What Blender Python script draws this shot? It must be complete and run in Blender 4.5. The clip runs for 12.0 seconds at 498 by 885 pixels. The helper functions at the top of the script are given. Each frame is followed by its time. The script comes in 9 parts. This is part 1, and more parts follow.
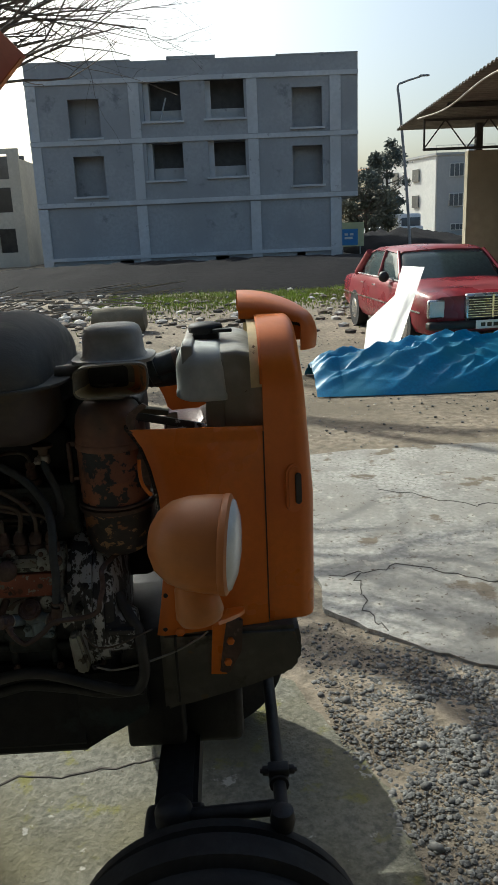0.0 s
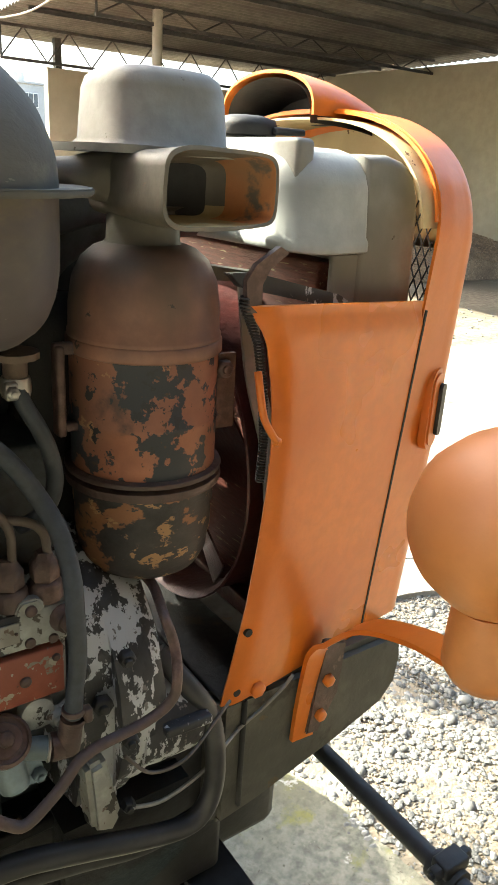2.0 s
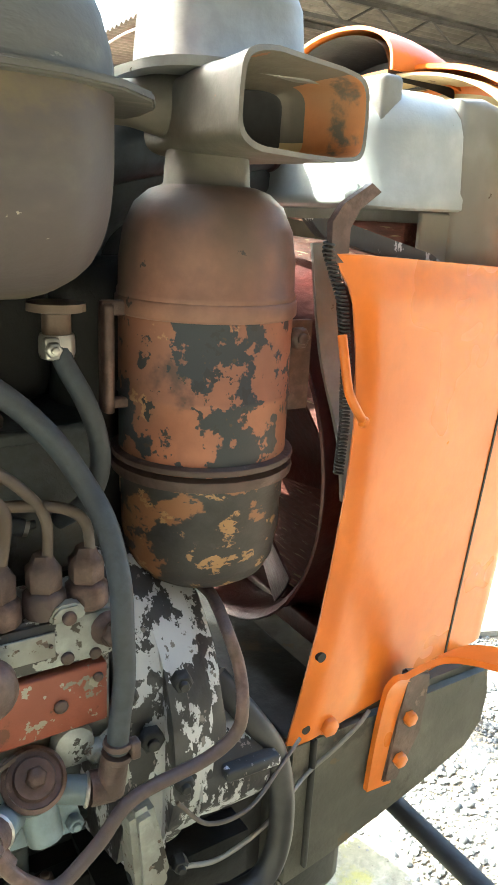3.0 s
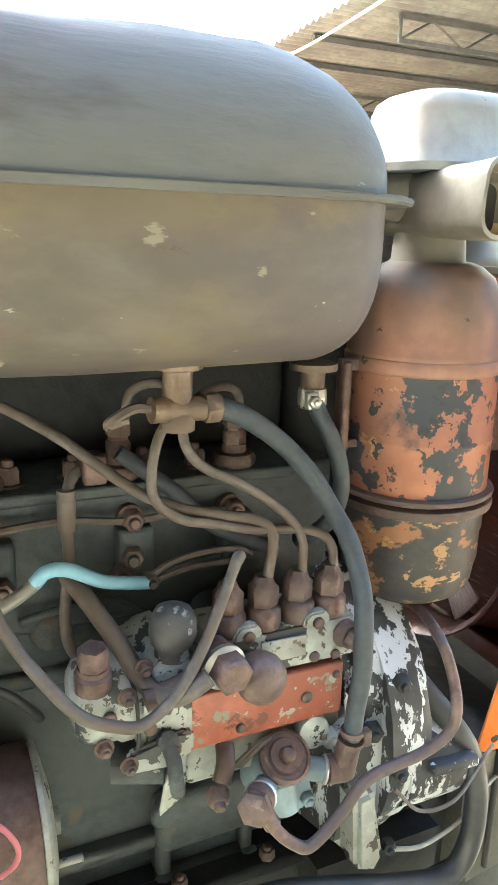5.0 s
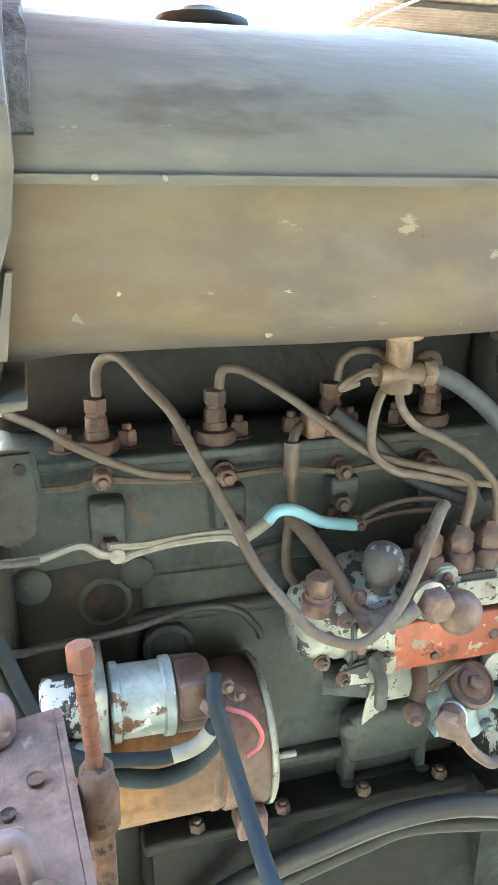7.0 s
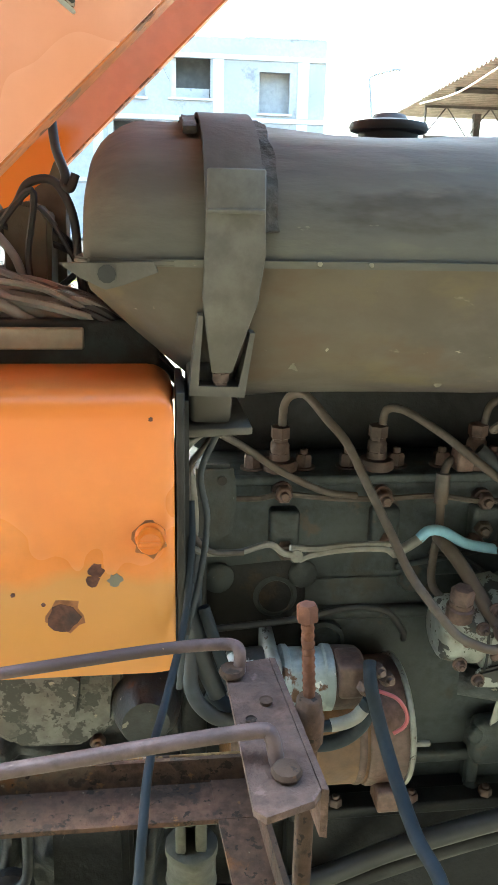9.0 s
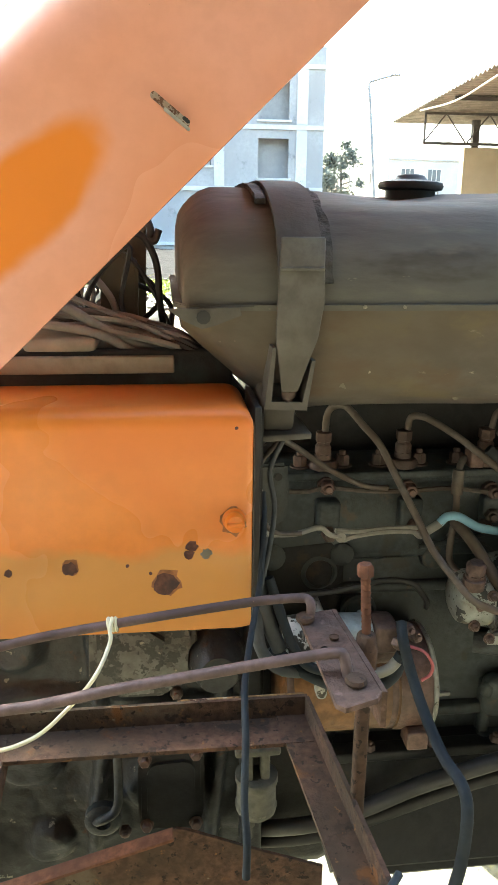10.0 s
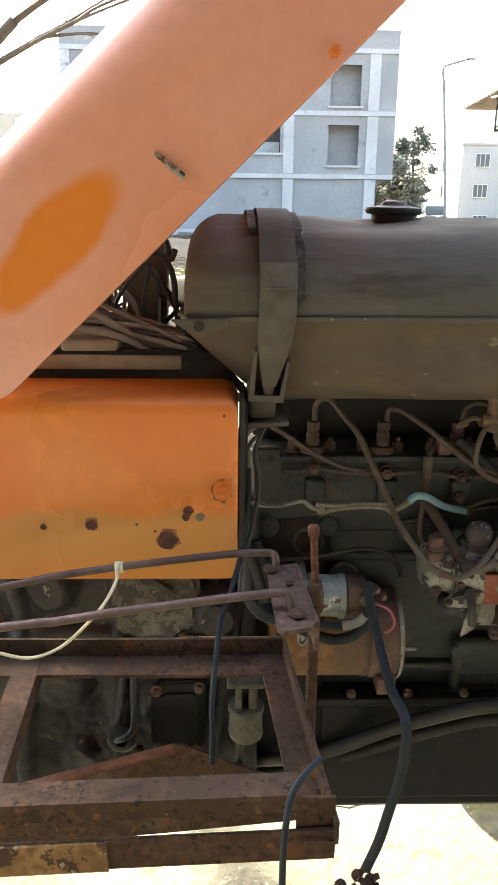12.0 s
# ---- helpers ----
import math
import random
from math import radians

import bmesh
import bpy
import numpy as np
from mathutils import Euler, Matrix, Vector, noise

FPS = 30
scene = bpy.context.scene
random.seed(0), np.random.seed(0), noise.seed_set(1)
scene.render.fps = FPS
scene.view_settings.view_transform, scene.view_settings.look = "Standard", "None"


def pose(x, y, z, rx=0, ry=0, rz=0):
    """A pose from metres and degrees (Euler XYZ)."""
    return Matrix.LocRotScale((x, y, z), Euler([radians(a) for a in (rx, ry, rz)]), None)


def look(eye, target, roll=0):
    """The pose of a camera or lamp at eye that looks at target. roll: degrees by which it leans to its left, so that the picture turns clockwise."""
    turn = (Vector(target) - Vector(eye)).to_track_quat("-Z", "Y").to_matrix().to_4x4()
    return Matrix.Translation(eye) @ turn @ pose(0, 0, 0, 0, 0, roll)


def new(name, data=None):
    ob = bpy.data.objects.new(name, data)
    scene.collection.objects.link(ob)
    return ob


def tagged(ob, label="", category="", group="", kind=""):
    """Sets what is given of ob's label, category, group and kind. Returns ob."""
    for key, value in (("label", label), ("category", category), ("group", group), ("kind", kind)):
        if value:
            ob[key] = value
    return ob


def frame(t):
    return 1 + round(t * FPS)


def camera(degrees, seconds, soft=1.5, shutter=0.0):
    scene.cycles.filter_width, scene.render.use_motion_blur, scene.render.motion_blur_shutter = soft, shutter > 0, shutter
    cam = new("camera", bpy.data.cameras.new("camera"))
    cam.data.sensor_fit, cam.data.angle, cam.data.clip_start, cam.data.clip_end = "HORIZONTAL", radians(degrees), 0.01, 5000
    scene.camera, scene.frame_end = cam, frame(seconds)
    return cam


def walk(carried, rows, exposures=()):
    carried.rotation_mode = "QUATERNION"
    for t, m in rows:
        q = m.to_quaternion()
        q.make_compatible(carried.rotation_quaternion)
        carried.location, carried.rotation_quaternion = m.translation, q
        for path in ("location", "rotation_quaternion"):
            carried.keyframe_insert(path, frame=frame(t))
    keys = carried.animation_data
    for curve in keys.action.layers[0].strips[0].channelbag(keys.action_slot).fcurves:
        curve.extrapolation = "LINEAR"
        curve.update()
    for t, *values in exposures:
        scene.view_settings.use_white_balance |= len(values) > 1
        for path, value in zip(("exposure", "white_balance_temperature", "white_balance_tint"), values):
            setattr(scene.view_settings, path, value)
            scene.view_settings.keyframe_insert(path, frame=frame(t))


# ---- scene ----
cam = camera(37.2, 12.0)
PATH = [
    (0, (0.023, -0.018, 1.715), (0.072, 1.903, 1.162), -2.5),
    (0.5, (-0.312, 0.187, 1.662), (0.262, 2.015, 1.09), -2.4),
    (1, (-0.516, 0.407, 1.618), (0.275, 2.137, 1.0), -0.8),
    (1.5, (-0.53, 0.727, 1.542), (0.39, 2.367, 0.861), -0.2),
    (2, (-0.576, 0.874, 1.455), (0.525, 2.393, 0.763), 3.5),
    (2.5, (-0.558, 0.951, 1.368), (0.467, 2.551, 0.743), 2.5),
    (3, (-0.55, 0.969, 1.362), (0.489, 2.575, 0.775), 2.8),
    (3.5, (-0.585, 0.975, 1.347), (0.373, 2.624, 0.745), 2.8),
    (3.7, (-0.604, 0.96, 1.352), (0.329, 2.627, 0.761), 3.0),
    (5.3, (-0.717, 0.924, 1.41), (0.054, 2.691, 0.876), 1.2),
    (5.5, (-0.727, 0.916, 1.413), (0.02, 2.692, 0.874), 1.2),
    (6, (-0.764, 0.899, 1.406), (-0.097, 2.694, 0.83), 0.9),
    (6.5, (-0.793, 0.897, 1.422), (-0.208, 2.705, 0.799), 0.2),
    (7, (-0.82, 0.884, 1.425), (-0.307, 2.705, 0.778), 0.3),
    (7.2, (-0.819, 0.889, 1.429), (-0.376, 2.724, 0.769), 0.3),
    (8.8, (-0.892, 0.772, 1.468), (-0.656, 2.673, 0.893), 1.0),
    (9, (-0.911, 0.759, 1.465), (-0.684, 2.661, 0.891), 1.2),
    (9.5, (-0.955, 0.68, 1.489), (-0.755, 2.592, 0.937), 0.8),
    (10, (-0.996, 0.594, 1.515), (-0.775, 2.5, 0.951), 0.6),
    (10.5, (-1.034, 0.524, 1.545), (-0.765, 2.433, 1.015), 0.9),
    (11, (-1.004, 0.518, 1.522), (-0.774, 2.406, 0.902), 1.1),
    (11.5, (-0.951, 0.454, 1.538), (-0.832, 2.345, 0.896), 2.1),
    (12, (-0.913, 0.407, 1.566), (-0.864, 2.315, 0.969), 0.6),
]
EXPOSURES = [
    (0.0, 0.45, 5950, 0), (0.5, 0.58, 6150, 0), (1.0, 1.25, 6200, 0), (1.5, 2.3, 6400, 0), (2.0, 3.22, 6500, 0), (2.5, 3.88, 6350, -2), (3.5, 4.6, 5700, -4),
    (5.3, 5.27, 5700, -4), (6.0, 5.42, 5450, -8), (6.5, 5.55, 5400, -8), (7.2, 5.62, 5450, -6), (8.8, 4.4, 5750, -8), (9.5, 4.12, 5950, -7), (10.0, 3.88, 6400, -4), (10.5, 3.62, 6600, 0), (11.0, 3.52, 6700, 0), (11.5, 3.6, 6750, 2), (12.0, 3.33, 6800, 4)]
walk(cam, [(t, look(eye, target, roll)) for t, eye, target, roll in PATH], EXPOSURES)

# ---- world, sun ----
world = bpy.data.worlds.new("world")
scene.world = world
world.use_nodes = True
wn = world.node_tree.nodes
sky = wn.new("ShaderNodeTexSky")
sky.sky_type = "NISHITA"
sky.sun_disc = False
sky.sun_elevation = radians(37.5)
sky.sun_rotation = radians(-33)
sky.air_density, sky.dust_density, sky.ozone_density = 1.0, 5.0, 1.0
world.node_tree.links.new(sky.outputs[0], wn["Background"].inputs[0])
wn["Background"].inputs[1].default_value = 0.115
sun = new("sun", bpy.data.lights.new("sun", "SUN"))
sun.data.energy, sun.data.angle, sun.data.color = 3.6, radians(0.53), (1.0, 0.93, 0.82)
sun.matrix_world = look((-5.4, 8.3, 7.6), (0, 0, 0))

# ---- materials ----
def mat(name, base, rough=0.6, metal=0.0, var=0.2, scale=40.0, big=4.0, bump=0.15, chips=(), tint=None, spec=0.5, stretch=(1, 1, 1)):
    """Procedural surface: grain and stains at two scales, fine relief, and layers of chips (colour, scale, threshold, roughness, softness)."""
    m = bpy.data.materials.new(name)
    m.use_nodes = True
    nt = m.node_tree
    n, l = nt.nodes, nt.links
    bsdf = n["Principled BSDF"]
    tc = n.new("ShaderNodeTexCoord")
    mp = n.new("ShaderNodeMapping")
    mp.inputs["Scale"].default_value = stretch
    l.new(tc.outputs["Object"], mp.inputs["Vector"])

    def noise_node(s, detail=5.0, rgh=0.6):
        t = n.new("ShaderNodeTexNoise")
        t.inputs["Scale"].default_value, t.inputs["Detail"].default_value, t.inputs["Roughness"].default_value = s, detail, rgh
        l.new(mp.outputs[0], t.inputs["Vector"])
        return t

    def blend(fac, a, b):
        x = n.new("ShaderNodeMix")
        x.data_type = "RGBA"
        for sock, v in ((x.inputs[0], fac), (x.inputs[6], a), (x.inputs[7], b)):
            if isinstance(v, (tuple, float, int)):
                sock.default_value = (*v, 1) if isinstance(v, tuple) else v
            else:
                l.new(v, sock)
        return x.outputs[2]

    def ramp(src, a, b):
        x = n.new("ShaderNodeMapRange")
        x.interpolation_type = "SMOOTHSTEP"
        x.inputs[1].default_value, x.inputs[2].default_value = a, b
        l.new(src, x.inputs[0])
        return x.outputs[0]

    fine, large = noise_node(scale), noise_node(big, 3.0, 0.5)
    dark = tuple(c * (1 - var) for c in base)
    lite = tuple(min(1, c * (1 + var)) for c in base)
    col = blend(ramp(fine.outputs[0], 0.3, 0.7), dark, lite)
    other = tint or tuple(c * (1 - var * 1.4) for c in base)
    col = blend(ramp(large.outputs[0], 0.33, 0.72), col, other)
    rgh = ramp(large.outputs[0], 0.2, 0.8)
    rr = n.new("ShaderNodeMapRange")
    rr.inputs[3].default_value, rr.inputs[4].default_value = max(0.04, rough - 0.1), min(1, rough + 0.12)
    l.new(rgh, rr.inputs[0])
    rough_out = rr.outputs[0]
    for c, s, th, r, *soft in chips:
        k = noise_node(s, 6.0, 0.62)
        f = ramp(k.outputs[0], th, th + (soft[0] if soft else 0.015))
        col = blend(f, col, c)
        x = n.new("ShaderNodeMix")
        l.new(f, x.inputs[0])
        l.new(rough_out, x.inputs[2])
        x.inputs[3].default_value = r
        rough_out = x.outputs[0]
    l.new(col, bsdf.inputs["Base Color"])
    l.new(rough_out, bsdf.inputs["Roughness"])
    bsdf.inputs["Metallic"].default_value = metal
    bsdf.inputs["Specular IOR Level"].default_value = spec
    if bump:
        b = n.new("ShaderNodeBump")
        b.inputs["Strength"].default_value, b.inputs["Distance"].default_value = bump, 0.4 / scale
        l.new(fine.outputs[0], b.inputs["Height"])
        l.new(b.outputs[0], bsdf.inputs["Normal"])
    return m


ORANGE = mat("orange_paint", (0.68, 0.185, 0.018), 0.34, var=0.06, scale=60, big=5, bump=0.05, tint=(0.60, 0.145, 0.016), chips=(((0.10, 0.04, 0.025), 26, 0.735, 0.8),))
# hood orange paled towards pink: the sky's reflection is in the colour
ORANGE_SKY_SHEEN = mat("orange_paint_sky_sheen", (0.70, 0.355, 0.275), 0.24, var=0.04, scale=50, big=2.3, bump=0.025, tint=(0.68, 0.27, 0.13), chips=(((0.16, 0.07, 0.05), 70, 0.775, 0.8),))
LAMP_PAINT = mat("dull_orange_lamp_paint", (0.56, 0.215, 0.06), 0.42, var=0.06, scale=50, big=6, bump=0.05, tint=(0.46, 0.165, 0.05), chips=(((0.14, 0.06, 0.04), 40, 0.765, 0.8),))
CREAM = mat("cream_inner_paint", (0.62, 0.50, 0.27), 0.6, var=0.12, scale=30, big=7, bump=0.1, tint=(0.45, 0.34, 0.18), chips=(((0.14, 0.08, 0.04), 18, 0.66, 0.85),))
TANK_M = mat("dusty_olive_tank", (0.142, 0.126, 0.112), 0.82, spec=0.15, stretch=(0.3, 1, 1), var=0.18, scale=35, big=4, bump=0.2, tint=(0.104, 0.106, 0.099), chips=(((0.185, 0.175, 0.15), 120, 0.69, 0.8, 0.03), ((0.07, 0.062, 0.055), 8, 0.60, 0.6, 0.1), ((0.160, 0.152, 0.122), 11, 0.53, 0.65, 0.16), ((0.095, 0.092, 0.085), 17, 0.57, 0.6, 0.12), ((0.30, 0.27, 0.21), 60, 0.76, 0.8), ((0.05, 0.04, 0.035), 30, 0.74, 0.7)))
TANK_LOW = mat("brown_lower_tank", (0.108, 0.096, 0.084), 0.70, spec=0.3, stretch=(0.5, 1, 1), var=0.2, scale=30, big=5, bump=0.1, tint=(0.118, 0.094, 0.064), chips=(((0.085, 0.072, 0.072), 6, 0.50, 0.6, 0.14), ((0.135, 0.110, 0.070), 9, 0.55, 0.65, 0.12), ((0.108, 0.078, 0.056), 7, 0.58, 0.7, 0.12), ((0.20, 0.175, 0.135), 38, 0.66, 0.75, 0.04), ((0.32, 0.29, 0.24), 85, 0.715, 0.8, 0.02), ((0.07, 0.05, 0.035), 22, 0.68, 0.7, 0.04)))
ENGINE = mat("oily_dark_casting", (0.038, 0.049, 0.054), 0.58, var=0.4, scale=70, big=9, bump=0.3, tint=(0.054, 0.062, 0.062), chips=(((0.035, 0.034, 0.03), 14, 0.56, 0.4, 0.1), ((0.085, 0.072, 0.060), 19, 0.62, 0.7, 0.08), ((0.13, 0.125, 0.105), 55, 0.72, 0.85),))
ENGINE_LOW = mat("black_low_casting", (0.013, 0.0145, 0.017), 0.6, spec=0.3, var=0.4, scale=50, big=6, bump=0.3, tint=(0.028, 0.028, 0.027), chips=(((0.03, 0.042, 0.045), 5, 0.60, 0.35, 0.1), ((0.05, 0.035, 0.025), 9, 0.62, 0.7, 0.08)))
GEARBOX = mat("weathered_gearbox", (0.026, 0.030, 0.034), 0.55, var=0.45, scale=60, big=7, bump=0.4, tint=(0.015, 0.017, 0.021), chips=(((0.052, 0.062, 0.068), 9, 0.57, 0.6, 0.12), ((0.02, 0.018, 0.017), 13, 0.56, 0.35, 0.08), ((0.20, 0.195, 0.165), 40, 0.665, 0.8), ((0.085, 0.042, 0.025), 12, 0.63, 0.9, 0.08)))
SILVER = mat("chipped_silver_paint", (0.34, 0.36, 0.35), 0.5, 0.2, var=0.2, scale=60, big=12, bump=0.15, tint=(0.24, 0.24, 0.21), chips=(((0.055, 0.055, 0.055), 34, 0.555, 0.6), ((0.07, 0.06, 0.05), 110, 0.60, 0.6), ((0.17, 0.15, 0.12), 16, 0.60, 0.7, 0.1)))
SILVER_CLEAN = mat("dull_silver_paint", (0.33, 0.345, 0.33), 0.5, 0.25, var=0.2, scale=60, big=14, bump=0.12, tint=(0.20, 0.195, 0.175), chips=(((0.05, 0.045, 0.04), 42, 0.61, 0.7), ((0.13, 0.10, 0.08), 80, 0.63, 0.7)))
CASE = mat("white_flaked_black_case", (0.035, 0.036, 0.04), 0.42, var=0.25, scale=50, big=8, bump=0.15, stretch=(1, 1, 0.6), chips=(((0.48, 0.50, 0.53), 24, 0.495, 0.45), ((0.03, 0.03, 0.034), 55, 0.565, 0.5), ((0.16, 0.15, 0.145), 90, 0.62, 0.6)))
RED = mat("flaking_red_paint", (0.30, 0.085, 0.050), 0.5, var=0.2, scale=50, big=10, bump=0.15, chips=(((0.20, 0.19, 0.155), 24, 0.585, 0.6), ((0.30, 0.29, 0.24), 60, 0.62, 0.6), ((0.12, 0.045, 0.03), 40, 0.60, 0.6, 0.05)))
BROWN = mat("greasy_brown_steel", (0.120, 0.073, 0.060), 0.5, 0.2, var=0.35, scale=90, big=14, bump=0.3, tint=(0.080, 0.058, 0.052), chips=(((0.18, 0.125, 0.105), 45, 0.66, 0.6, 0.05),))
STRAP_M = mat("dark_dusty_strap", (0.112, 0.104, 0.094), 0.75, spec=0.3, var=0.2, scale=45, big=8, bump=0.15, tint=(0.088, 0.080, 0.070), chips=(((0.13, 0.12, 0.10), 50, 0.68, 0.8, 0.05),))
RUST = mat("rusty_steel", (0.082, 0.046, 0.033), 0.85, 0.0, spec=0.2, var=0.4, scale=80, big=8, bump=0.45, tint=(0.058, 0.042, 0.031), chips=(((0.100, 0.078, 0.058), 7, 0.55, 0.6, 0.1), ((0.040, 0.028, 0.022), 28, 0.56, 0.8, 0.05), ((0.135, 0.062, 0.026), 14, 0.585, 0.9, 0.10), ((0.15, 0.080, 0.038), 44, 0.64, 0.9, 0.04), ((0.16, 0.13, 0.10), 75, 0.68, 0.9, 0.03), ((0.028, 0.021, 0.018), 90, 0.60, 0.9, 0.03)))
RUST_PURPLE = mat("rusty_purple_rod", (0.12, 0.08, 0.078), 0.6, 0.2, var=0.3, scale=70, big=14, bump=0.3, chips=(((0.42, 0.29, 0.15), 28, 0.66, 0.9),))
LIP = mat("rusted_orange_lip", (0.55, 0.19, 0.045), 0.55, var=0.25, scale=60, big=10, bump=0.2, tint=(0.40, 0.15, 0.06), chips=(((0.16, 0.075, 0.045), 16, 0.56, 0.85, 0.05), ((0.30, 0.17, 0.10), 34, 0.60, 0.85, 0.04)))
RUST_ORANGE = mat("bright_rust", (0.155, 0.066, 0.040), 0.85, spec=0.2, var=0.35, scale=80, big=18, bump=0.35, tint=(0.09, 0.045, 0.032))
STARTER = mat("rusty_starter_body", (0.19, 0.095, 0.038), 0.55, 0.1, var=0.3, scale=60, big=7, bump=0.25, tint=(0.085, 0.062, 0.05), chips=(((0.06, 0.05, 0.045), 18, 0.63, 0.6),))
SOLENOID = mat("bluish_worn_solenoid", (0.38, 0.43, 0.45), 0.5, 0.3, var=0.25, scale=60, big=12, bump=0.2, tint=(0.33, 0.38, 0.40), chips=(((0.20, 0.095, 0.055), 13, 0.555, 0.8, 0.06), ((0.16, 0.09, 0.06), 22, 0.62, 0.8, 0.04), ((0.72, 0.74, 0.72), 30, 0.63, 0.4),))
FEED = mat("blue_grey_feed_pump", (0.185, 0.255, 0.32), 0.45, 0.2, var=0.2, scale=70, big=18, bump=0.15, tint=(0.14, 0.17, 0.17))
HOSE = mat("grey_rubber_hose", (0.034, 0.044, 0.056), 0.65, var=0.25, scale=80, big=12, bump=0.15, tint=(0.046, 0.050, 0.056))
HOSE_BLUE = mat("blue_black_cable", (0.022, 0.029, 0.038), 0.7, spec=0.25, var=0.2, scale=80, big=12, bump=0.1)
TEE = mat("tarnished_brass", (0.165, 0.115, 0.078), 0.5, 0.3, var=0.3, scale=80, big=16, bump=0.2, tint=(0.10, 0.075, 0.06))
PIPE = mat("dusty_steel_pipe", (0.112, 0.097, 0.088), 0.6, 0.2, var=0.25, scale=90, big=18, bump=0.12, tint=(0.10, 0.075, 0.06))
WIRE_GREY = mat("grey_wire", (0.25, 0.24, 0.22), 0.55, var=0.2, scale=80, big=20, bump=0.05)
WIRE_WHITE = mat("yellowed_white_wire", (0.72, 0.68, 0.50), 0.5, var=0.1, scale=80, big=20, bump=0.05)
WIRE_DARK = mat("dark_wire", (0.03, 0.03, 0.032), 0.5, var=0.2, scale=80, big=20, bump=0.05)
SLEEVE = mat("light_blue_sleeve", (0.24, 0.45, 0.60), 0.6, var=0.1, scale=60, big=20, bump=0.05)
PINK = mat("pink_wire", (0.42, 0.11, 0.12), 0.5, var=0.1, scale=60, big=20, bump=0.0)
FILTER = mat("flaking_orange_drum", (0.35, 0.135, 0.078), 0.55, var=0.15, scale=40, big=6, bump=0.1, tint=(0.24, 0.12, 0.085), chips=(((0.11, 0.065, 0.052), 9, 0.58, 0.55, 0.10), ((0.40, 0.23, 0.125), 24, 0.60, 0.6, 0.03), ((0.036, 0.042, 0.052), 13, 0.528, 0.55), ((0.032, 0.034, 0.040), 48, 0.60, 0.55), ((0.07, 0.055, 0.045), 110, 0.64, 0.6)))
FILTER_BOWL = mat("sooty_flaked_bowl", (0.030, 0.029, 0.032), 0.5, var=0.3, scale=60, big=12, bump=0.15, tint=(0.042, 0.037, 0.036), stretch=(1, 1, 1.5), chips=(((0.25, 0.115, 0.055), 14, 0.53, 0.55, 0.03), ((0.34, 0.20, 0.095), 30, 0.575, 0.55, 0.02), ((0.05, 0.045, 0.045), 60, 0.62, 0.6)))
FILTER_TOP = mat("sooty_orange_dome", (0.30, 0.150, 0.105), 0.55, var=0.15, scale=40, big=7, bump=0.08, tint=(0.075, 0.07, 0.062), chips=(((0.05, 0.045, 0.045), 26, 0.66, 0.6),))
GREYCAST = mat("dusty_grey_sheet", (0.30, 0.30, 0.275), 0.6, 0.1, var=0.12, scale=50, big=9, bump=0.1, tint=(0.20, 0.19, 0.165), chips=(((0.09, 0.075, 0.05), 60, 0.70, 0.8),))
SNORKEL = mat("dusty_olive_duct", (0.155, 0.142, 0.115), 0.6, var=0.15, scale=40, big=9, bump=0.1, tint=(0.13, 0.12, 0.10), chips=(((0.30, 0.14, 0.07), 26, 0.68, 0.6),))
DUCT_IN = mat("scuffed_orange_inside", (0.56, 0.20, 0.06), 0.5, var=0.15, scale=40, big=10, bump=0.1, tint=(0.34, 0.19, 0.10), chips=(((0.13, 0.115, 0.095), 14, 0.60, 0.7, 0.08),))
RADIATOR = mat("pale_blue_grey_header", (0.48, 0.50, 0.475), 0.55, 0.1, var=0.1, scale=45, big=6, bump=0.1, tint=(0.30, 0.32, 0.30), chips=(((0.12, 0.11, 0.09), 55, 0.72, 0.8),))
SUPPORT = mat("olive_grey_casting", (0.125, 0.118, 0.098), 0.6, var=0.25, scale=45, big=7, bump=0.25, tint=(0.07, 0.07, 0.06), chips=(((0.05, 0.048, 0.04), 12, 0.56, 0.7, 0.1), ((0.13, 0.10, 0.065), 26, 0.63, 0.8, 0.05), ((0.20, 0.19, 0.16), 70, 0.70, 0.85)))
BLACK = mat("matt_black_iron", (0.02, 0.02, 0.021), 0.6, var=0.3, scale=50, big=8, bump=0.15)
RUBBER = mat("worn_tyre_rubber", (0.018, 0.0175, 0.0175), 0.8, var=0.25, scale=60, big=8, bump=0.2)
OLIVE = mat("olive_bracket", (0.115, 0.105, 0.07), 0.6, var=0.2, scale=50, big=9, bump=0.15)
BEIGE = mat("dusty_beige_plate", (0.33, 0.30, 0.235), 0.7, var=0.15, scale=50, big=8, bump=0.1)
STEEL = mat("bare_steel", (0.50, 0.49, 0.46), 0.35, 0.8, var=0.2, scale=80, big=20, bump=0.1)
FINS = mat("red_radiator_fins", (0.13, 0.04, 0.028), 0.5, 0.2, var=0.5, scale=260, big=14, bump=0.9, stretch=(1, 0.12, 1), tint=(0.10, 0.03, 0.02), chips=(((0.30, 0.22, 0.12), 220, 0.60, 0.4, 0.06),))
CORE = mat("wine_red_core", (0.060, 0.014, 0.012), 0.4, 0.2, var=0.3, scale=90, big=9, bump=0.3)

# ---- mesh helpers ----
OFF = Vector((0, 0, 0))


def seat(x=0.0, y=0.0, z=0.0):
    """Where the assembly built next sits on the tractor, against its own drawing."""
    OFF[:] = (x, y, z)


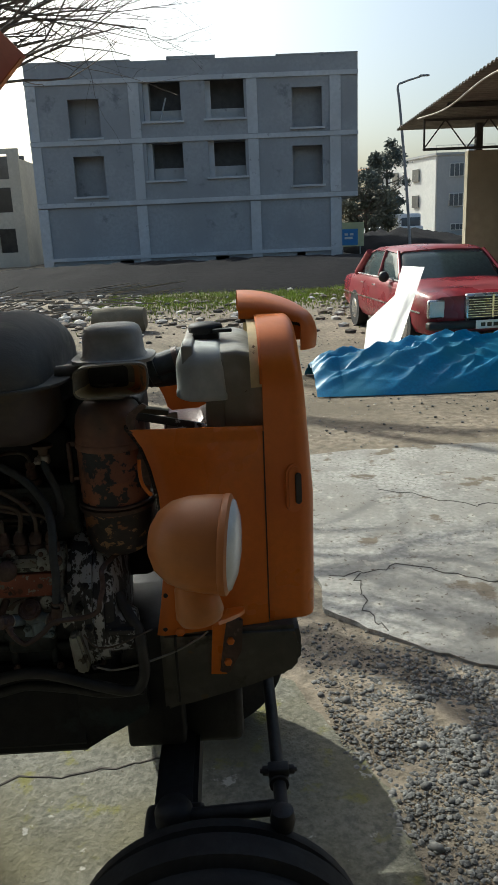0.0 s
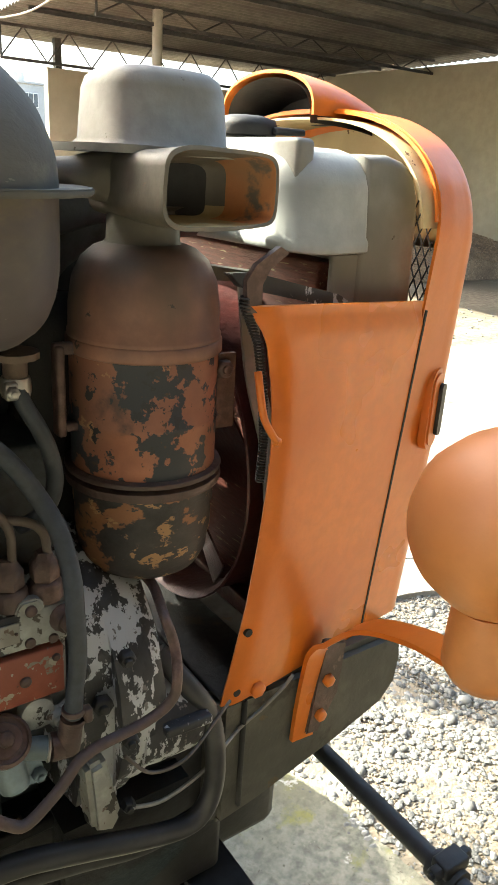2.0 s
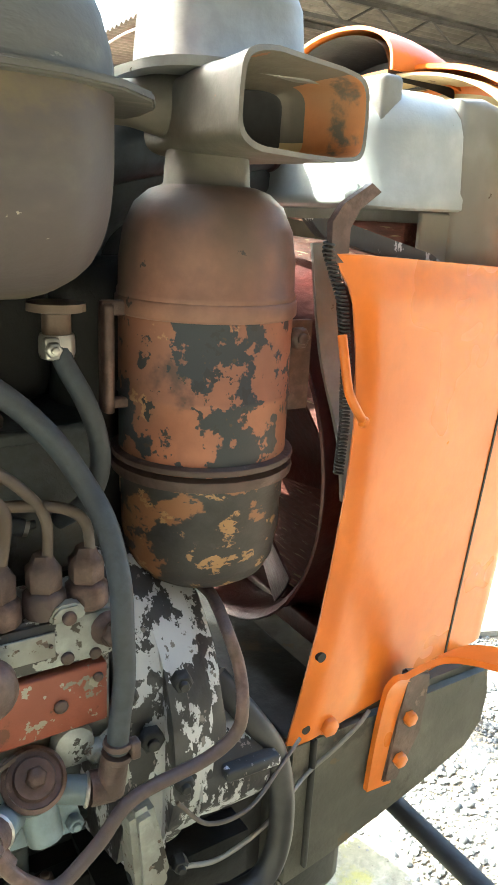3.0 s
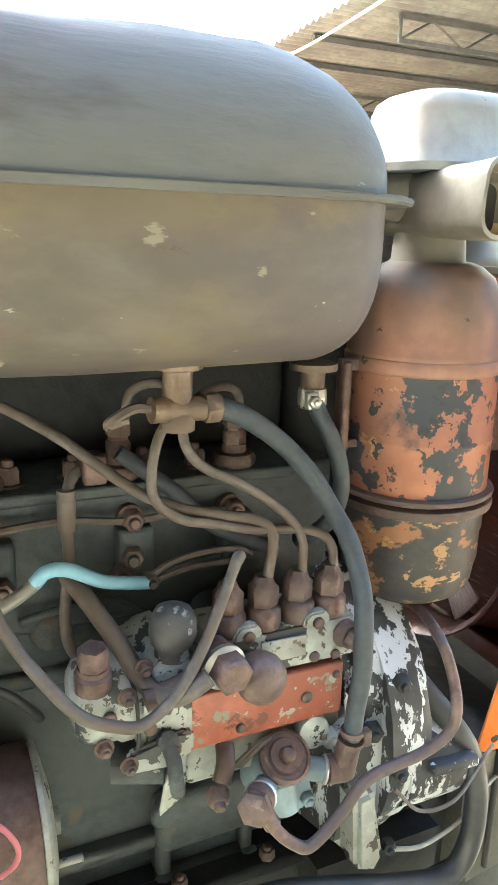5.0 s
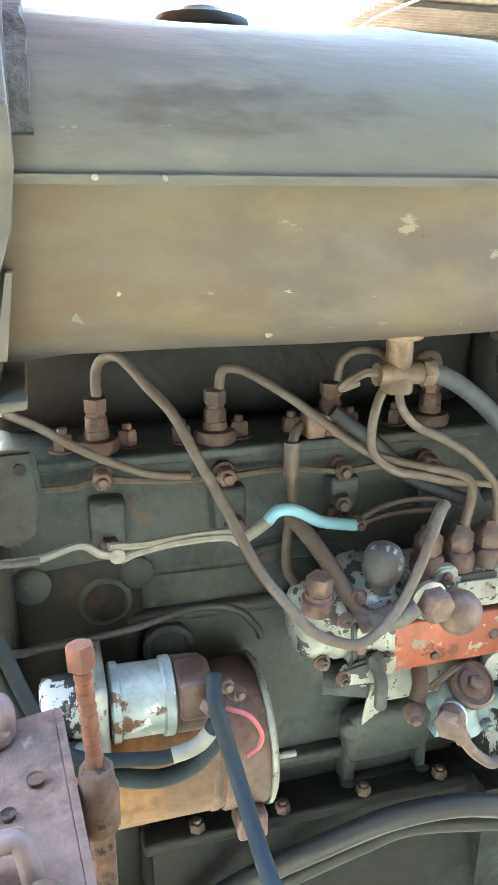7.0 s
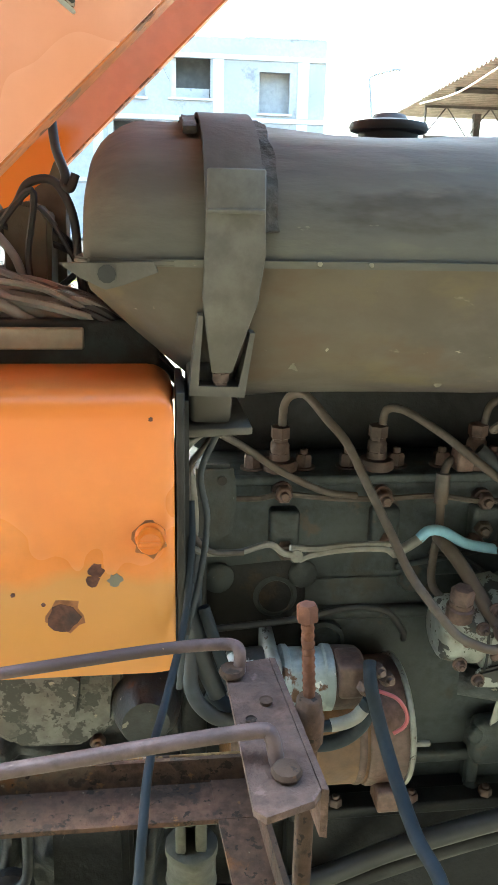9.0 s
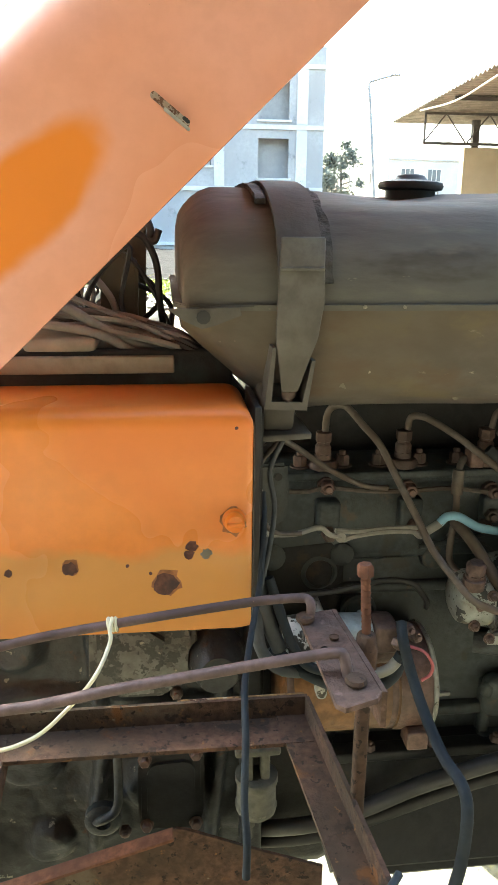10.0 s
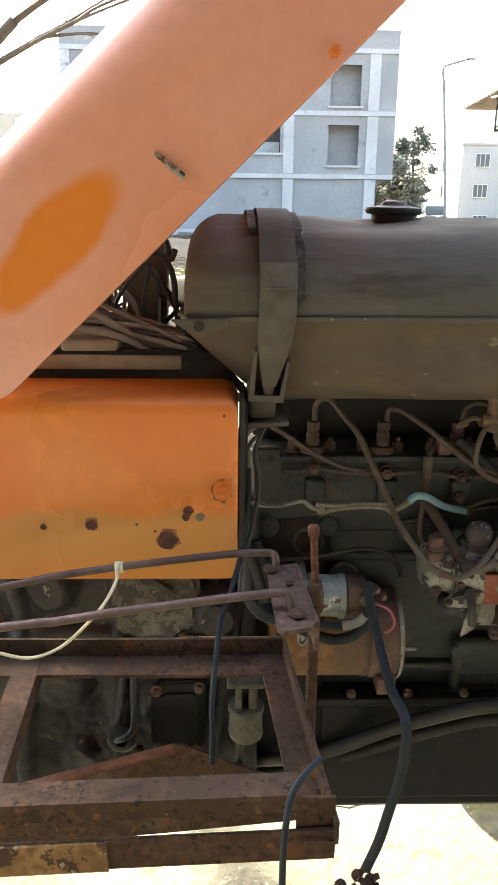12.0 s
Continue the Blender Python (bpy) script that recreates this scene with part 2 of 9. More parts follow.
def part(name, bm, material, parent=None, label="", smooth=50):
    """Links a bmesh as ONE mesh object under a thing or under a part."""
    if OFF.length:
        bmesh.ops.translate(bm, vec=OFF, verts=bm.verts[:])
    me = bpy.data.meshes.new(name)
    bmesh.ops.recalc_face_normals(bm, faces=bm.faces[:])
    bm.to_mesh(me)
    bm.free()
    for m in material if isinstance(material, (list, tuple)) else [material]:
        me.materials.append(m)
    if smooth:
        me.polygons.foreach_set("use_smooth", [True] * len(me.polygons))
        me.set_sharp_from_angle(angle=radians(smooth))
    ob = new(name, me)
    if parent:
        ob.parent = parent
        ob.matrix_parent_inverse = parent.matrix_world.inverted() if parent.type != "EMPTY" else Matrix.Translation(-parent.location)
    if label:
        ob["label"] = label
    return ob


def thing(name, at, label, category, group="", kind=""):
    e = new(name)
    e.empty_display_size = 0.1
    e.location = at
    return tagged(e, label, category, group, kind)


def B():
    return bmesh.new()


def box(bm, x0, x1, y0, y1, z0, z1, bevel=0.0, seg=2, m=None):
    g = bmesh.ops.create_cube(bm, size=1.0)["verts"]
    for v in g:
        v.co = Vector(((x0 + x1) / 2 + v.co.x * (x1 - x0), (y0 + y1) / 2 + v.co.y * (y1 - y0), (z0 + z1) / 2 + v.co.z * (z1 - z0)))
    if bevel:
        es = list({e for v in g for e in v.link_edges})
        r = bmesh.ops.bevel(bm, geom=es, offset=bevel, segments=seg, affect="EDGES", profile=0.5)
        g = list({v for f in r["faces"] for v in f.verts} | {v for v in g if v.is_valid})
    if m is not None:
        allv = set(g)
        for v in list(g):
            for e in v.link_edges:
                allv.update(e.verts)
        for v in allv:
            v.co = m @ v.co
    return bm


def frame_of(d):
    d = Vector(d).normalized()
    a = Vector((0, 0, 1)) if abs(d.z) < 0.9 else Vector((1, 0, 0))
    u = d.cross(a).normalized()
    return u, d.cross(u).normalized()


def lathe(bm, profile, origin, axis=(0, 0, 1), seg=24, squash=None):
    """A surface of revolution: profile of (radius, height) along axis from origin."""
    d = Vector(axis).normalized()
    u, w = frame_of(d)
    rings = []
    for r, h in profile:
        c = Vector(origin) + d * h
        if r < 1e-5:
            rings.append([bm.verts.new(c)])
        else:
            ring = []
            for i in range(seg):
                a = 2 * math.pi * i / seg
                off = u * (r * math.cos(a)) + w * (r * math.sin(a))
                if squash:
                    off = Vector((off.x * squash[0], off.y * squash[1], off.z * squash[2]))
                ring.append(bm.verts.new(c + off))
            rings.append(ring)
    for a, b in zip(rings, rings[1:]):
        if len(a) == 1 and len(b) == 1:
            continue
        for i in range(seg):
            j = (i + 1) % seg
            if len(a) == 1:
                bm.faces.new((a[0], b[i], b[j]))
            elif len(b) == 1:
                bm.faces.new((a[i], b[0], a[j]))
            else:
                bm.faces.new((a[i], b[i], b[j], a[j]))
    for ring, flip in ((rings[0], 1), (rings[-1], 0)):
        if len(ring) > 1:
            bm.faces.new(ring[::-1] if flip else ring)
    return bm


def rod(bm, p0, p1, r, r1=None, seg=12):
    p0, p1 = Vector(p0), Vector(p1)
    return lathe(bm, [(r, 0), (r if r1 is None else r1, (p1 - p0).length)], p0, p1 - p0, seg)


def smooth_line(pts, n=8):
    p = [Vector(q) for q in pts]
    p = [p[0] * 2 - p[1]] + p + [p[-1] * 2 - p[-2]]
    out = []
    for i in range(1, len(p) - 2):
        a, b, c, d = p[i - 1:i + 3]
        for k in range(n):
            t = k / n
            out.append(0.5 * ((2 * b) + (c - a) * t + (2 * a - 5 * b + 4 * c - d) * t * t + (3 * b - a - 3 * c + d) * t ** 3))
    out.append(p[-2])
    return out


def tube(bm, pts, r, seg=8, n=8, smooth=True, r1=None):
    line = smooth_line(pts, n) if smooth else [Vector(q) for q in pts]
    rings, up = [], None
    for i, c in enumerate(line):
        d = (line[min(i + 1, len(line) - 1)] - line[max(i - 1, 0)]).normalized()
        if up is None:
            u, _ = frame_of(d)
        else:
            u = (up - d * up.dot(d)).normalized()
        up = u
        w = d.cross(u)
        rad = r if r1 is None else r + (r1 - r) * i / (len(line) - 1)
        rings.append([bm.verts.new(c + (u * math.cos(2 * math.pi * k / seg) + w * math.sin(2 * math.pi * k / seg)) * rad) for k in range(seg)])
    for a, b in zip(rings, rings[1:]):
        for k in range(seg):
            bm.faces.new((a[k], b[k], b[(k + 1) % seg], a[(k + 1) % seg]))
    bm.faces.new(rings[0][::-1])
    bm.faces.new(rings[-1])
    return bm


def prism(bm, poly, axis, a0, a1):
    """A polygon extruded along an axis ('x', 'y' or 'z'); poly holds the two other coordinates in order."""
    def at(p, a):
        return {"x": (a, p[0], p[1]), "y": (p[0], a, p[1]), "z": (p[0], p[1], a)}[axis]
    lo = [bm.verts.new(at(p, a0)) for p in poly]
    hi = [bm.verts.new(at(p, a1)) for p in poly]
    bm.faces.new(lo[::-1])
    bm.faces.new(hi)
    for i in range(len(poly)):
        j = (i + 1) % len(poly)
        bm.faces.new((lo[i], lo[j], hi[j], hi[i]))
    return bm


def grid_sheet(bm, fn, nu, nv, thick=None, close_u=False):
    """A sheet of fn(i/nu, j/nv); with thick, fn2 of the inner face is the outer moved by that vector function."""
    vs = [[bm.verts.new(fn(i / nu, j / nv)) for j in range(nv + 1)] for i in range(nu + 1)]
    faces = []
    for i in range(nu):
        for j in range(nv):
            faces.append(bm.faces.new((vs[i][j], vs[i + 1][j], vs[i + 1][j + 1], vs[i][j + 1])))
    if thick:
        bmesh.ops.recalc_face_normals(bm, faces=faces)
        bmesh.ops.solidify(bm, geom=faces, thickness=thick)
    return bm


def hexnut(bm, c, axis, r, h, cap=True):
    lathe(bm, [(r, 0), (r, h * 0.8), (r * 0.8, h)], c, axis, 6)
    if cap:
        d = Vector(axis).normalized()
        lathe(bm, [(r * 0.5, 0), (r * 0.5, h * 0.35), (r * 0.4, h * 0.45)], Vector(c) + d * h * 0.95, axis, 10)
    return bm


def wobble(bm, amp, scale, seed=0.0):
    for v in bm.verts:
        q = v.co * scale + Vector((seed, seed * 0.7, seed * 1.3))
        v.co += noise.noise_vector(q) * amp
    return bm

def flat_bar(pts, width_dir, w, t):
    """A flat bar bent along pts."""
    bm = B()
    line = smooth_line(pts, 5)
    wd = Vector(width_dir).normalized()
    prev = None
    for i, c in enumerate(line):
        d = (line[min(i + 1, len(line) - 1)] - line[max(i - 1, 0)]).normalized()
        wv = (wd - d * wd.dot(d)).normalized()
        n = d.cross(wv)
        ring = [bm.verts.new(c + wv * (w / 2) * a + n * (t / 2) * b) for a, b in ((1, 1), (-1, 1), (-1, -1), (1, -1))]
        if prev:
            for k in range(4):
                bm.faces.new((prev[k], prev[(k + 1) % 4], ring[(k + 1) % 4], ring[k]))
        else:
            bm.faces.new(ring[::-1])
        prev = ring
    bm.faces.new(prev)
    return bm


# ---- tractor ----
YC = 1.70
tractor = thing("tractor", (-0.3, YC, 0.0), "old orange tractor with raised hood and bare engine, parked on concrete", "tractor")


def superpoint(a, hw, up, down):
    """A point of the tank's section at angle a: (y, z) from its seam's middle."""
    c, s = math.cos(a), math.sin(a)
    n = 2.5 if s >= 0 else 4.0
    y = hw * math.copysign(abs(c) ** (2 / n), c)
    z = (up if s >= 0 else down) * math.copysign(abs(s) ** (2 / n), s)
    return y, z


TX0, TX1, TZ, THW, TUP, TDN = -0.976, -0.350, 1.431, 0.266, 0.128, 0.138
TYC = 1.652


def tank_half(upper):
    bm = B()
    rl, rr = (0.055, 0.105) if upper else (0.125, 0.050)
    xs = [TX0 + rl * k for k in (0, 0.05, 0.15, 0.3, 0.5, 0.75, 1)] + [-0.8, -0.7, -0.6, -0.52] + [TX1 - rr * k for k in (1, 0.75, 0.5, 0.3, 0.15, 0.05, 0)]
    rings = []
    for x in xs:
        inset = 0.0
        if x < TX0 + rl:
            q = (TX0 + rl - x) / rl
            inset = rl * (1 - math.sqrt(max(0, 1 - q * q)))
        if x > TX1 - rr:
            q = (x - TX1 + rr) / rr
            inset = rr * (1 - math.sqrt(max(0, 1 - q * q)))
        if not upper and x < TX0 + rl:
            inset = rl * 0.95 * ((TX0 + rl - x) / rl) ** 1.25
        ring = []
        for k in range(25):
            a = math.pi * k / 24 * (1 if upper else -1)
            side = inset * 0.35
            if x > TX1 - 0.10:
                q = (x - TX1 + 0.10) / 0.10
                side = max(side, 0.085 * (1 - math.sqrt(max(0, 1 - q * q))))
            y, z = superpoint(a, THW - side, TUP - inset * 0.75, TDN - inset * 0.85)
            p = Vector((x, TYC - y, TZ + z))
            dent = 0.006 * noise.noise(p * 9) + 0.003 * noise.noise(p * 23)
            if upper:
                dent -= 0.012 * math.exp(-((x + 0.70) / 0.05) ** 2 - ((p.y - 1.58) / 0.07) ** 2)
            p.z += dent * (abs(z) / 0.13)
            ring.append(bm.verts.new(p))
        rings.append(ring)
    for r0, r1 in zip(rings, rings[1:]):
        for k in range(24):
            bm.faces.new((r0[k], r0[k + 1], r1[k + 1], r1[k]))
    bm.faces.new(rings[0])
    bm.faces.new(rings[-1])
    bm.faces.new([r[0] for r in rings] + [r[-1] for r in reversed(rings)])
    return bm


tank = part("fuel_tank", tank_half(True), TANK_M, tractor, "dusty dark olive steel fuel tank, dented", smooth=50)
part("lower_shell", tank_half(False), TANK_LOW, tank, "darker, browner lower half of the tank", smooth=50)
bm = B()
outline = []
for x, y in ((TX0 - 0.010, -0.23), (TX0 + 0.005, -0.266), (-0.90, -0.272), (-0.6, -0.272), (TX1 - 0.10, -0.271), (TX1 - 0.055, -0.266), (TX1 - 0.015, -0.248), (TX1 + 0.018, -0.216), (TX1 + 0.036, -0.180), (TX1 + 0.042, -0.14), (TX1 + 0.040, 0.2), (TX1 - 0.05, 0.268), (TX0 + 0.05, 0.268), (TX0 - 0.010, 0.23)):
    outline.append((x, TYC + y))
prism(bm, outline, "z", TZ - 0.0035, TZ + 0.0025)
bmesh.ops.bevel(bm, geom=bm.edges[:], offset=0.0015, segments=2, affect="EDGES")
part("seam_flange", bm, TANK_M, tank)
seat(-0.002, -0.050, 0.011)
bm = B()
prism(bm, [(-0.990, 1.420), (-0.915, 1.420), (-0.912, 1.412), (-0.94, 1.402), (-0.955, 1.398), (-0.975, 1.408)], "y", 1.425, 1.431)
wobble(bm, 0.002, 30)
part("end_lug", bm, STRAP_M, tank)
lathe_bm = B()
lathe(lathe_bm, [(0.0075, 0), (0.0075, 0.0015)], (-0.953, 1.4235, 1.411), (0, -1, 0), 10)
part("lug_hole", lathe_bm, BLACK, tank)
seat()
SPOT = mat("pale_flaked_spot", (0.24, 0.22, 0.175), 0.8, var=0.25, scale=90, big=30, bump=0.2)
for i, (sx, sz, sr) in enumerate(((-0.797, 1.344, 0.009), (-0.654, 1.322, 0.0045), (-0.82, 1.375, 0.0022), (-0.781, 1.4315, 0.0022), (-0.737, 1.4315, 0.0020), (-0.549, 1.445, 0.0030), (-0.60, 1.385, 0.002))):
    q = (sz - TZ) / (TDN if sz < TZ else TUP)
    nn = 4.0 if sz < TZ else 2.5
    sy = TYC - THW * (1 - min(0.999, abs(q)) ** nn) ** (1 / nn)
    bm = B()
    lathe(bm, [(sr, 0), (sr * 0.9, 0.0018), (0, 0.002)], (sx, sy + 0.0045 if sr < 0.004 and abs(sz - TZ) > 0.01 else (TYC - 0.2725 if abs(sz - TZ) < 0.01 else sy + 0.003), sz), (0, -1, q * 0.8), 9)
    wobble(bm, sr * 0.35, 160, i)
    part("flaked_spot", bm, SPOT, tank)
# filler cap
bm = B()
lathe(bm, [(0.034, 0), (0.034, 0.016), (0.043, 0.018), (0.045, 0.022), (0.043, 0.027), (0.034, 0.029), (0.022, 0.031), (0.018, 0.036), (0.010, 0.038), (0.0, 0.039)], (-0.655, 1.64, TZ + TUP - 0.013), (0.02, 0, 1), 28)
part("filler_cap", bm, BLACK, tank, "black round fuel filler cap")


def strap_band(x0, x1, off, thick, a0, a1, n=40):
    """A band over the tank's upper shell between two angles."""
    def fn(u, v):
        a = a0 + (a1 - a0) * u
        y, z = superpoint(a, THW + off, TUP + off, TDN + off)
        return Vector((x0 + (x1 - x0) * v, TYC - y, TZ + z))
    return grid_sheet(B(), fn, n, 2, thick)


LINER = mat("dusty_crumbling_rubber", (0.070, 0.064, 0.056), 0.9, var=0.35, scale=90, big=20, bump=0.8, tint=(0.03, 0.028, 0.026))
strap = part("tank_strap", strap_band(-0.876, -0.828, 0.012, 0.005, 0.02, math.pi), STRAP_M, tank, "flat steel strap over the tank", smooth=50)
part("strap_liner", wobble(strap_band(-0.830, -0.816, 0.006, 0.006, 0.12, math.pi - 0.3, 70), 0.0025, 55), LINER, strap, "crumbling black rubber liner")
part("strap_liner", wobble(strap_band(-0.891, -0.879, 0.009, 0.006, 0.9, 2.2, 40), 0.002, 60), LINER, strap)
seat(-0.009, -0.044, 0.004)
bm = B()
prism(bm, [(-0.866, 1.50), (-0.820, 1.50), (-0.819, 1.435), (-0.824, 1.397), (-0.845, 1.338), (-0.862, 1.338), (-0.870, 1.399), (-0.868, 1.435)], "y", 1.411, 1.416)
bmesh.ops.bevel(bm, geom=bm.edges[:], offset=0.0015, segments=1, affect="EDGES")
part("strap_tongue", bm, STRAP_M, strap)
bm = B()
box(bm, -0.867, -0.820, 1.4085, 1.413, 1.466, 1.470, 0.0015)
part("strap_fold", bm, STRAP_M, strap)
bm = B()
rod(bm, (-0.854, 1.420, 1.350), (-0.854, 1.420, 1.322), 0.006)
hexnut(bm, (-0.854, 1.420, 1.337), (0, 0, -1), 0.008, 0.008)
part("strap_bolt", bm, BROWN, strap)
bm = B()
prism(bm, [(-0.881, 1.319), (-0.834, 1.317), (-0.826, 1.372), (-0.830, 1.372), (-0.839, 1.326), (-0.873, 1.327), (-0.869, 1.386), (-0.873, 1.386)], "y", 1.412, 1.45)
part("strap_bracket", bm, STRAP_M, strap)
seat(-0.014, -0.034, 0.018)
bm = B()
box(bm, -0.876, -0.836, 1.43, 1.52, 1.272, 1.326, 0.006)
box(bm, -0.885, -0.82, 1.415, 1.54, 1.264, 1.272, 0.002)
part("tank_stand", wobble(bm, 0.003, 40), STRAP_M, tractor, "greasy block and plate under the tank")

# outlets under the tank
seat(-0.021, -0.052, 0.024)
bm = B()
lathe(bm, [(0.020, 0), (0.020, 0.006), (0.012, 0.008), (0.012, 0.04), (0.014, 0.042), (0.014, 0.055)], (-0.497, 1.52, 1.285), (0, 0, -1), 12)
rod(bm, (-0.520, 1.515, 1.248), (-0.470, 1.52, 1.246), 0.0105)
hexnut(bm, (-0.475, 1.52, 1.246), (1, 0, 0), 0.013, 0.014, False)
part("outlet_tee", bm, TEE, tank, "brown brass outlet tee")
bm = B()
tube(bm, [(-0.522, 1.512, 1.250), (-0.535, 1.508, 1.252), (-0.55, 1.506, 1.246), (-0.555, 1.508, 1.240), (-0.54, 1.508, 1.244)], 0.004, 6)
part("tap_lever", bm, PIPE, tank)
seat(0.009, -0.010, 0.010)
bm = B()
lathe(bm, [(0.022, 0), (0.022, 0.006), (0.011, 0.008), (0.011, 0.03), (0.013, 0.032), (0.013, 0.04)], (-0.386, 1.515, 1.285), (0, 0, -1), 12)
part("outlet_tap", bm, TEE, tank)
bm = B()
lathe(bm, [(0.0125, 0), (0.0135, 0.004), (0.0135, 0.014), (0.0125, 0.018)], (-0.386, 1.515, 1.262), (0, 0, -1), 14)
box(bm, -0.401, -0.390, 1.494, 1.503, 1.246, 1.262, 0.002)
hexnut(bm, (-0.396, 1.494, 1.254), (0, -1, 0), 0.006, 0.006)
part("hose_clamp", bm, STEEL, tank)

# hood, raised on its rear hinge
seat()
HP, HA = Vector((-1.232, 0, 1.305)), radians(43.6)
HU, HV = Vector((math.cos(HA), 0, math.sin(HA))), Vector((-math.sin(HA), 0, math.cos(HA)))


def hood_point(u, y, v):
    return HP + HU * u + HV * v + Vector((0, y, 0))


def hood_section():
    pts = [(1.340, 0.0), (1.340, 0.04), (1.3405, 0.09), (1.342, 0.145)]
    for k in range(1, 9):
        a = math.pi / 2 * k / 8
        pts.append((1.342 + 0.085 * (1 - math.cos(a)), 0.145 + 0.085 * math.sin(a)))
    for k in range(1, 8):
        pts.append((1.427 + (YC - 1.427) * k / 7, 0.23 + 0.012 * math.sin(math.pi / 2 * k / 7)))
    far = [(2 * YC - y, max(v, 0.055 + 0.001 * i)) for i, (y, v) in reversed(list(enumerate(pts[:-1])))]
    return pts + far


HS = hood_section()


def hood_fn(u, v):
    k = v * (len(HS) - 1)
    i = min(int(k), len(HS) - 2)
    f = k - i
    y, w = HS[i][0] * (1 - f) + HS[i + 1][0] * f, HS[i][1] * (1 - f) + HS[i + 1][1] * f
    along = u * 1.16
    nar = max(0, along - 0.25) * 0.06
    y = YC + (y - YC) * (1 - nar / 0.36)
    lift = 0.0
    if along < 0.05 and w < 0.06:
        lift = 0.05 * (1 - math.sqrt(max(0, 1 - ((0.05 - along) / 0.05) ** 2))) * (1 - w / 0.06)
    if y < YC:
        y += 0.012 * math.exp(-((along - 0.20) / 0.10) ** 2 - ((w - 0.13) / 0.04) ** 2)
    return hood_point(along, y, w + lift)


bm = grid_sheet(B(), hood_fn, 48, len(HS) - 1, 0.003)
hood = part("hood", bm, ORANGE_SKY_SHEEN, tractor, "orange sheet steel hood, raised, sky sheen in its pale colour", smooth=50)
for s in (1, -1):
    bm = B()
    pts = []
    for y, v in ((1.3435, 0.0), (1.3435, 0.003), (1.372, 0.003), (1.372, 0.0)):
        yy = y if s == 1 else 2 * YC - y
        pts.append((yy, v))
    up = 0.0 if s == 1 else 0.053
    a = [bm.verts.new(hood_point(0.05, p[0], p[1] + up)) for p in pts]
    b = [bm.verts.new(hood_point(1.15, YC + (p[0] - YC) * 0.85, p[1] + up)) for p in pts]
    for i in range(4):
        bm.faces.new((a[i], a[(i + 1) % 4], b[(i + 1) % 4], b[i]))
    part("hood_lip", bm, LIP, hood, "rust-speckled inner lip")


def reflection_patch(m, c, half_u, half_v, colour):
    """A deeper orange patch that paints a dark reflection, long along the hood."""
    nt = m.node_tree
    n, l = nt.nodes, nt.links
    tc, tex = n.new("ShaderNodeTexCoord"), n.new("ShaderNodeTexNoise")
    tex.inputs["Scale"].default_value, tex.inputs["Detail"].default_value = 9.0, 3.0
    l.new(tc.outputs["Object"], tex.inputs["Vector"])
    off = n.new("ShaderNodeVectorMath")
    off.operation = "SUBTRACT"
    off.inputs[1].default_value = c
    l.new(tc.outputs["Object"], off.inputs[0])
    squares = []
    for axis, half in ((HU, half_u), (HV, half_v)):
        dot, sq = n.new("ShaderNodeVectorMath"), n.new("ShaderNodeMath")
        dot.operation, sq.operation = "DOT_PRODUCT", "POWER"
        dot.inputs[1].default_value = axis / half
        ab = n.new("ShaderNodeMath")
        ab.operation = "ABSOLUTE"
        l.new(off.outputs[0], dot.inputs[0])
        l.new(dot.outputs["Value"], ab.inputs[0])
        l.new(ab.outputs[0], sq.inputs[0])
        sq.inputs[1].default_value = 2.0
        squares.append(sq)
    add, jit, fac = n.new("ShaderNodeMath"), n.new("ShaderNodeMath"), n.new("ShaderNodeMapRange")
    l.new(squares[0].outputs[0], add.inputs[0])
    l.new(squares[1].outputs[0], add.inputs[1])
    jit.operation = "MULTIPLY_ADD"
    jit.inputs[1].default_value = 1.9
    l.new(tex.outputs[0], jit.inputs[0])
    l.new(add.outputs[0], jit.inputs[2])
    fac.interpolation_type = "SMOOTHSTEP"
    fac.inputs[1].default_value, fac.inputs[2].default_value = 1.95, 1.35
    l.new(jit.outputs[0], fac.inputs[0])
    mix = n.new("ShaderNodeMix")
    mix.data_type = "RGBA"
    bs = n["Principled BSDF"]
    l.new(bs.inputs["Base Color"].links[0].from_socket, mix.inputs[6])
    mix.inputs[7].default_value = (*colour, 1)
    l.new(fac.outputs[0], mix.inputs[0])
    l.new(mix.outputs[2], bs.inputs["Base Color"])


# painted reflection: hood area that mirrors something dark instead of the sky
reflection_patch(ORANGE_SKY_SHEEN, (-1.125, 1.34, 1.530), 0.125, 0.045, (0.70, 0.22, 0.03))


def capsule_plate(p, along, across, length, width, depth, n=8):
    bm = B()
    pts = []
    for s in (1, -1):
        for k in range(n + 1):
            a = -math.pi / 2 + math.pi * k / n
            pts.append(p + along * (s * (length / 2 - width / 2) + s * width / 2 * math.cos(a)) + across * (s * width / 2 * math.sin(a)))
    nrm = along.cross(across).normalized()
    lo, hi = [bm.verts.new(q) for q in pts], [bm.verts.new(q + nrm * depth) for q in pts]
    bm.faces.new(lo)
    bm.faces.new(hi)
    for i in range(len(pts)):
        j = (i + 1) % len(pts)
        bm.faces.new((lo[i], lo[j], hi[j], hi[i]))
    return bm


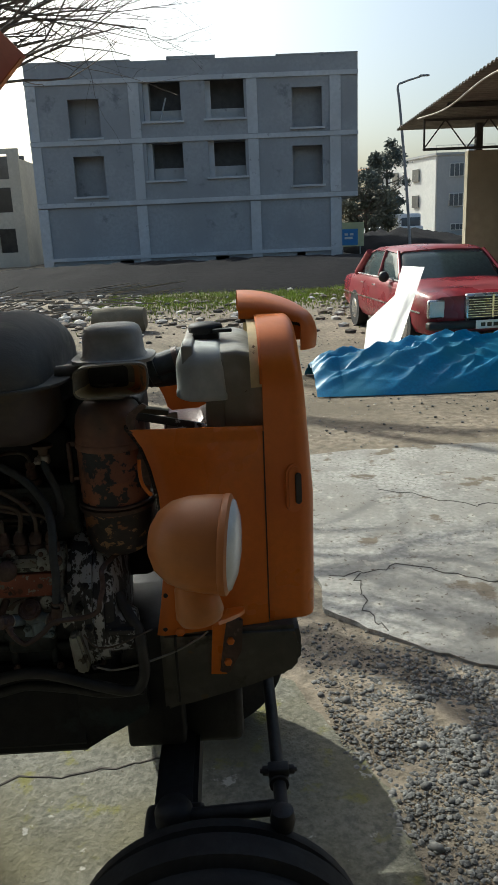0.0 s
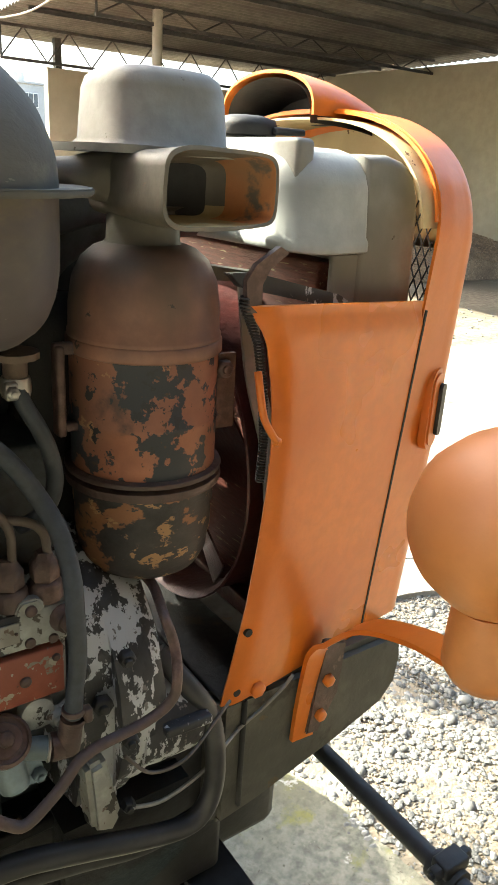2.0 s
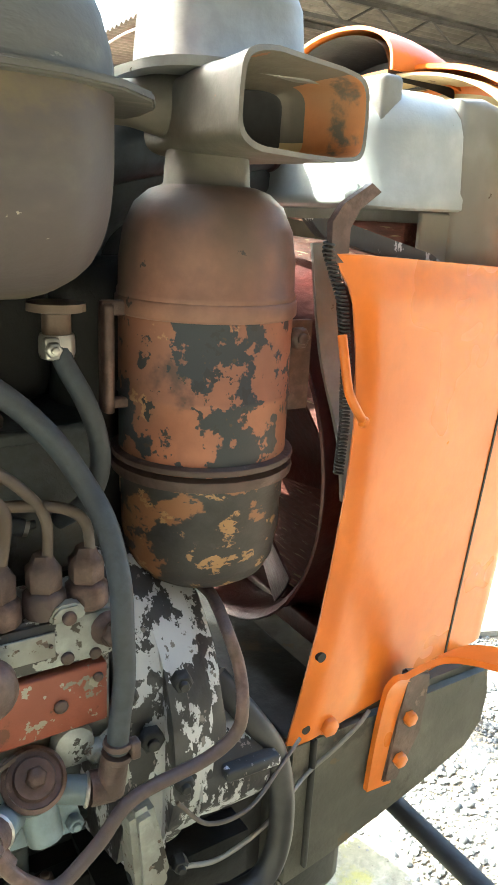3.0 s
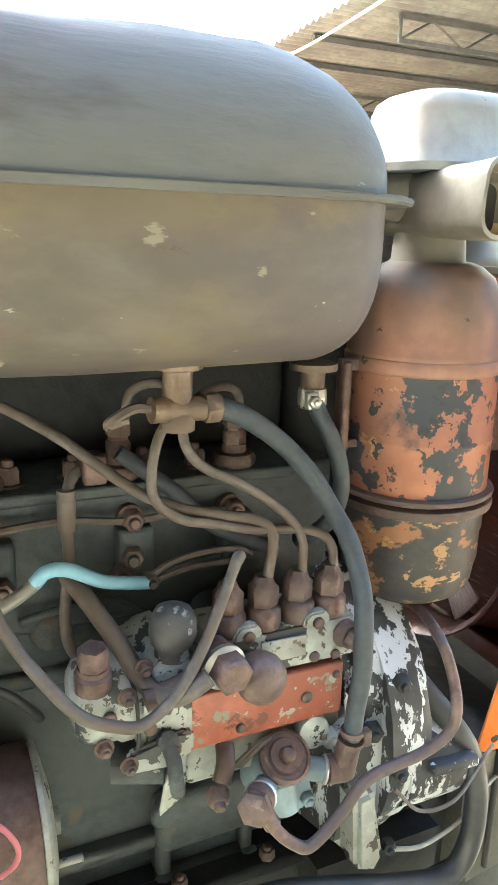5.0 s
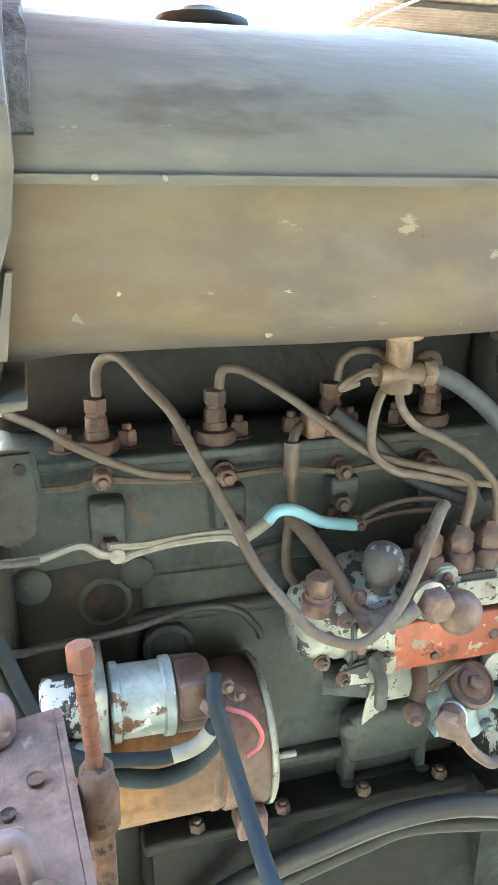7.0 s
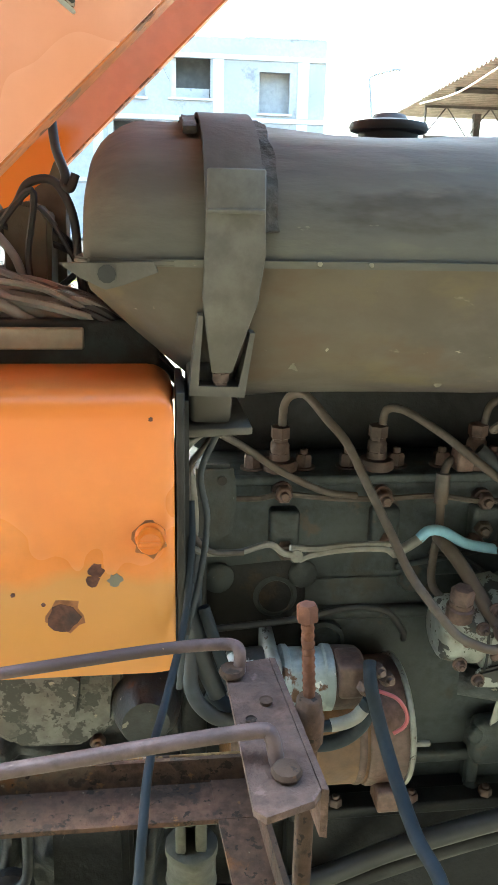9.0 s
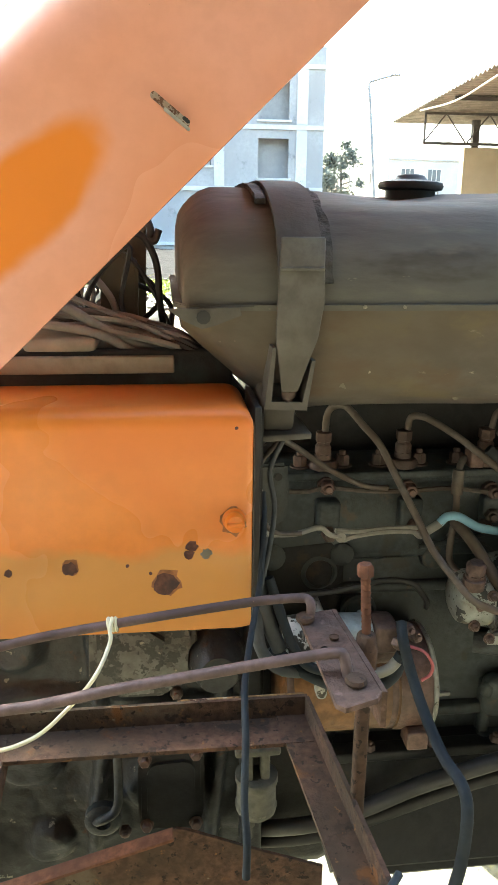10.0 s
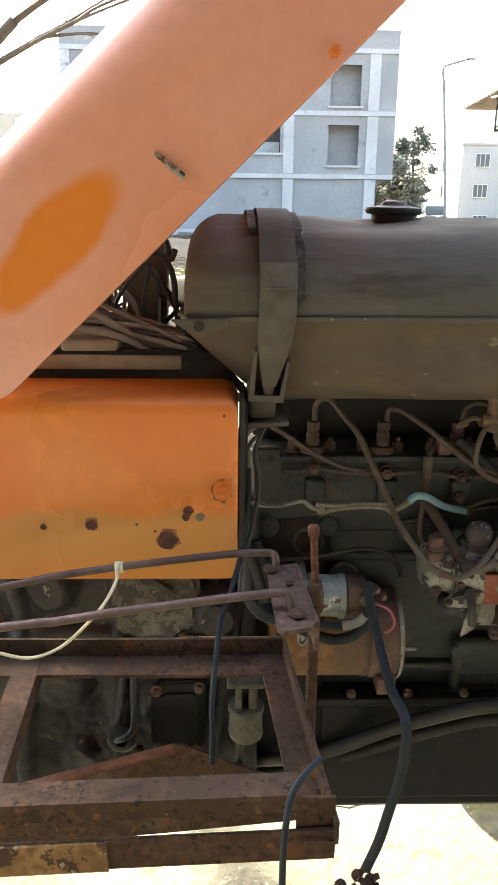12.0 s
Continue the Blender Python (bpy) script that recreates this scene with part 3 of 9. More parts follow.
BARE_SLOT = mat("rust_and_bare_steel", (0.42, 0.38, 0.34), 0.5, 0.3, var=0.4, scale=120, big=60, bump=0.2, tint=(0.30, 0.20, 0.14), chips=(((0.13, 0.06, 0.035), 190, 0.50, 0.9, 0.05),))
slot_dir = Vector((math.cos(radians(-38)), 0, math.sin(radians(-38))))
slot_up = Vector((0, 1, 0)).cross(slot_dir)
slot_c = Vector((-0.986, 1.340, 1.617))
part("slot_rim", capsule_plate(slot_c, slot_dir, slot_up, 0.044, 0.0065, 0.003), BARE_SLOT, hood, "rusty slot in the hood side")
part("slot_edge", capsule_plate(slot_c + slot_dir * 0.010 + slot_up * 0.003 + Vector((0, -0.0008, 0)), slot_dir, slot_up, 0.03, 0.003, 0.003), STEEL, hood)
part("slot_hole", capsule_plate(slot_c + slot_dir * 0.017 - slot_up * 0.002 + Vector((0, -0.0006, 0)), slot_dir, slot_up, 0.008, 0.0035, 0.003), BLACK, hood)
bm = B()
hexnut(bm, (-0.795, 1.349, 1.742), (0, -1, 0), 0.008, 0.006)
part("hood_bolt", bm, ORANGE, hood)

# battery cover beside the tank
seat(0.003, -0.004, 0.008)
def cover_shape():
    bm = B()
    x0, x1, z0, z1, y0, y1 = -1.42, -0.906, 1.062, 1.322, 1.352, 1.47
    prof = []
    for k in range(7):
        a = math.pi / 2 * k / 6
        prof.append((y0 + 0.022 * (1 - math.cos(a)), z1 - 0.022 + 0.022 * math.sin(a)))
    sec = [(y0, z0), (y0, z0 + 0.1), (y0, z1 - 0.07)] + prof + [(y1, z1 + 0.002)]
    xs = [x0, -1.2, -1.0]
    rx = 0.024
    for k in range(7):
        xs.append(x1 - rx + rx * math.sin(math.pi / 2 * k / 6))
    rings = []
    for x in xs:
        drop = 0.0
        if x > x1 - rx:
            q = (x - x1 + rx) / rx
            drop = rx * (1 - math.sqrt(max(0, 1 - q * q)))
        rings.append([bm.verts.new((x, y + (drop * 0.35 if i < 3 else drop * 0.3), min(z, z1 + 0.002 - drop))) for i, (y, z) in enumerate(sec)])
    fs = []
    for a, b in zip(rings, rings[1:]):
        for i in range(len(sec) - 1):
            fs.append(bm.faces.new((a[i], a[i + 1], b[i + 1], b[i])))
    bmesh.ops.recalc_face_normals(bm, faces=fs)
    bmesh.ops.solidify(bm, geom=fs, thickness=0.003)
    box(bm, x1 - 0.004, x1 - 0.001, y0 + 0.02, y1, z0 + 0.004, z1 - 0.035)
    return bm


COVER = mat("orange_cover_paint", (0.70, 0.228, 0.040), 0.30, var=0.05, scale=50, big=5, bump=0.04, tint=(0.68, 0.185, 0.035), chips=(((0.13, 0.05, 0.035), 55, 0.765, 0.8),))


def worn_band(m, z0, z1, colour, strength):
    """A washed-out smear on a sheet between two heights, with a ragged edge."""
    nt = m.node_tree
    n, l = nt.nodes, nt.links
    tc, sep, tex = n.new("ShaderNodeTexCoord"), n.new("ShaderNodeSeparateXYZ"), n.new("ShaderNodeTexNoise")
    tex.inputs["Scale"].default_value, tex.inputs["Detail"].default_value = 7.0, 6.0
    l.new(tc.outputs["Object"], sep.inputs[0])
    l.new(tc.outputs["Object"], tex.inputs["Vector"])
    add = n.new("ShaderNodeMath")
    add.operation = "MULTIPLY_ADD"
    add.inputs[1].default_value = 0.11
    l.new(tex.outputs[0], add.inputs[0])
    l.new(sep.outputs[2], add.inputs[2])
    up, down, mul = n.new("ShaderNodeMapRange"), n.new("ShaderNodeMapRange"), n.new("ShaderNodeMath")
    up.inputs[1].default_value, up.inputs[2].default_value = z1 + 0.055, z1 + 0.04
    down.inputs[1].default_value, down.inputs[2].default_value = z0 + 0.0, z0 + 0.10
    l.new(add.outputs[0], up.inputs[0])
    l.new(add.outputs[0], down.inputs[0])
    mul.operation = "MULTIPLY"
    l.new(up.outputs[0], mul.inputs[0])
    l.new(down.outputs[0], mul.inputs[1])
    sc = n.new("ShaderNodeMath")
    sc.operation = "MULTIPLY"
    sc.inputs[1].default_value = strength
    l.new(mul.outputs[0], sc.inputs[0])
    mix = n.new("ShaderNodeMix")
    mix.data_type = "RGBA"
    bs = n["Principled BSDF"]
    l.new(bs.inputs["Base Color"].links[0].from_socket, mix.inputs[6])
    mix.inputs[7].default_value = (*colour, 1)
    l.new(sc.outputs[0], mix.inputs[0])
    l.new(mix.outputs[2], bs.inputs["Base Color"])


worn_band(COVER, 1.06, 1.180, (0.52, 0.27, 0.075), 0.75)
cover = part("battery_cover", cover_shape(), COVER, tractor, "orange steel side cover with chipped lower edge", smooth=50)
bm = B()
lathe(bm, [(0.0135, 0), (0.0135, 0.002), (0.0105, 0.003), (0.0118, 0.011), (0.0095, 0.017), (0.0, 0.018)], (-0.927, 1.353, 1.196), (0, -1, 0), 16)
box(bm, -0.937, -0.917, 1.3325, 1.340, 1.1935, 1.1985, 0.0015)
part("cover_knob", bm, ORANGE, cover, "orange slotted knob")
random.seed(4)


def chip(x, z, r, y=1.3525, seed=0):
    bm = B()
    rr = random.Random(seed)
    pts = [(x + r * (0.75 + 0.5 * rr.random()) * math.cos(2 * math.pi * k / 14), z + r * (0.75 + 0.5 * rr.random()) * math.sin(2 * math.pi * k / 14)) for k in range(14)]
    return prism(bm, pts, "y", y - 0.0012, y + 0.001)


HALO = mat("rust_stain", (0.30, 0.115, 0.035), 0.7, var=0.4, scale=90, big=30, bump=0.2, tint=(0.20, 0.085, 0.04))
CHIP_GREY = mat("bare_primer_chip", (0.34, 0.31, 0.24), 0.7, var=0.3, scale=90, big=30, bump=0.2)
CHIP = mat("rust_chip", (0.12, 0.045, 0.03), 0.85, var=0.4, scale=120, big=40, bump=0.3, tint=(0.05, 0.035, 0.035))
for i, (cx, cz, cr) in enumerate(((-1.003, 1.122, 0.013), (-0.977, 1.156, 0.006), (-0.974, 1.166, 0.0065), (-1.107, 1.144, 0.008), (-1.173, 1.142, 0.0045), (-1.045, 1.145, 0.002), (-1.02, 1.135, 0.0018), (-0.925, 1.30, 0.002))):
    part("paint_chip", chip(cx, cz, cr, seed=i), CHIP, cover)
    if cr > 0.007:
        part("rust_halo", chip(cx + 0.001, cz + 0.002, cr * 1.22, y=1.3529, seed=i + 40), HALO, cover)
part("paint_chip", chip(-0.958, 1.156, 0.006, seed=20), CHIP_GREY, cover)
bm = B()
box(bm, -0.904, -0.897, 1.362, 1.47, 1.08, 1.32, 0.001)
box(bm, -0.8965, -0.893, 1.375, 1.46, 1.085, 1.31)
part("cover_seal", bm, BLACK, cover, "black seal at the cover's edge")
bm = B()
box(bm, -1.45, -0.918, 1.474, 1.50, 1.27, 1.364, 0.004)
part("rear_flange", bm, ENGINE_LOW, cover, "dark flange behind the cover")

part("rust_ring", chip(-0.928, 1.194, 0.016, y=1.3529, seed=31), HALO, cover, "rust stain round the knob")

# tray behind the cover with wiring
seat()
bm = B()
box(bm, -1.35, -0.985, 1.46, 1.90, 1.346, 1.366, 0.002)
box(bm, -1.16, -1.076, 1.47, 1.58, 1.366, 1.386, 0.008)
part("wiring_tray", bm, BEIGE, tractor, "dusty beige tray with a block")
bm = B()
prism(bm, [(-1.080, 1.366), (-1.032, 1.366), (-1.028, 1.462), (-1.036, 1.474), (-1.058, 1.482), (-1.074, 1.476), (-1.078, 1.462)], "y", 1.60, 1.66)
bmesh.ops.bevel(bm, geom=bm.edges[:], offset=0.005, segments=2, affect="EDGES")
prism(bm, [(-1.046, 1.366), (-1.022, 1.366), (-1.018, 1.515), (-1.021, 1.527), (-1.030, 1.524), (-1.038, 1.505), (-1.052, 1.496), (-1.056, 1.47)], "y", 1.662, 1.70)
part("wiring_bracket", bm, OLIVE, tractor, "olive steel bracket carrying wires")
random.seed(11)
for k in range(16):
    y0 = 1.48 + 0.015 * k
    z0 = 1.372 + 0.012 * random.random()
    pts = [(-1.30, y0 + random.uniform(-0.03, 0.03), z0 + random.uniform(0.0, 0.08)), (-1.18, y0 + random.uniform(-0.04, 0.04), z0 + random.uniform(0.01, 0.07)), (-1.06, y0 * 0.5 + 0.76 + random.uniform(-0.03, 0.03), z0 + random.uniform(0, 0.035)), (-0.98, 1.50 + random.uniform(-0.02, 0.03), 1.372 + random.uniform(0, 0.015)), (-0.93, 1.50 + random.uniform(-0.02, 0.03), 1.345), (-0.885, 1.53 + random.uniform(-0.02, 0.03), 1.29)]
    part("wire", tube(B(), pts, random.uniform(0.003, 0.0055), 6), random.choice([WIRE_GREY, WIRE_GREY, WIRE_DARK, PIPE]), tractor)
for k in range(10):
    x, y = random.uniform(-1.22, -1.06), random.uniform(1.52, 1.75)
    pts = [(x, y, 1.37), (x + random.uniform(-0.05, 0.05), y + 0.03, 1.43), (x + random.uniform(-0.06, 0.06), y, 1.47 + random.uniform(-0.03, 0.03)), (x + random.uniform(0, 0.1), y + 0.03, 1.42), (x + random.uniform(0, 0.1), y, 1.375)]
    part("wire", tube(B(), pts, random.uniform(0.0025, 0.004), 6), random.choice([WIRE_GREY, WIRE_DARK]), tractor)
part("loop_hose", tube(B(), [(-1.062, 1.60, 1.478), (-1.049, 1.60, 1.498), (-1.026, 1.60, 1.502), (-1.011, 1.60, 1.484), (-1.003, 1.60, 1.457), (-1.001, 1.60, 1.418), (-0.994, 1.60, 1.361), (-0.985, 1.60, 1.30)], 0.0048, 10), WIRE_DARK, tractor, "dusty looped hose")
part("wire", tube(B(), [(-1.040, 1.60, 1.475), (-1.025, 1.60, 1.457), (-1.008, 1.60, 1.426), (-0.989, 1.60, 1.386), (-0.980, 1.60, 1.361), (-0.97, 1.59, 1.32)], 0.0026, 8), WIRE_DARK, tractor)
part("wire", tube(B(), [(-1.022, 1.60, 1.56), (-1.019, 1.60, 1.533), (-1.011, 1.60, 1.508), (-1.013, 1.60, 1.497), (-1.006, 1.598, 1.494), (-1.000, 1.60, 1.508)], 0.005, 8), WIRE_DARK, tractor)
part("wire", tube(B(), [(-1.30, 1.52, 1.455), (-1.20, 1.51, 1.445), (-1.116, 1.50, 1.421), (-1.075, 1.50, 1.397), (-1.033, 1.50, 1.376), (-0.983, 1.50, 1.357), (-0.935, 1.50, 1.332), (-0.90, 1.51, 1.29)], 0.0058, 10), WIRE_GREY, tractor)
part("wire", tube(B(), [(-1.30, 1.50, 1.40), (-1.18, 1.49, 1.405), (-1.079, 1.488, 1.390), (-1.034, 1.488, 1.3675), (-0.987, 1.488, 1.347), (-0.943, 1.49, 1.326), (-0.91, 1.50, 1.285)], 0.0055, 10), WIRE_GREY, tractor)
part("wire", tube(B(), [(-1.10, 1.59, 1.465), (-1.085, 1.585, 1.45), (-1.065, 1.58, 1.425), (-1.055, 1.575, 1.40), (-1.045, 1.57, 1.37)], 0.0048, 8), WIRE_GREY, tractor)

# ---- engine ----
seat(-0.010, -0.042, 0.020)
bm = B()
box(bm, -0.895, -0.315, 1.60, 1.86, 0.72, 1.035, 0.008)
block = part("engine_block", wobble(bm, 0.0022, 22), ENGINE, tractor, "oily black cast engine block")
for x0, x1, y, z0, z1, r in ((-0.84, -0.33, 1.590, 1.032, 1.050, 0.007), (-0.77, -0.33, 1.588, 0.975, 0.992, 0.007), (-0.875, -0.33, 1.582, 0.762, 0.780, 0.006), (-0.51, -0.40, 1.565, 0.765, 0.835, 0.014)):
    bm = B()
    box(bm, x0, x1, y, y + 0.03, z0, z1, r, 3)
    part("block_ledge", wobble(bm, 0.003, 18), ENGINE, block)
for x, z, r, h in ((-0.841, 1.042, 0.020, 0.016), (-0.740, 1.043, 0.018, 0.016), (-0.60, 1.03, 0.020, 0.012), (-0.45, 1.03, 0.018, 0.012)):
    bm = B()
    lathe(bm, [(r * 1.15, -0.004), (r, 0.004), (r * 0.95, h), (r * 0.7, h + 0.003), (0, h + 0.003)], (x, 1.602, z), (0, -1, 0), 18)
    part("block_boss", wobble(bm, 0.0015, 40), ENGINE, block)
for x, z in ((-0.772, 1.015), (-0.71, 0.95)):
    bm = B()
    lathe(bm, [(0.027, -0.003), (0.027, 0.007), (0.022, 0.010), (0.019, 0.005), (0.0, 0.003)], (x, 1.594, z), (0, -1, 0), 24)
    part("core_plug", wobble(bm, 0.001, 40), ENGINE, block)
bm = B()
prism(bm, [(-0.868, 1.190), (-0.826, 1.190), (-0.822, 1.150), (-0.828, 1.110), (-0.850, 1.095), (-0.868, 1.100)], "y", 1.560, 1.575)
bmesh.ops.bevel(bm, geom=bm.edges[:], offset=0.004, segments=2, affect="EDGES")
plate_e = part("end_plate", wobble(bm, 0.0015, 30), ENGINE, block)
bm = B()
lathe(bm, [(0.0055, 0), (0.0055, 0.002)], (-0.839, 1.5605, 1.173), (0, -1, 0), 12)
part("plate_hole", bm, BLACK, plate_e)
for x in (-0.765, -0.646, -0.524, -0.425):
    bm = B()
    box(bm, x - 0.017, x + 0.017, 1.572, 1.605, 1.080, 1.130, 0.006, 3)
    part("port_lug", wobble(bm, 0.002, 22), ENGINE, block)
bm = B()
box(bm, -0.885, -0.315, 1.590, 1.85, 1.036, 1.168, 0.006)
box(bm, -0.87, -0.36, 1.586, 1.60, 1.155, 1.167, 0.003)
part("cylinder_head", bm, ENGINE, block)
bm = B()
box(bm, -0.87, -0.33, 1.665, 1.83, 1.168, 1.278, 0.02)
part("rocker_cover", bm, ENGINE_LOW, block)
for x in (-0.768, -0.652, -0.530, -0.415):
    bm = B()
    lathe(bm, [(0.021, 0), (0.022, 0.008), (0.019, 0.013), (0.012, 0.014), (0.012, 0.022)], (x, 1.612, 1.166), (0, 0, 1), 16)
    hexnut(bm, (x, 1.612, 1.186), (0, 0, 1), 0.0118, 0.016, False)
    lathe(bm, [(0.0095, 0), (0.0095, 0.004), (0.0115, 0.005), (0.0115, 0.018), (0.007, 0.02)], (x, 1.612, 1.201), (0, 0, 1), 6)
    part("injector", bm, BROWN, block)
for x in (-0.739, -0.686, -0.627, -0.571, -0.507, -0.455, -0.80):
    bm = B()
    lathe(bm, [(0.014, 0), (0.014, 0.003)], (x, 1.615, 1.167), (0, 0, 1), 14)
    hexnut(bm, (x, 1.615, 1.170), (0, 0, 1), 0.0100, 0.015)
    part("head_nut", bm, BROWN, block)
for x, z in ((-0.768, 1.150), (-0.650, 1.142), (-0.528, 1.136), (-0.43, 1.134)):
    bm = B()
    lathe(bm, [(0.012, 0), (0.012, 0.01), (0.008, 0.012)], (x, 1.592, z), (0, -1, 0), 12)
    hexnut(bm, (x, 1.580, z), (0, -1, 0), 0.0105, 0.012)
    part("union_bolt", bm, BROWN, block)
part("return_pipe", tube(B(), [(-0.86, 1.575, 1.148), (-0.80, 1.575, 1.145), (-0.768, 1.574, 1.150), (-0.71, 1.576, 1.143), (-0.65, 1.574, 1.142), (-0.59, 1.577, 1.143), (-0.53, 1.574, 1.136), (-0.48, 1.576, 1.137), (-0.43, 1.574, 1.134)], 0.0035, 7), PIPE, block)
for x, z in ((-0.765, 1.084), (-0.643, 1.092), (-0.540, 1.088)):
    bm = B()
    hexnut(bm, (x, 1.571, z), (0, -1, 0), 0.011, 0.012)
    part("glow_plug_nut", bm, BROWN, block)

bm = B()
box(bm, -0.345, -0.17, 1.70, 1.87, 0.88, 1.335, 0.02)
box(bm, -0.33, -0.20, 1.63, 1.72, 1.02, 1.30, 0.03)
part("thermostat_housing", bm, ENGINE_LOW, block)

# glow plug wire with blue sleeve
seat()
bm = B()
for pts in ([(-0.910, 1.43, 1.20), (-0.897, 1.43, 1.165), (-0.877, 1.43, 1.150), (-0.861, 1.437, 1.145), (-0.835, 1.445, 1.142), (-0.805, 1.454, 1.145), (-0.789, 1.46, 1.132), (-0.774, 1.463, 1.127)], [(-0.781, 1.463, 1.136), (-0.749, 1.47, 1.131), (-0.718, 1.477, 1.130), (-0.664, 1.483, 1.128)], [(-0.771, 1.463, 1.122), (-0.755, 1.468, 1.125), (-0.718, 1.474, 1.127), (-0.675, 1.479, 1.124), (-0.659, 1.485, 1.113)]):
    tube(bm, pts, 0.0036, 7)
lathe(bm, [(0.007, 0), (0.007, 0.006)], (-0.774, 1.466, 1.127), (0, -1, 0), 10)
part("glow_wire", bm, WIRE_GREY, tractor)
part("glow_wire", tube(B(), [(-0.661, 1.485, 1.115), (-0.646, 1.488, 1.121), (-0.629, 1.49, 1.131)], 0.0058, 8), WIRE_GREY, tractor)
part("blue_sleeve", tube(B(), [(-0.631, 1.49, 1.130), (-0.621, 1.49, 1.139), (-0.604, 1.49, 1.138), (-0.576, 1.495, 1.121), (-0.553, 1.50, 1.113), (-0.531, 1.505, 1.107)], 0.0060, 10), SLEEVE, tractor, "light blue plastic cable sleeve")
bm = B()
tube(bm, [(-0.529, 1.506, 1.113), (-0.508, 1.508, 1.122), (-0.477, 1.51, 1.126), (-0.445, 1.512, 1.123), (-0.430, 1.515, 1.114)], 0.0032, 7)
tube(bm, [(-0.526, 1.506, 1.108), (-0.495, 1.509, 1.113), (-0.464, 1.512, 1.112), (-0.44, 1.515, 1.109)], 0.0032, 7)
hexnut(bm, (-0.530, 1.512, 1.108), (0, -1, 0), 0.008, 0.012)
hexnut(bm, (-0.538, 1.535, 1.122), (-0.2, -1, 0.1), 0.011, 0.016)
part("glow_wire", bm, PIPE, tractor)

# fuel pipes
def pipe(name, pts, r, m, label="", seg=8):
    return part(name, tube(B(), pts, r, seg), m, tractor, label)


pipe("injection_pipe", [(-0.776, 1.57, 1.235), (-0.776, 1.562, 1.265), (-0.769, 1.555, 1.279), (-0.755, 1.54, 1.282), (-0.735, 1.52, 1.26), (-0.716, 1.505, 1.238), (-0.699, 1.49, 1.204), (-0.674, 1.465, 1.152), (-0.657, 1.44, 1.114), (-0.638, 1.418, 1.088), (-0.615, 1.405, 1.061), (-0.59, 1.402, 1.047), (-0.57, 1.402, 1.042), (-0.548, 1.405, 1.052), (-0.530, 1.409, 1.069), (-0.51, 1.419, 1.094), (-0.493, 1.43, 1.119), (-0.478, 1.441, 1.141), (-0.471, 1.446, 1.147), (-0.470, 1.455, 1.140), (-0.473, 1.464, 1.115)], 0.0050, PIPE)
pipe("injection_pipe", [(-0.658, 1.57, 1.235), (-0.656, 1.565, 1.258), (-0.645, 1.555, 1.263), (-0.63, 1.54, 1.258), (-0.599, 1.52, 1.239), (-0.568, 1.5, 1.215), (-0.541, 1.485, 1.196), (-0.511, 1.478, 1.183), (-0.479, 1.473, 1.175), (-0.451, 1.47, 1.169), (-0.436, 1.467, 1.161), (-0.431, 1.465, 1.147), (-0.436, 1.464, 1.115)], 0.0050, PIPE)
pipe("injection_pipe", [(-0.534, 1.57, 1.235), (-0.531, 1.565, 1.262), (-0.519, 1.555, 1.274), (-0.505, 1.54, 1.276), (-0.507, 1.51, 1.273), (-0.517, 1.48, 1.265), (-0.531, 1.475, 1.247), (-0.539, 1.47, 1.219), (-0.536, 1.469, 1.196), (-0.515, 1.468, 1.178), (-0.487, 1.468, 1.17), (-0.452, 1.468, 1.160), (-0.416, 1.468, 1.155), (-0.387, 1.468, 1.148), (-0.372, 1.466, 1.135), (-0.369, 1.464, 1.112)], 0.0044, PIPE)
pipe("injection_pipe", [(-0.425, 1.57, 1.23), (-0.424, 1.56, 1.248), (-0.434, 1.55, 1.265), (-0.457, 1.53, 1.273), (-0.485, 1.5, 1.273), (-0.506, 1.485, 1.262), (-0.509, 1.475, 1.239), (-0.494, 1.473, 1.219), (-0.467, 1.47, 1.205), (-0.439, 1.469, 1.187), (-0.415, 1.467, 1.165), (-0.402, 1.466, 1.143), (-0.402, 1.464, 1.112)], 0.0044, PIPE)
pipe("drain_pipe", [(-0.57, 1.545, 1.208), (-0.591, 1.53, 1.202), (-0.598, 1.52, 1.173), (-0.598, 1.517, 1.132), (-0.603, 1.513, 1.098), (-0.604, 1.51, 1.068), (-0.6, 1.495, 1.057), (-0.589, 1.475, 1.055)], 0.005, PIPE)
bm = B()
rod(bm, (-0.597, 1.522, 1.195), (-0.598, 1.52, 1.160), 0.0080)
part("pipe_union", bm, PIPE, tractor)
pipe("leak_off_hose", [(-0.602, 1.51, 1.125), (-0.587, 1.48, 1.106), (-0.57, 1.46, 1.078), (-0.557, 1.44, 1.054), (-0.546, 1.42, 1.05), (-0.533, 1.41, 1.054), (-0.512, 1.408, 1.066)], 0.0080, PIPE)
pipe("thin_wire", [(-0.60, 1.535, 1.092), (-0.55, 1.53, 1.08), (-0.52, 1.52, 1.055), (-0.50, 1.51, 1.045)], 0.0025, WIRE_DARK)
pipe("thin_wire", [(-0.64, 1.535, 1.075), (-0.56, 1.54, 1.085), (-0.47, 1.54, 1.105), (-0.39, 1.535, 1.11)], 0.004, ENGINE)

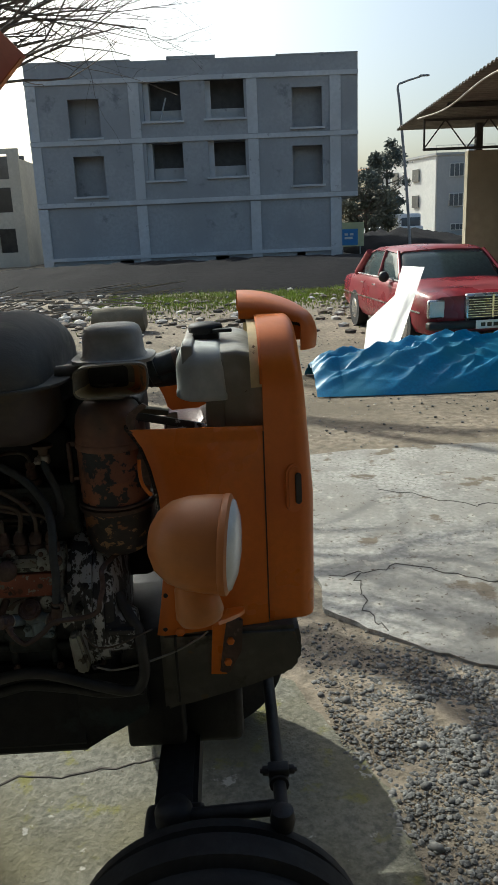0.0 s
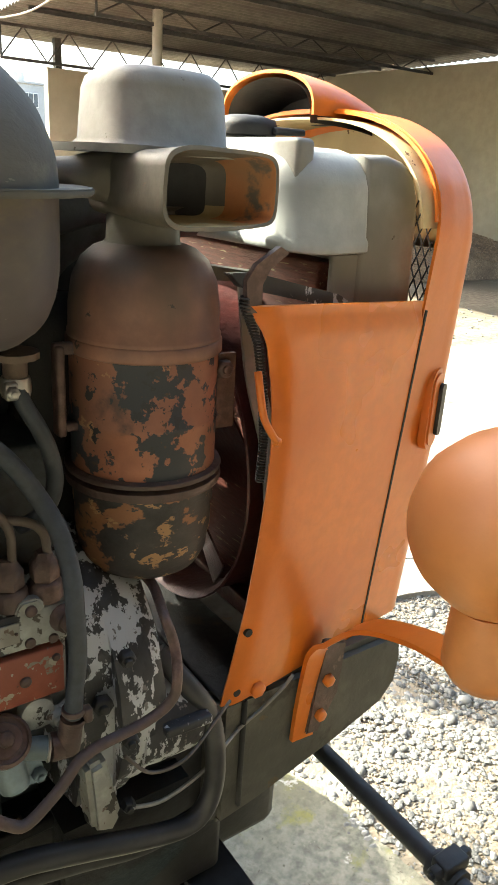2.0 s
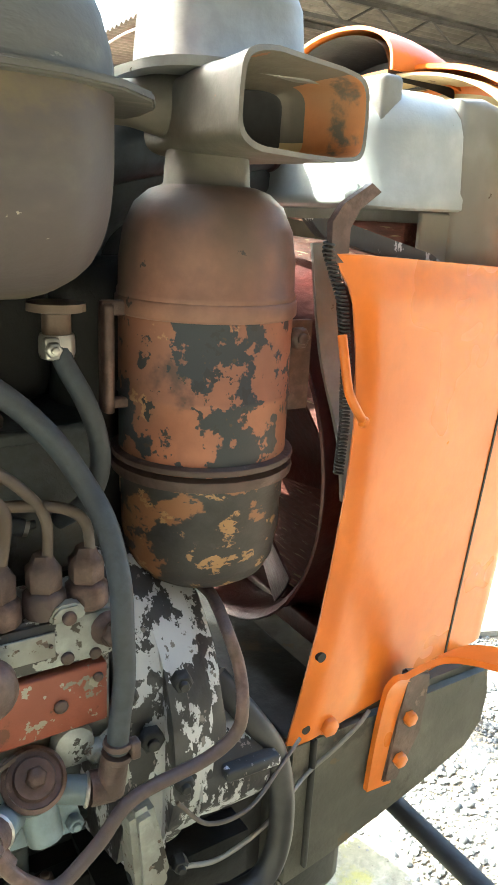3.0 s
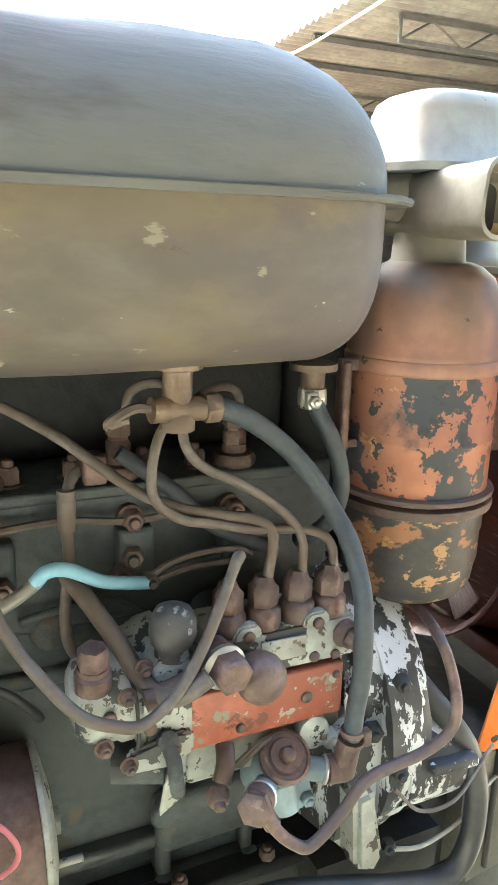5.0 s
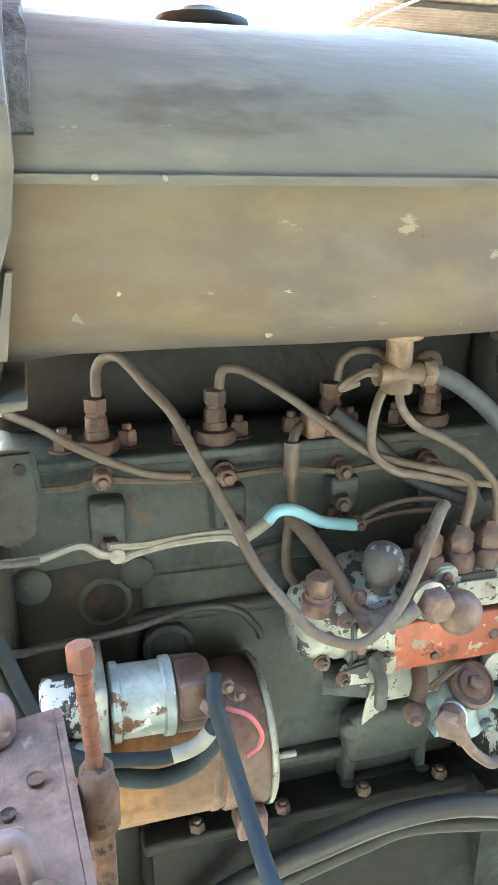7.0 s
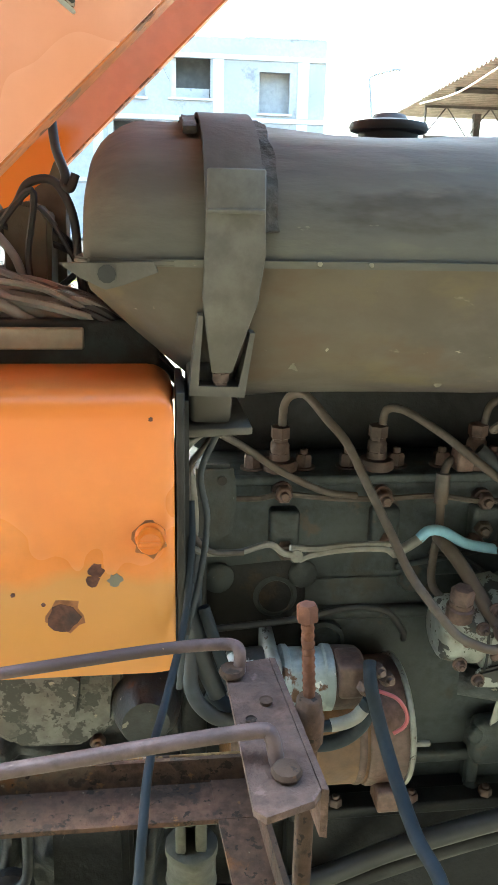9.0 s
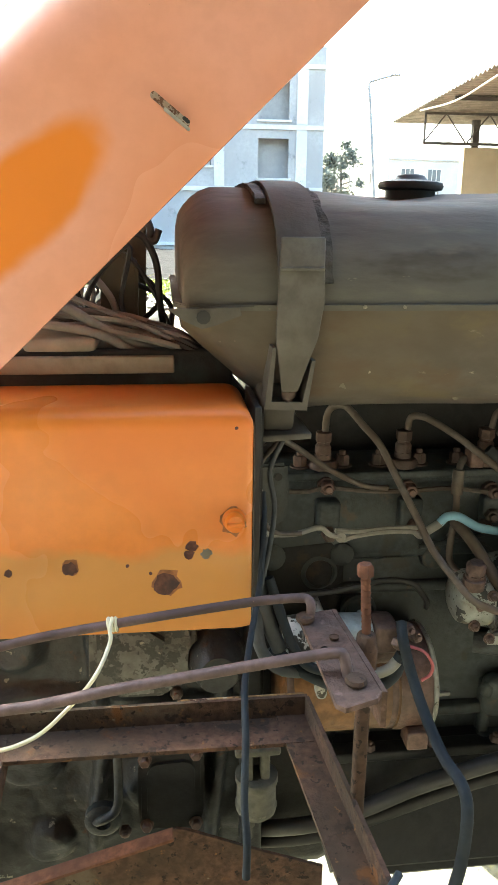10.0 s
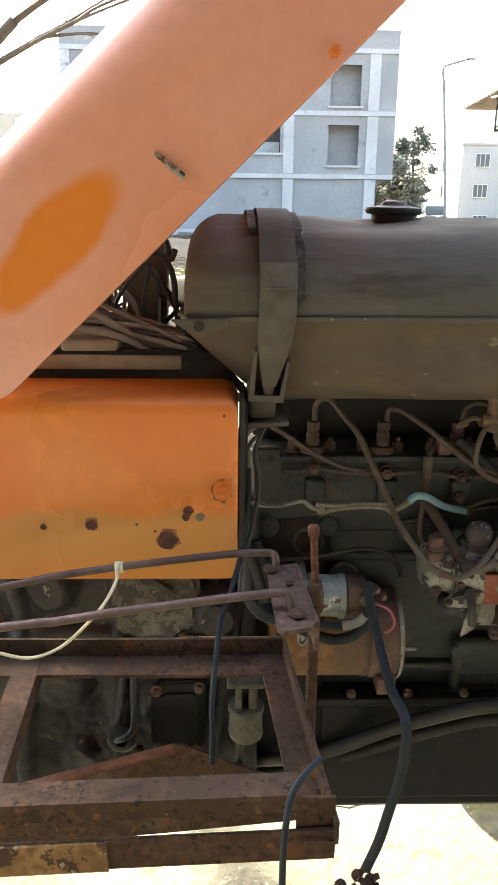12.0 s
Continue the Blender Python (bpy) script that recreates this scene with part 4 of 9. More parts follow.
pipe("fuel_hose", [(-0.490, 1.468, 1.270), (-0.474, 1.47, 1.266), (-0.454, 1.472, 1.256), (-0.431, 1.474, 1.24), (-0.41, 1.474, 1.221), (-0.391, 1.47, 1.198), (-0.375, 1.465, 1.171), (-0.365, 1.45, 1.147), (-0.361, 1.438, 1.123), (-0.36, 1.426, 1.095), (-0.361, 1.42, 1.064), (-0.36, 1.42, 1.023), (-0.364, 1.42, 0.988), (-0.366, 1.42, 0.960)], 0.0088, HOSE, "grey rubber fuel hose", 12)
pipe("fuel_hose", [(-0.378, 1.500, 1.264), (-0.374, 1.495, 1.249), (-0.363, 1.488, 1.225), (-0.354, 1.487, 1.199), (-0.35, 1.49, 1.172), (-0.352, 1.5, 1.146), (-0.36, 1.515, 1.126), (-0.372, 1.53, 1.112)], 0.0080, HOSE, "grey rubber fuel hose", 12)
pipe("fuel_hose", [(-0.545, 1.55, 1.215), (-0.525, 1.545, 1.199), (-0.496, 1.538, 1.176), (-0.469, 1.53, 1.147), (-0.43, 1.525, 1.124), (-0.404, 1.52, 1.115)], 0.0075, HOSE, "", 12)
bm = B()
lathe(bm, [(0.0065, 0), (0.0065, 0.004)], (-0.404, 1.52, 1.115), (0.9, -0.2, -0.3), 10)
part("hose_end", bm, STEEL, tractor)
bm = B()
box(bm, -0.582, -0.562, 1.520, 1.545, 1.196, 1.222, 0.003)
part("hose_end_block", bm, BROWN, tractor)

# ---- injection pump ----
seat()
bm = B()
box(bm, -0.514, -0.356, 1.456, 1.55, 0.925, 1.040, 0.006)
pump = part("injection_pump", bm, SILVER_CLEAN, tractor, "inline injection pump in flaking silver and red paint")
bm = B()
prism(bm, [(1.447, 1.028), (1.447, 1.058), (1.454, 1.068), (1.51, 1.072), (1.51, 1.028)], "x", -0.497, -0.350)
bmesh.ops.bevel(bm, geom=bm.edges[:], offset=0.003, segments=2, affect="EDGES")
part("pump_head", wobble(bm, 0.0008, 40), SILVER, pump)
bm = B()
box(bm, -0.514, -0.364, 1.444, 1.457, 0.972, 1.025, 0.002)
part("red_cover", bm, RED, pump, "flaking red inspection cover")
bm = B()
box(bm, -0.449, -0.404, 1.4452, 1.4475, 1.040, 1.061, 0.0008)
part("maker_plate", bm, SILVER_CLEAN, pump, "blank pale maker plate")
for x, z, r in ((-0.4455, 1.0505, 0.0016), (-0.4075, 1.0505, 0.0016), (-0.395, 1.036, 0.0052), (-0.373, 1.034, 0.0048), (-0.50, 1.038, 0.0045), (-0.402, 0.997, 0.0056), (-0.468, 0.983, 0.0046), (-0.372, 1.014, 0.004)):
    bm = B()
    lathe(bm, [(r, 0), (r, 0.002), (r * 0.75, 0.0032)], (x, 1.4465 if z > 1.027 else 1.444, z), (0, -1, 0), 12)
    part("screw", bm, BROWN, pump)
for x in (-0.473, -0.439, -0.405, -0.372):
    bm = B()
    lathe(bm, [(0.0165, 0), (0.0170, 0.004), (0.0165, 0.016), (0.0125, 0.020)], (x, 1.466, 1.068), (0, 0, 1), 12)
    lathe(bm, [(0.0128, 0.0), (0.0138, 0.002), (0.0138, 0.018), (0.0105, 0.021), (0.0075, 0.028)], (x, 1.466, 1.088), (0, 0, 1), 6)
    part("delivery_valve", bm, BROWN, pump)
for x in (-0.461, -0.393):
    bm = B()
    prism(bm, [(x - 0.014, 1.066), (x - 0.013, 1.074), (x - 0.007, 1.080), (x + 0.008, 1.080), (x + 0.014, 1.072), (x + 0.012, 1.066)], "y", 1.446, 1.458)
    bmesh.ops.bevel(bm, geom=bm.edges[:], offset=0.002, segments=2, affect="EDGES")
    clamp = part("lock_clamp", bm, SILVER_CLEAN, pump)
    bm = B()
    lathe(bm, [(0.0055, 0), (0.0055, 0.003), (0.004, 0.0045)], (x, 1.446, 1.070), (0, -1, 0), 12)
    part("clamp_screw", bm, BROWN, clamp)
bm = B()
lathe(bm, [(0.0190, 0), (0.0195, 0.002), (0.0195, 0.005), (0.0165, 0.007)], (-0.495, 1.424, 1.064), (0.12, -1, 0), 24)
part("union_ring", bm, STEEL, pump)
bm = B()
tube(bm, [(-0.560, 1.425, 1.046), (-0.535, 1.425, 1.051), (-0.500, 1.428, 1.060)], 0.0092, 14)
part("banjo_body", bm, BROWN, pump)
bm = B()
rod(bm, (-0.495, 1.446, 1.064), (-0.492, 1.418, 1.064), 0.0155)
hexnut(bm, (-0.4935, 1.418, 1.064), (0.15, -1, 0), 0.0168, 0.018, False)
part("banjo_bolt", bm, BROWN, pump)
bm = B()
lathe(bm, [(0.013, 0), (0.013, 0.012), (0.0205, 0.017), (0.0225, 0.027), (0.0205, 0.036), (0.014, 0.042), (0.006, 0.0445), (0, 0.045)], (-0.464, 1.446, 1.044), (0.10, -1, 0.1), 24)
part("priming_knob", bm, BROWN, pump, "round brown priming knob", smooth=60)
bm = B()
lathe(bm, [(0.0135, 0), (0.0135, 0.004), (0.0115, 0.006), (0.0115, 0.012)], (-0.363, 1.450, 1.052), (0.2, -1, 0), 16)
hexnut(bm, (-0.361, 1.439, 1.052), (0.2, -1, 0), 0.0098, 0.010)
part("stop_screw", bm, BROWN, pump)
# governor housing
bm = B()
lathe(bm, [(0.0, 0.0), (0.026, 0.001), (0.034, 0.006), (0.0375, 0.016), (0.038, 0.034), (0.0405, 0.037), (0.0405, 0.046), (0.038, 0.048), (0.038, 0.06)], (-0.610, 1.475, 1.026), (1, 0, 0), 28)
gov = part("governor_housing", wobble(bm, 0.001, 30), SILVER, pump, "silver governor housing, flaking", smooth=60)
bm = B()
prism(bm, [(-0.562, 0.985), (-0.562, 1.050), (-0.550, 1.066), (-0.520, 1.072), (-0.514, 1.066), (-0.514, 0.975), (-0.535, 0.966)], "y", 1.436, 1.53)
bmesh.ops.bevel(bm, geom=bm.edges[:], offset=0.007, segments=3, affect="EDGES")
part("governor_case", wobble(bm, 0.0015, 28), SILVER, gov, smooth=60)
part("gasket_line", tube(B(), [(-0.5655, 1.445, 1.056), (-0.5645, 1.434, 1.045), (-0.5635, 1.432, 1.015), (-0.5645, 1.434, 0.995), (-0.566, 1.445, 0.980)], 0.0017, 6), BLACK, gov)
bm = B()
prism(bm, [(-0.575, 0.975), (-0.572, 0.995), (-0.530, 1.005), (-0.516, 1.002), (-0.516, 0.982), (-0.535, 0.972)], "y", 1.430, 1.440)
bmesh.ops.bevel(bm, geom=bm.edges[:], offset=0.003, segments=2, affect="EDGES")
part("lower_flange", bm, SILVER, gov)
bm = B()
lathe(bm, [(0.0150, 0), (0.0150, 0.014), (0.012, 0.016)], (-0.597, 1.442, 1.058), (0, -0.15, 1), 16)
lathe(bm, [(0.0125, 0), (0.0125, 0.005)], (-0.597, 1.4395, 1.074), (0, -0.15, 1), 16)
hexnut(bm, (-0.597, 1.439, 1.079), (0, -0.15, 1), 0.0128, 0.017, False)
part("filler_plug", bm, BROWN, gov)
BREATHER = mat("mottled_dark_cap", (0.085, 0.082, 0.082), 0.55, var=0.25, scale=60, big=25, bump=0.2, tint=(0.06, 0.055, 0.055), chips=(((0.30, 0.30, 0.29), 40, 0.585, 0.6, 0.05),))
bm = B()
lathe(bm, [(0.0145, 0), (0.0145, 0.010), (0.0175, 0.013), (0.0200, 0.022), (0.0195, 0.034), (0.015, 0.043), (0.008, 0.047), (0, 0.048)], (-0.529, 1.452, 1.064), (0.05, 0, 1), 22)
part("breather_cap", bm, BREATHER, gov, "mottled dark domed breather cap", smooth=60)
for x, y, z, r in ((-0.590, 1.440, 1.000, 0.0062), (-0.572, 1.430, 0.986, 0.0058), (-0.535, 1.4295, 0.992, 0.0055), (-0.572, 1.432, 1.048, 0.0060), (-0.556, 1.44, 1.066, 0.0060), (-0.540, 1.4345, 1.030, 0.0050)):
    bm = B()
    lathe(bm, [(r * 1.35, 0), (r * 1.35, 0.0015)], (x, y + 0.001, z), (0, -1, 0), 14)
    hexnut(bm, (x, y, z), (0, -1, 0), r, 0.007)
    part("housing_bolt", bm, BROWN, gov)
# control lever, its plate and linkage below the housing
bm = B()
rod(bm, (-0.575, 1.47, 0.962), (-0.535, 1.45, 0.962), 0.019, 0.017, 18)
part("lever_shaft", bm, GEARBOX, pump)
bm = B()
prism(bm, [(-0.543, 0.912), (-0.519, 0.928), (-0.517, 0.985), (-0.531, 0.985)], "y", 1.444, 1.449)
bmesh.ops.bevel(bm, geom=bm.edges[:], offset=0.0015, segments=1, affect="EDGES")
part("lever_plate", bm, SILVER, pump)
bm = B()
tube(bm, [(-0.541, 1.43, 1.002), (-0.537, 1.422, 0.985), (-0.534, 1.424, 0.962), (-0.530, 1.432, 0.945)], 0.0065, 10)
lathe(bm, [(0.009, 0), (0.009, 0.006), (0.006, 0.008)], (-0.540, 1.432, 1.000), (0, -1, 0.3), 12)
part("control_lever", bm, GEARBOX, pump)
bm = B()
tube(bm, [(-0.480, 1.45, 0.965), (-0.484, 1.438, 0.955), (-0.490, 1.432, 0.942)], 0.0085, 10)
hexnut(bm, (-0.494, 1.432, 0.934), (-0.2, -1, -0.3), 0.0105, 0.013)
part("linkage_nut", bm, BROWN, pump)
for k in range(2):
    part("linkage_strip", flat_bar([(-0.478 + 0.008 * k, 1.440, 0.945), (-0.462 + 0.006 * k, 1.436, 0.962), (-0.445 + 0.006 * k, 1.440, 0.968)], (0, -0.3, 1), 0.006, 0.002), PIPE, pump)
bm = B()
lathe(bm, [(0.017, 0), (0.018, 0.004), (0.016, 0.012), (0.010, 0.014)], (-0.392, 1.455, 0.955), (0, -1, 0.1), 18)
hexnut(bm, (-0.374, 1.45, 0.945), (0, -1, 0), 0.010, 0.012)
part("end_bearing_cap", bm, SILVER_CLEAN, pump)

for x, y, z in ((-0.553, 1.4365, 1.012), (-0.548, 1.4365, 1.048), (-0.524, 1.4365, 0.998), (-0.586, 1.437, 1.030)):
    bm = B()
    lathe(bm, [(0.0058, 0), (0.0058, 0.0035), (0.0042, 0.005)], (x, y, z), (0, -1, 0), 12)
    part("housing_screw", bm, BROWN, pump)
bm = B()
lathe(bm, [(0.0135, 0), (0.0135, 0.0012)], (-0.545, 1.4352, 1.030), (0, -1, 0), 24)
part("badge", bm, SILVER_CLEAN, pump, "worn oval badge")

# feed pump
FA = Vector((0.03, -0.66, 0.75)).normalized()
FC = Vector((-0.428, 1.437, 0.944))
bm = B()
lathe(bm, [(0.012, -0.034), (0.0185, -0.030), (0.0200, -0.020), (0.0195, -0.006), (0.0205, 0.004), (0.0220, 0.014), (0.0235, 0.026), (0.0235, 0.034), (0.021, 0.038)], FC - FA * 0.040, FA, 24)
rod(bm, FC - FA * 0.030 + Vector((0.006, 0.006, 0)), FC + Vector((0.012, 0.012, -0.070)), 0.017, 0.0145, 18)
prism(bm, [(-0.452, 0.872), (-0.395, 0.866), (-0.386, 0.882), (-0.392, 0.905), (-0.446, 0.912)], "y", 1.452, 1.468)
feed = part("feed_pump", bm, FEED, tractor, "blue-grey mechanical fuel feed pump", smooth=60)
bm = B()
lathe(bm, [(0.0235, 0), (0.0245, 0.003), (0.0245, 0.008), (0.0215, 0.010), (0.0205, 0.0075), (0.0165, 0.0075), (0.0150, 0.011), (0.0, 0.0115)], FC, FA, 32)
part("bowl_lid", bm, BROWN, feed, "brown ribbed pump lid", smooth=35)
bm = B()
hexnut(bm, FC + FA * 0.011, FA, 0.0078, 0.008, False)
part("lid_bolt", bm, BROWN, feed)
for p0, p1, r, nm in (((-0.446, 1.432, 0.924), (-0.464, 1.408, 0.936), 0.0125, "inlet_port"), ((-0.412, 1.436, 0.930), (-0.388, 1.428, 0.926), 0.0115, "outlet_port")):
    bm = B()
    rod(bm, p0, p1, r * 0.92, r, 16)
    part(nm, bm, FEED, feed)
    d = (Vector(p1) - Vector(p0)).normalized()
    bm = B()
    lathe(bm, [(r * 1.12, 0), (r * 1.2, 0.0012), (r * 1.12, 0.003)], Vector(p1) - d * 0.002, d, 18)
    part("port_ring", bm, STEEL, feed)
bm = B()
rod(bm, (-0.464, 1.408, 0.936), (-0.474, 1.394, 0.942), 0.0138, 0.0138, 16)
hexnut(bm, (-0.474, 1.394, 0.942), (-0.6, -0.75, 0.3), 0.0150, 0.010, False)
lathe(bm, [(0.0078, 0), (0.0078, 0.02)], (-0.469, 1.396, 0.938), (0.5, -0.35, -0.9), 12)
part("banjo_fitting", bm, BROWN, feed)
bm = B()
lathe(bm, [(0.0132, 0), (0.0138, 0.003), (0.0132, 0.020), (0.009, 0.024)], (-0.387, 1.428, 0.926), (1, -0.1, -0.1), 16)
rod(bm, (-0.371, 1.424, 0.921), (-0.367, 1.421, 0.958), 0.0118, 0.0112, 16)
part("elbow", bm, BROWN, feed)
bm = B()
for z in (0.952, 0.964):
    lathe(bm, [(0.0108, 0), (0.0118, 0.002), (0.0108, 0.005)], (-0.366, 1.420, z), (0.05, 0, 1), 16)
box(bm, -0.358, -0.350, 1.410, 1.420, 0.953, 0.969, 0.002)
part("hose_clamp", bm, BROWN, feed)
for x, z in ((-0.445, 0.892), (-0.392, 0.878)):
    bm = B()
    hexnut(bm, (x, 1.452, z), (0, -1, 0), 0.0075, 0.008)
    part("flange_nut", bm, FEED, feed)
pipe("suction_pipe", [(-0.469, 1.392, 0.938), (-0.458, 1.385, 0.919), (-0.443, 1.382, 0.903), (-0.427, 1.38, 0.897), (-0.396, 1.385, 0.914), (-0.365, 1.39, 0.938), (-0.302, 1.395, 0.943), (-0.274, 1.395, 0.957), (-0.268, 1.395, 0.98), (-0.262, 1.412, 1.005), (-0.265, 1.43, 1.033), (-0.251, 1.48, 1.036), (-0.242, 1.525, 1.027)], 0.0055, BROWN, "bent brown suction pipe", 12)

# timing case with flaked paint
bm = B()
prism(bm, [(1.455, 1.000), (1.452, 0.93), (1.448, 0.85), (1.455, 0.79), (1.60, 0.74), (1.70, 0.78), (1.70, 1.06), (1.60, 1.09), (1.50, 1.055)], "x", -0.350, -0.296)
bmesh.ops.bevel(bm, geom=bm.edges[:], offset=0.010, segments=3, affect="EDGES")
case = part("timing_case", wobble(bm, 0.002, 25), CASE, tractor, "black timing case with white paint flakes", smooth=60)


def case_arc(x0, x1, r, y, z, a0, a1, depth, n=18):
    """A raised band along the rounded front edge of the timing case."""
    bm = B()
    rings = []
    for k in range(n + 1):
        a = radians(a0 + (a1 - a0) * k / n)
        c = Vector((0, y - r * math.cos(a), z + r * math.sin(a)))
        o = Vector((0, -math.cos(a), math.sin(a))) * depth
        rings.append([bm.verts.new(Vector((x, 0, 0)) + c + o * q) for x, q in ((x0, -0.6), (x0, 1.0), (x1, 1.0), (x1, -0.6))])
    for r0, r1 in zip(rings, rings[1:]):
        for k in range(4):
            bm.faces.new((r0[k], r0[(k + 1) % 4], r1[(k + 1) % 4], r1[k]))
    bm.faces.new(rings[0][::-1])
    bm.faces.new(rings[-1])
    bmesh.ops.bevel(bm, geom=[e for e in bm.edges if e.is_boundary is False and e.calc_face_angle(0) > 0.8], offset=0.002, segments=2, affect="EDGES")
    return bm


part("case_flange", wobble(case_arc(-0.312, -0.295, 0.155, 1.592, 0.905, -42, 75, 0.012), 0.001, 30), CASE, case)
part("case_flange", wobble(case_arc(-0.293, -0.272, 0.152, 1.592, 0.905, -50, 78, 0.010), 0.001, 30), CASE, case)
bm = B()
lathe(bm, [(0.150, 0), (0.152, 0.006), (0.148, 0.020), (0.120, 0.030), (0.05, 0.034), (0, 0.034)], (-0.272, 1.592, 0.905), (1, 0, 0), 40)
part("front_cover", wobble(bm, 0.002, 25), CASE, case)
bm = B()
lathe(bm, [(0.046, -0.02), (0.048, 0.0), (0.048, 0.045), (0.042, 0.055), (0.02, 0.058)], (-0.262, 1.475, 0.868), (1, 0, 0), 26)
box(bm, -0.262, -0.205, 1.420, 1.45, 0.880, 0.892, 0.003)
part("water_pump", wobble(bm, 0.0015, 30), CASE, case)
for x, y, z, r in ((-0.325, 1.448, 0.938, 0.011), (-0.304, 1.436, 0.995, 0.009), (-0.304, 1.428, 0.90, 0.009), (-0.345, 1.452, 0.985, 0.009), (-0.338, 1.448, 0.80, 0.009), (-0.30, 1.44, 0.80, 0.008)):
    bm = B()
    hexnut(bm, (x, y, z), (-0.2, -1, 0), r, 0.011)
    part("case_bolt", bm, BLACK, case)
bm = B()
prism(bm, [(-0.352, 0.88), (-0.330, 0.885), (-0.312, 0.80), (-0.322, 0.782), (-0.345, 0.792)], "y", 1.425, 1.462)
bmesh.ops.bevel(bm, geom=bm.edges[:], offset=0.006, segments=2, affect="EDGES")
part("case_foot", bm, SILVER_CLEAN, case, "bare pale foot of the case")
bm = B()
prism(bm, [(-0.372, 0.952), (-0.352, 0.968), (-0.345, 0.905), (-0.362, 0.89)], "y", 1.440, 1.452)
bmesh.ops.bevel(bm, geom=bm.edges[:], offset=0.003, segments=2, affect="EDGES")
part("pump_flange", bm, SILVER, case)
seat()
pipe("coolant_hose", [(-0.245, 1.48, 0.95), (-0.219, 1.45, 0.911), (-0.200, 1.44, 0.876), (-0.195, 1.43, 0.836), (-0.194, 1.43, 0.781), (-0.207, 1.43, 0.745), (-0.234, 1.43, 0.735), (-0.292, 1.43, 0.750), (-0.362, 1.43, 0.775), (-0.429, 1.435, 0.79), (-0.50, 1.45, 0.775), (-0.58, 1.46, 0.745), (-0.645, 1.47, 0.715), (-0.715, 1.48, 0.675), (-0.785, 1.495, 0.64), (-0.86, 1.53, 0.605), (-0.95, 1.58, 0.57), (-1.06, 1.63, 0.54)], 0.0125, WIRE_DARK, "black coolant hose", 12)
seat(0.02, -0.015, 0.03)
pipe("thin_wire", [(-0.335, 1.43, 0.86), (-0.31, 1.42, 0.835), (-0.27, 1.418, 0.835), (-0.22, 1.44, 0.845), (-0.19, 1.455, 0.85)], 0.0020, PIPE)

# ---- oil pan and lower frame ----
seat()
bm = B()
prism(bm, [(1.478, 0.545), (1.462, 0.57), (1.52, 0.74), (1.60, 0.76), (1.86, 0.76), (1.86, 0.515)], "x", -0.76, -0.34)
bmesh.ops.bevel(bm, geom=bm.edges[:], offset=0.010, segments=2, affect="EDGES")
prism(bm, [(-0.36, 0.548), (-0.30, 0.585), (-0.20, 0.64), (-0.20, 0.755), (-0.36, 0.755)], "y", 1.475, 1.86)
box(bm, -0.76, -0.20, 1.505, 1.535, 0.735, 0.752, 0.004)
pan = part("oil_pan", bm, ENGINE_LOW, tractor, "black oil pan")
bm = B()
box(bm, -0.518, -0.408, 1.548, 1.575, 0.735, 0.838, 0.006)
box(bm, -0.518, -0.408, 1.532, 1.552, 0.824, 0.838, 0.005)
box(bm, -0.518, -0.408, 1.532, 1.552, 0.735, 0.752, 0.005)
box(bm, -0.518, -0.503, 1.5325, 1.552, 0.750, 0.826, 0.005)
box(bm, -0.423, -0.408, 1.5325, 1.552, 0.750, 0.826, 0.005)
for x, z in ((-0.512, 0.832), (-0.414, 0.832), (-0.512, 0.742), (-0.414, 0.742)):
    lathe(bm, [(0.014, 0), (0.013, 0.006), (0.009, 0.010), (0, 0.011)], (x, 1.534, z), (0, -1, 0), 14)
part("tappet_cover", wobble(bm, 0.0015, 35), ENGINE, pan, "greasy cast side cover with a raised rim")
for x in (-0.70, -0.60, -0.50, -0.40, -0.30):
    bm = B()
    hexnut(bm, (x, 1.515, 0.752), (0, 0, 1), 0.009, 0.010)
    part("pan_bolt", bm, BROWN, pan)
pipe("steering_pipe", [(-1.04, 1.64, 0.50), (-0.93, 1.59, 0.535), (-0.84, 1.54, 0.57), (-0.76, 1.505, 0.61), (-0.68, 1.488, 0.655), (-0.59, 1.475, 0.70), (-0.52, 1.47, 0.725), (-0.46, 1.468, 0.737), (-0.36, 1.45, 0.735), (-0.28, 1.44, 0.725), (-0.20, 1.44, 0.73)], 0.011, BLACK, "", 10)

# ---- starter motor ----
seat(-0.004, -0.014, 0.028)
SY, SZ = 1.515, 0.862
bm = B()
lathe(bm, [(0.058, 0), (0.069, 0.004), (0.071, 0.012), (0.071, 0.17), (0.069, 0.175)], (-0.845, SY, SZ), (1, 0, 0), 30)
starter = part("starter_motor", bm, STARTER, tractor, "rust-brown starter motor")
bm = B()
lathe(bm, [(0.0725, 0), (0.0745, 0.003), (0.0745, 0.042), (0.0735, 0.044), (0.0735, 0.046)], (-0.682, SY, SZ), (1, 0, 0), 30)
part("cover_band", bm, BROWN, starter, "reddish brown cover band")
bm = B()
lathe(bm, [(0.071, 0), (0.0765, 0.001), (0.077, 0.005), (0.073, 0.008), (0.045, 0.014), (0.012, 0.016), (0.012, 0.022), (0, 0.023)], (-0.638, SY, SZ), (1, 0, 0), 30)
part("end_rim", bm, SILVER_CLEAN, starter, "pale metal rim")
bm = B()
box(bm, -0.672, -0.642, SY - 0.078, SY - 0.045, SZ - 0.070, SZ - 0.042, 0.003)
part("band_clip", bm, BROWN, starter)
bm = B()
lathe(bm, [(0.0035, 0), (0.0035, 0.026)], (-0.63, SY - 0.045, SZ - 0.005), (1, 0, 0), 8)
part("through_bolt", bm, SILVER_CLEAN, starter)
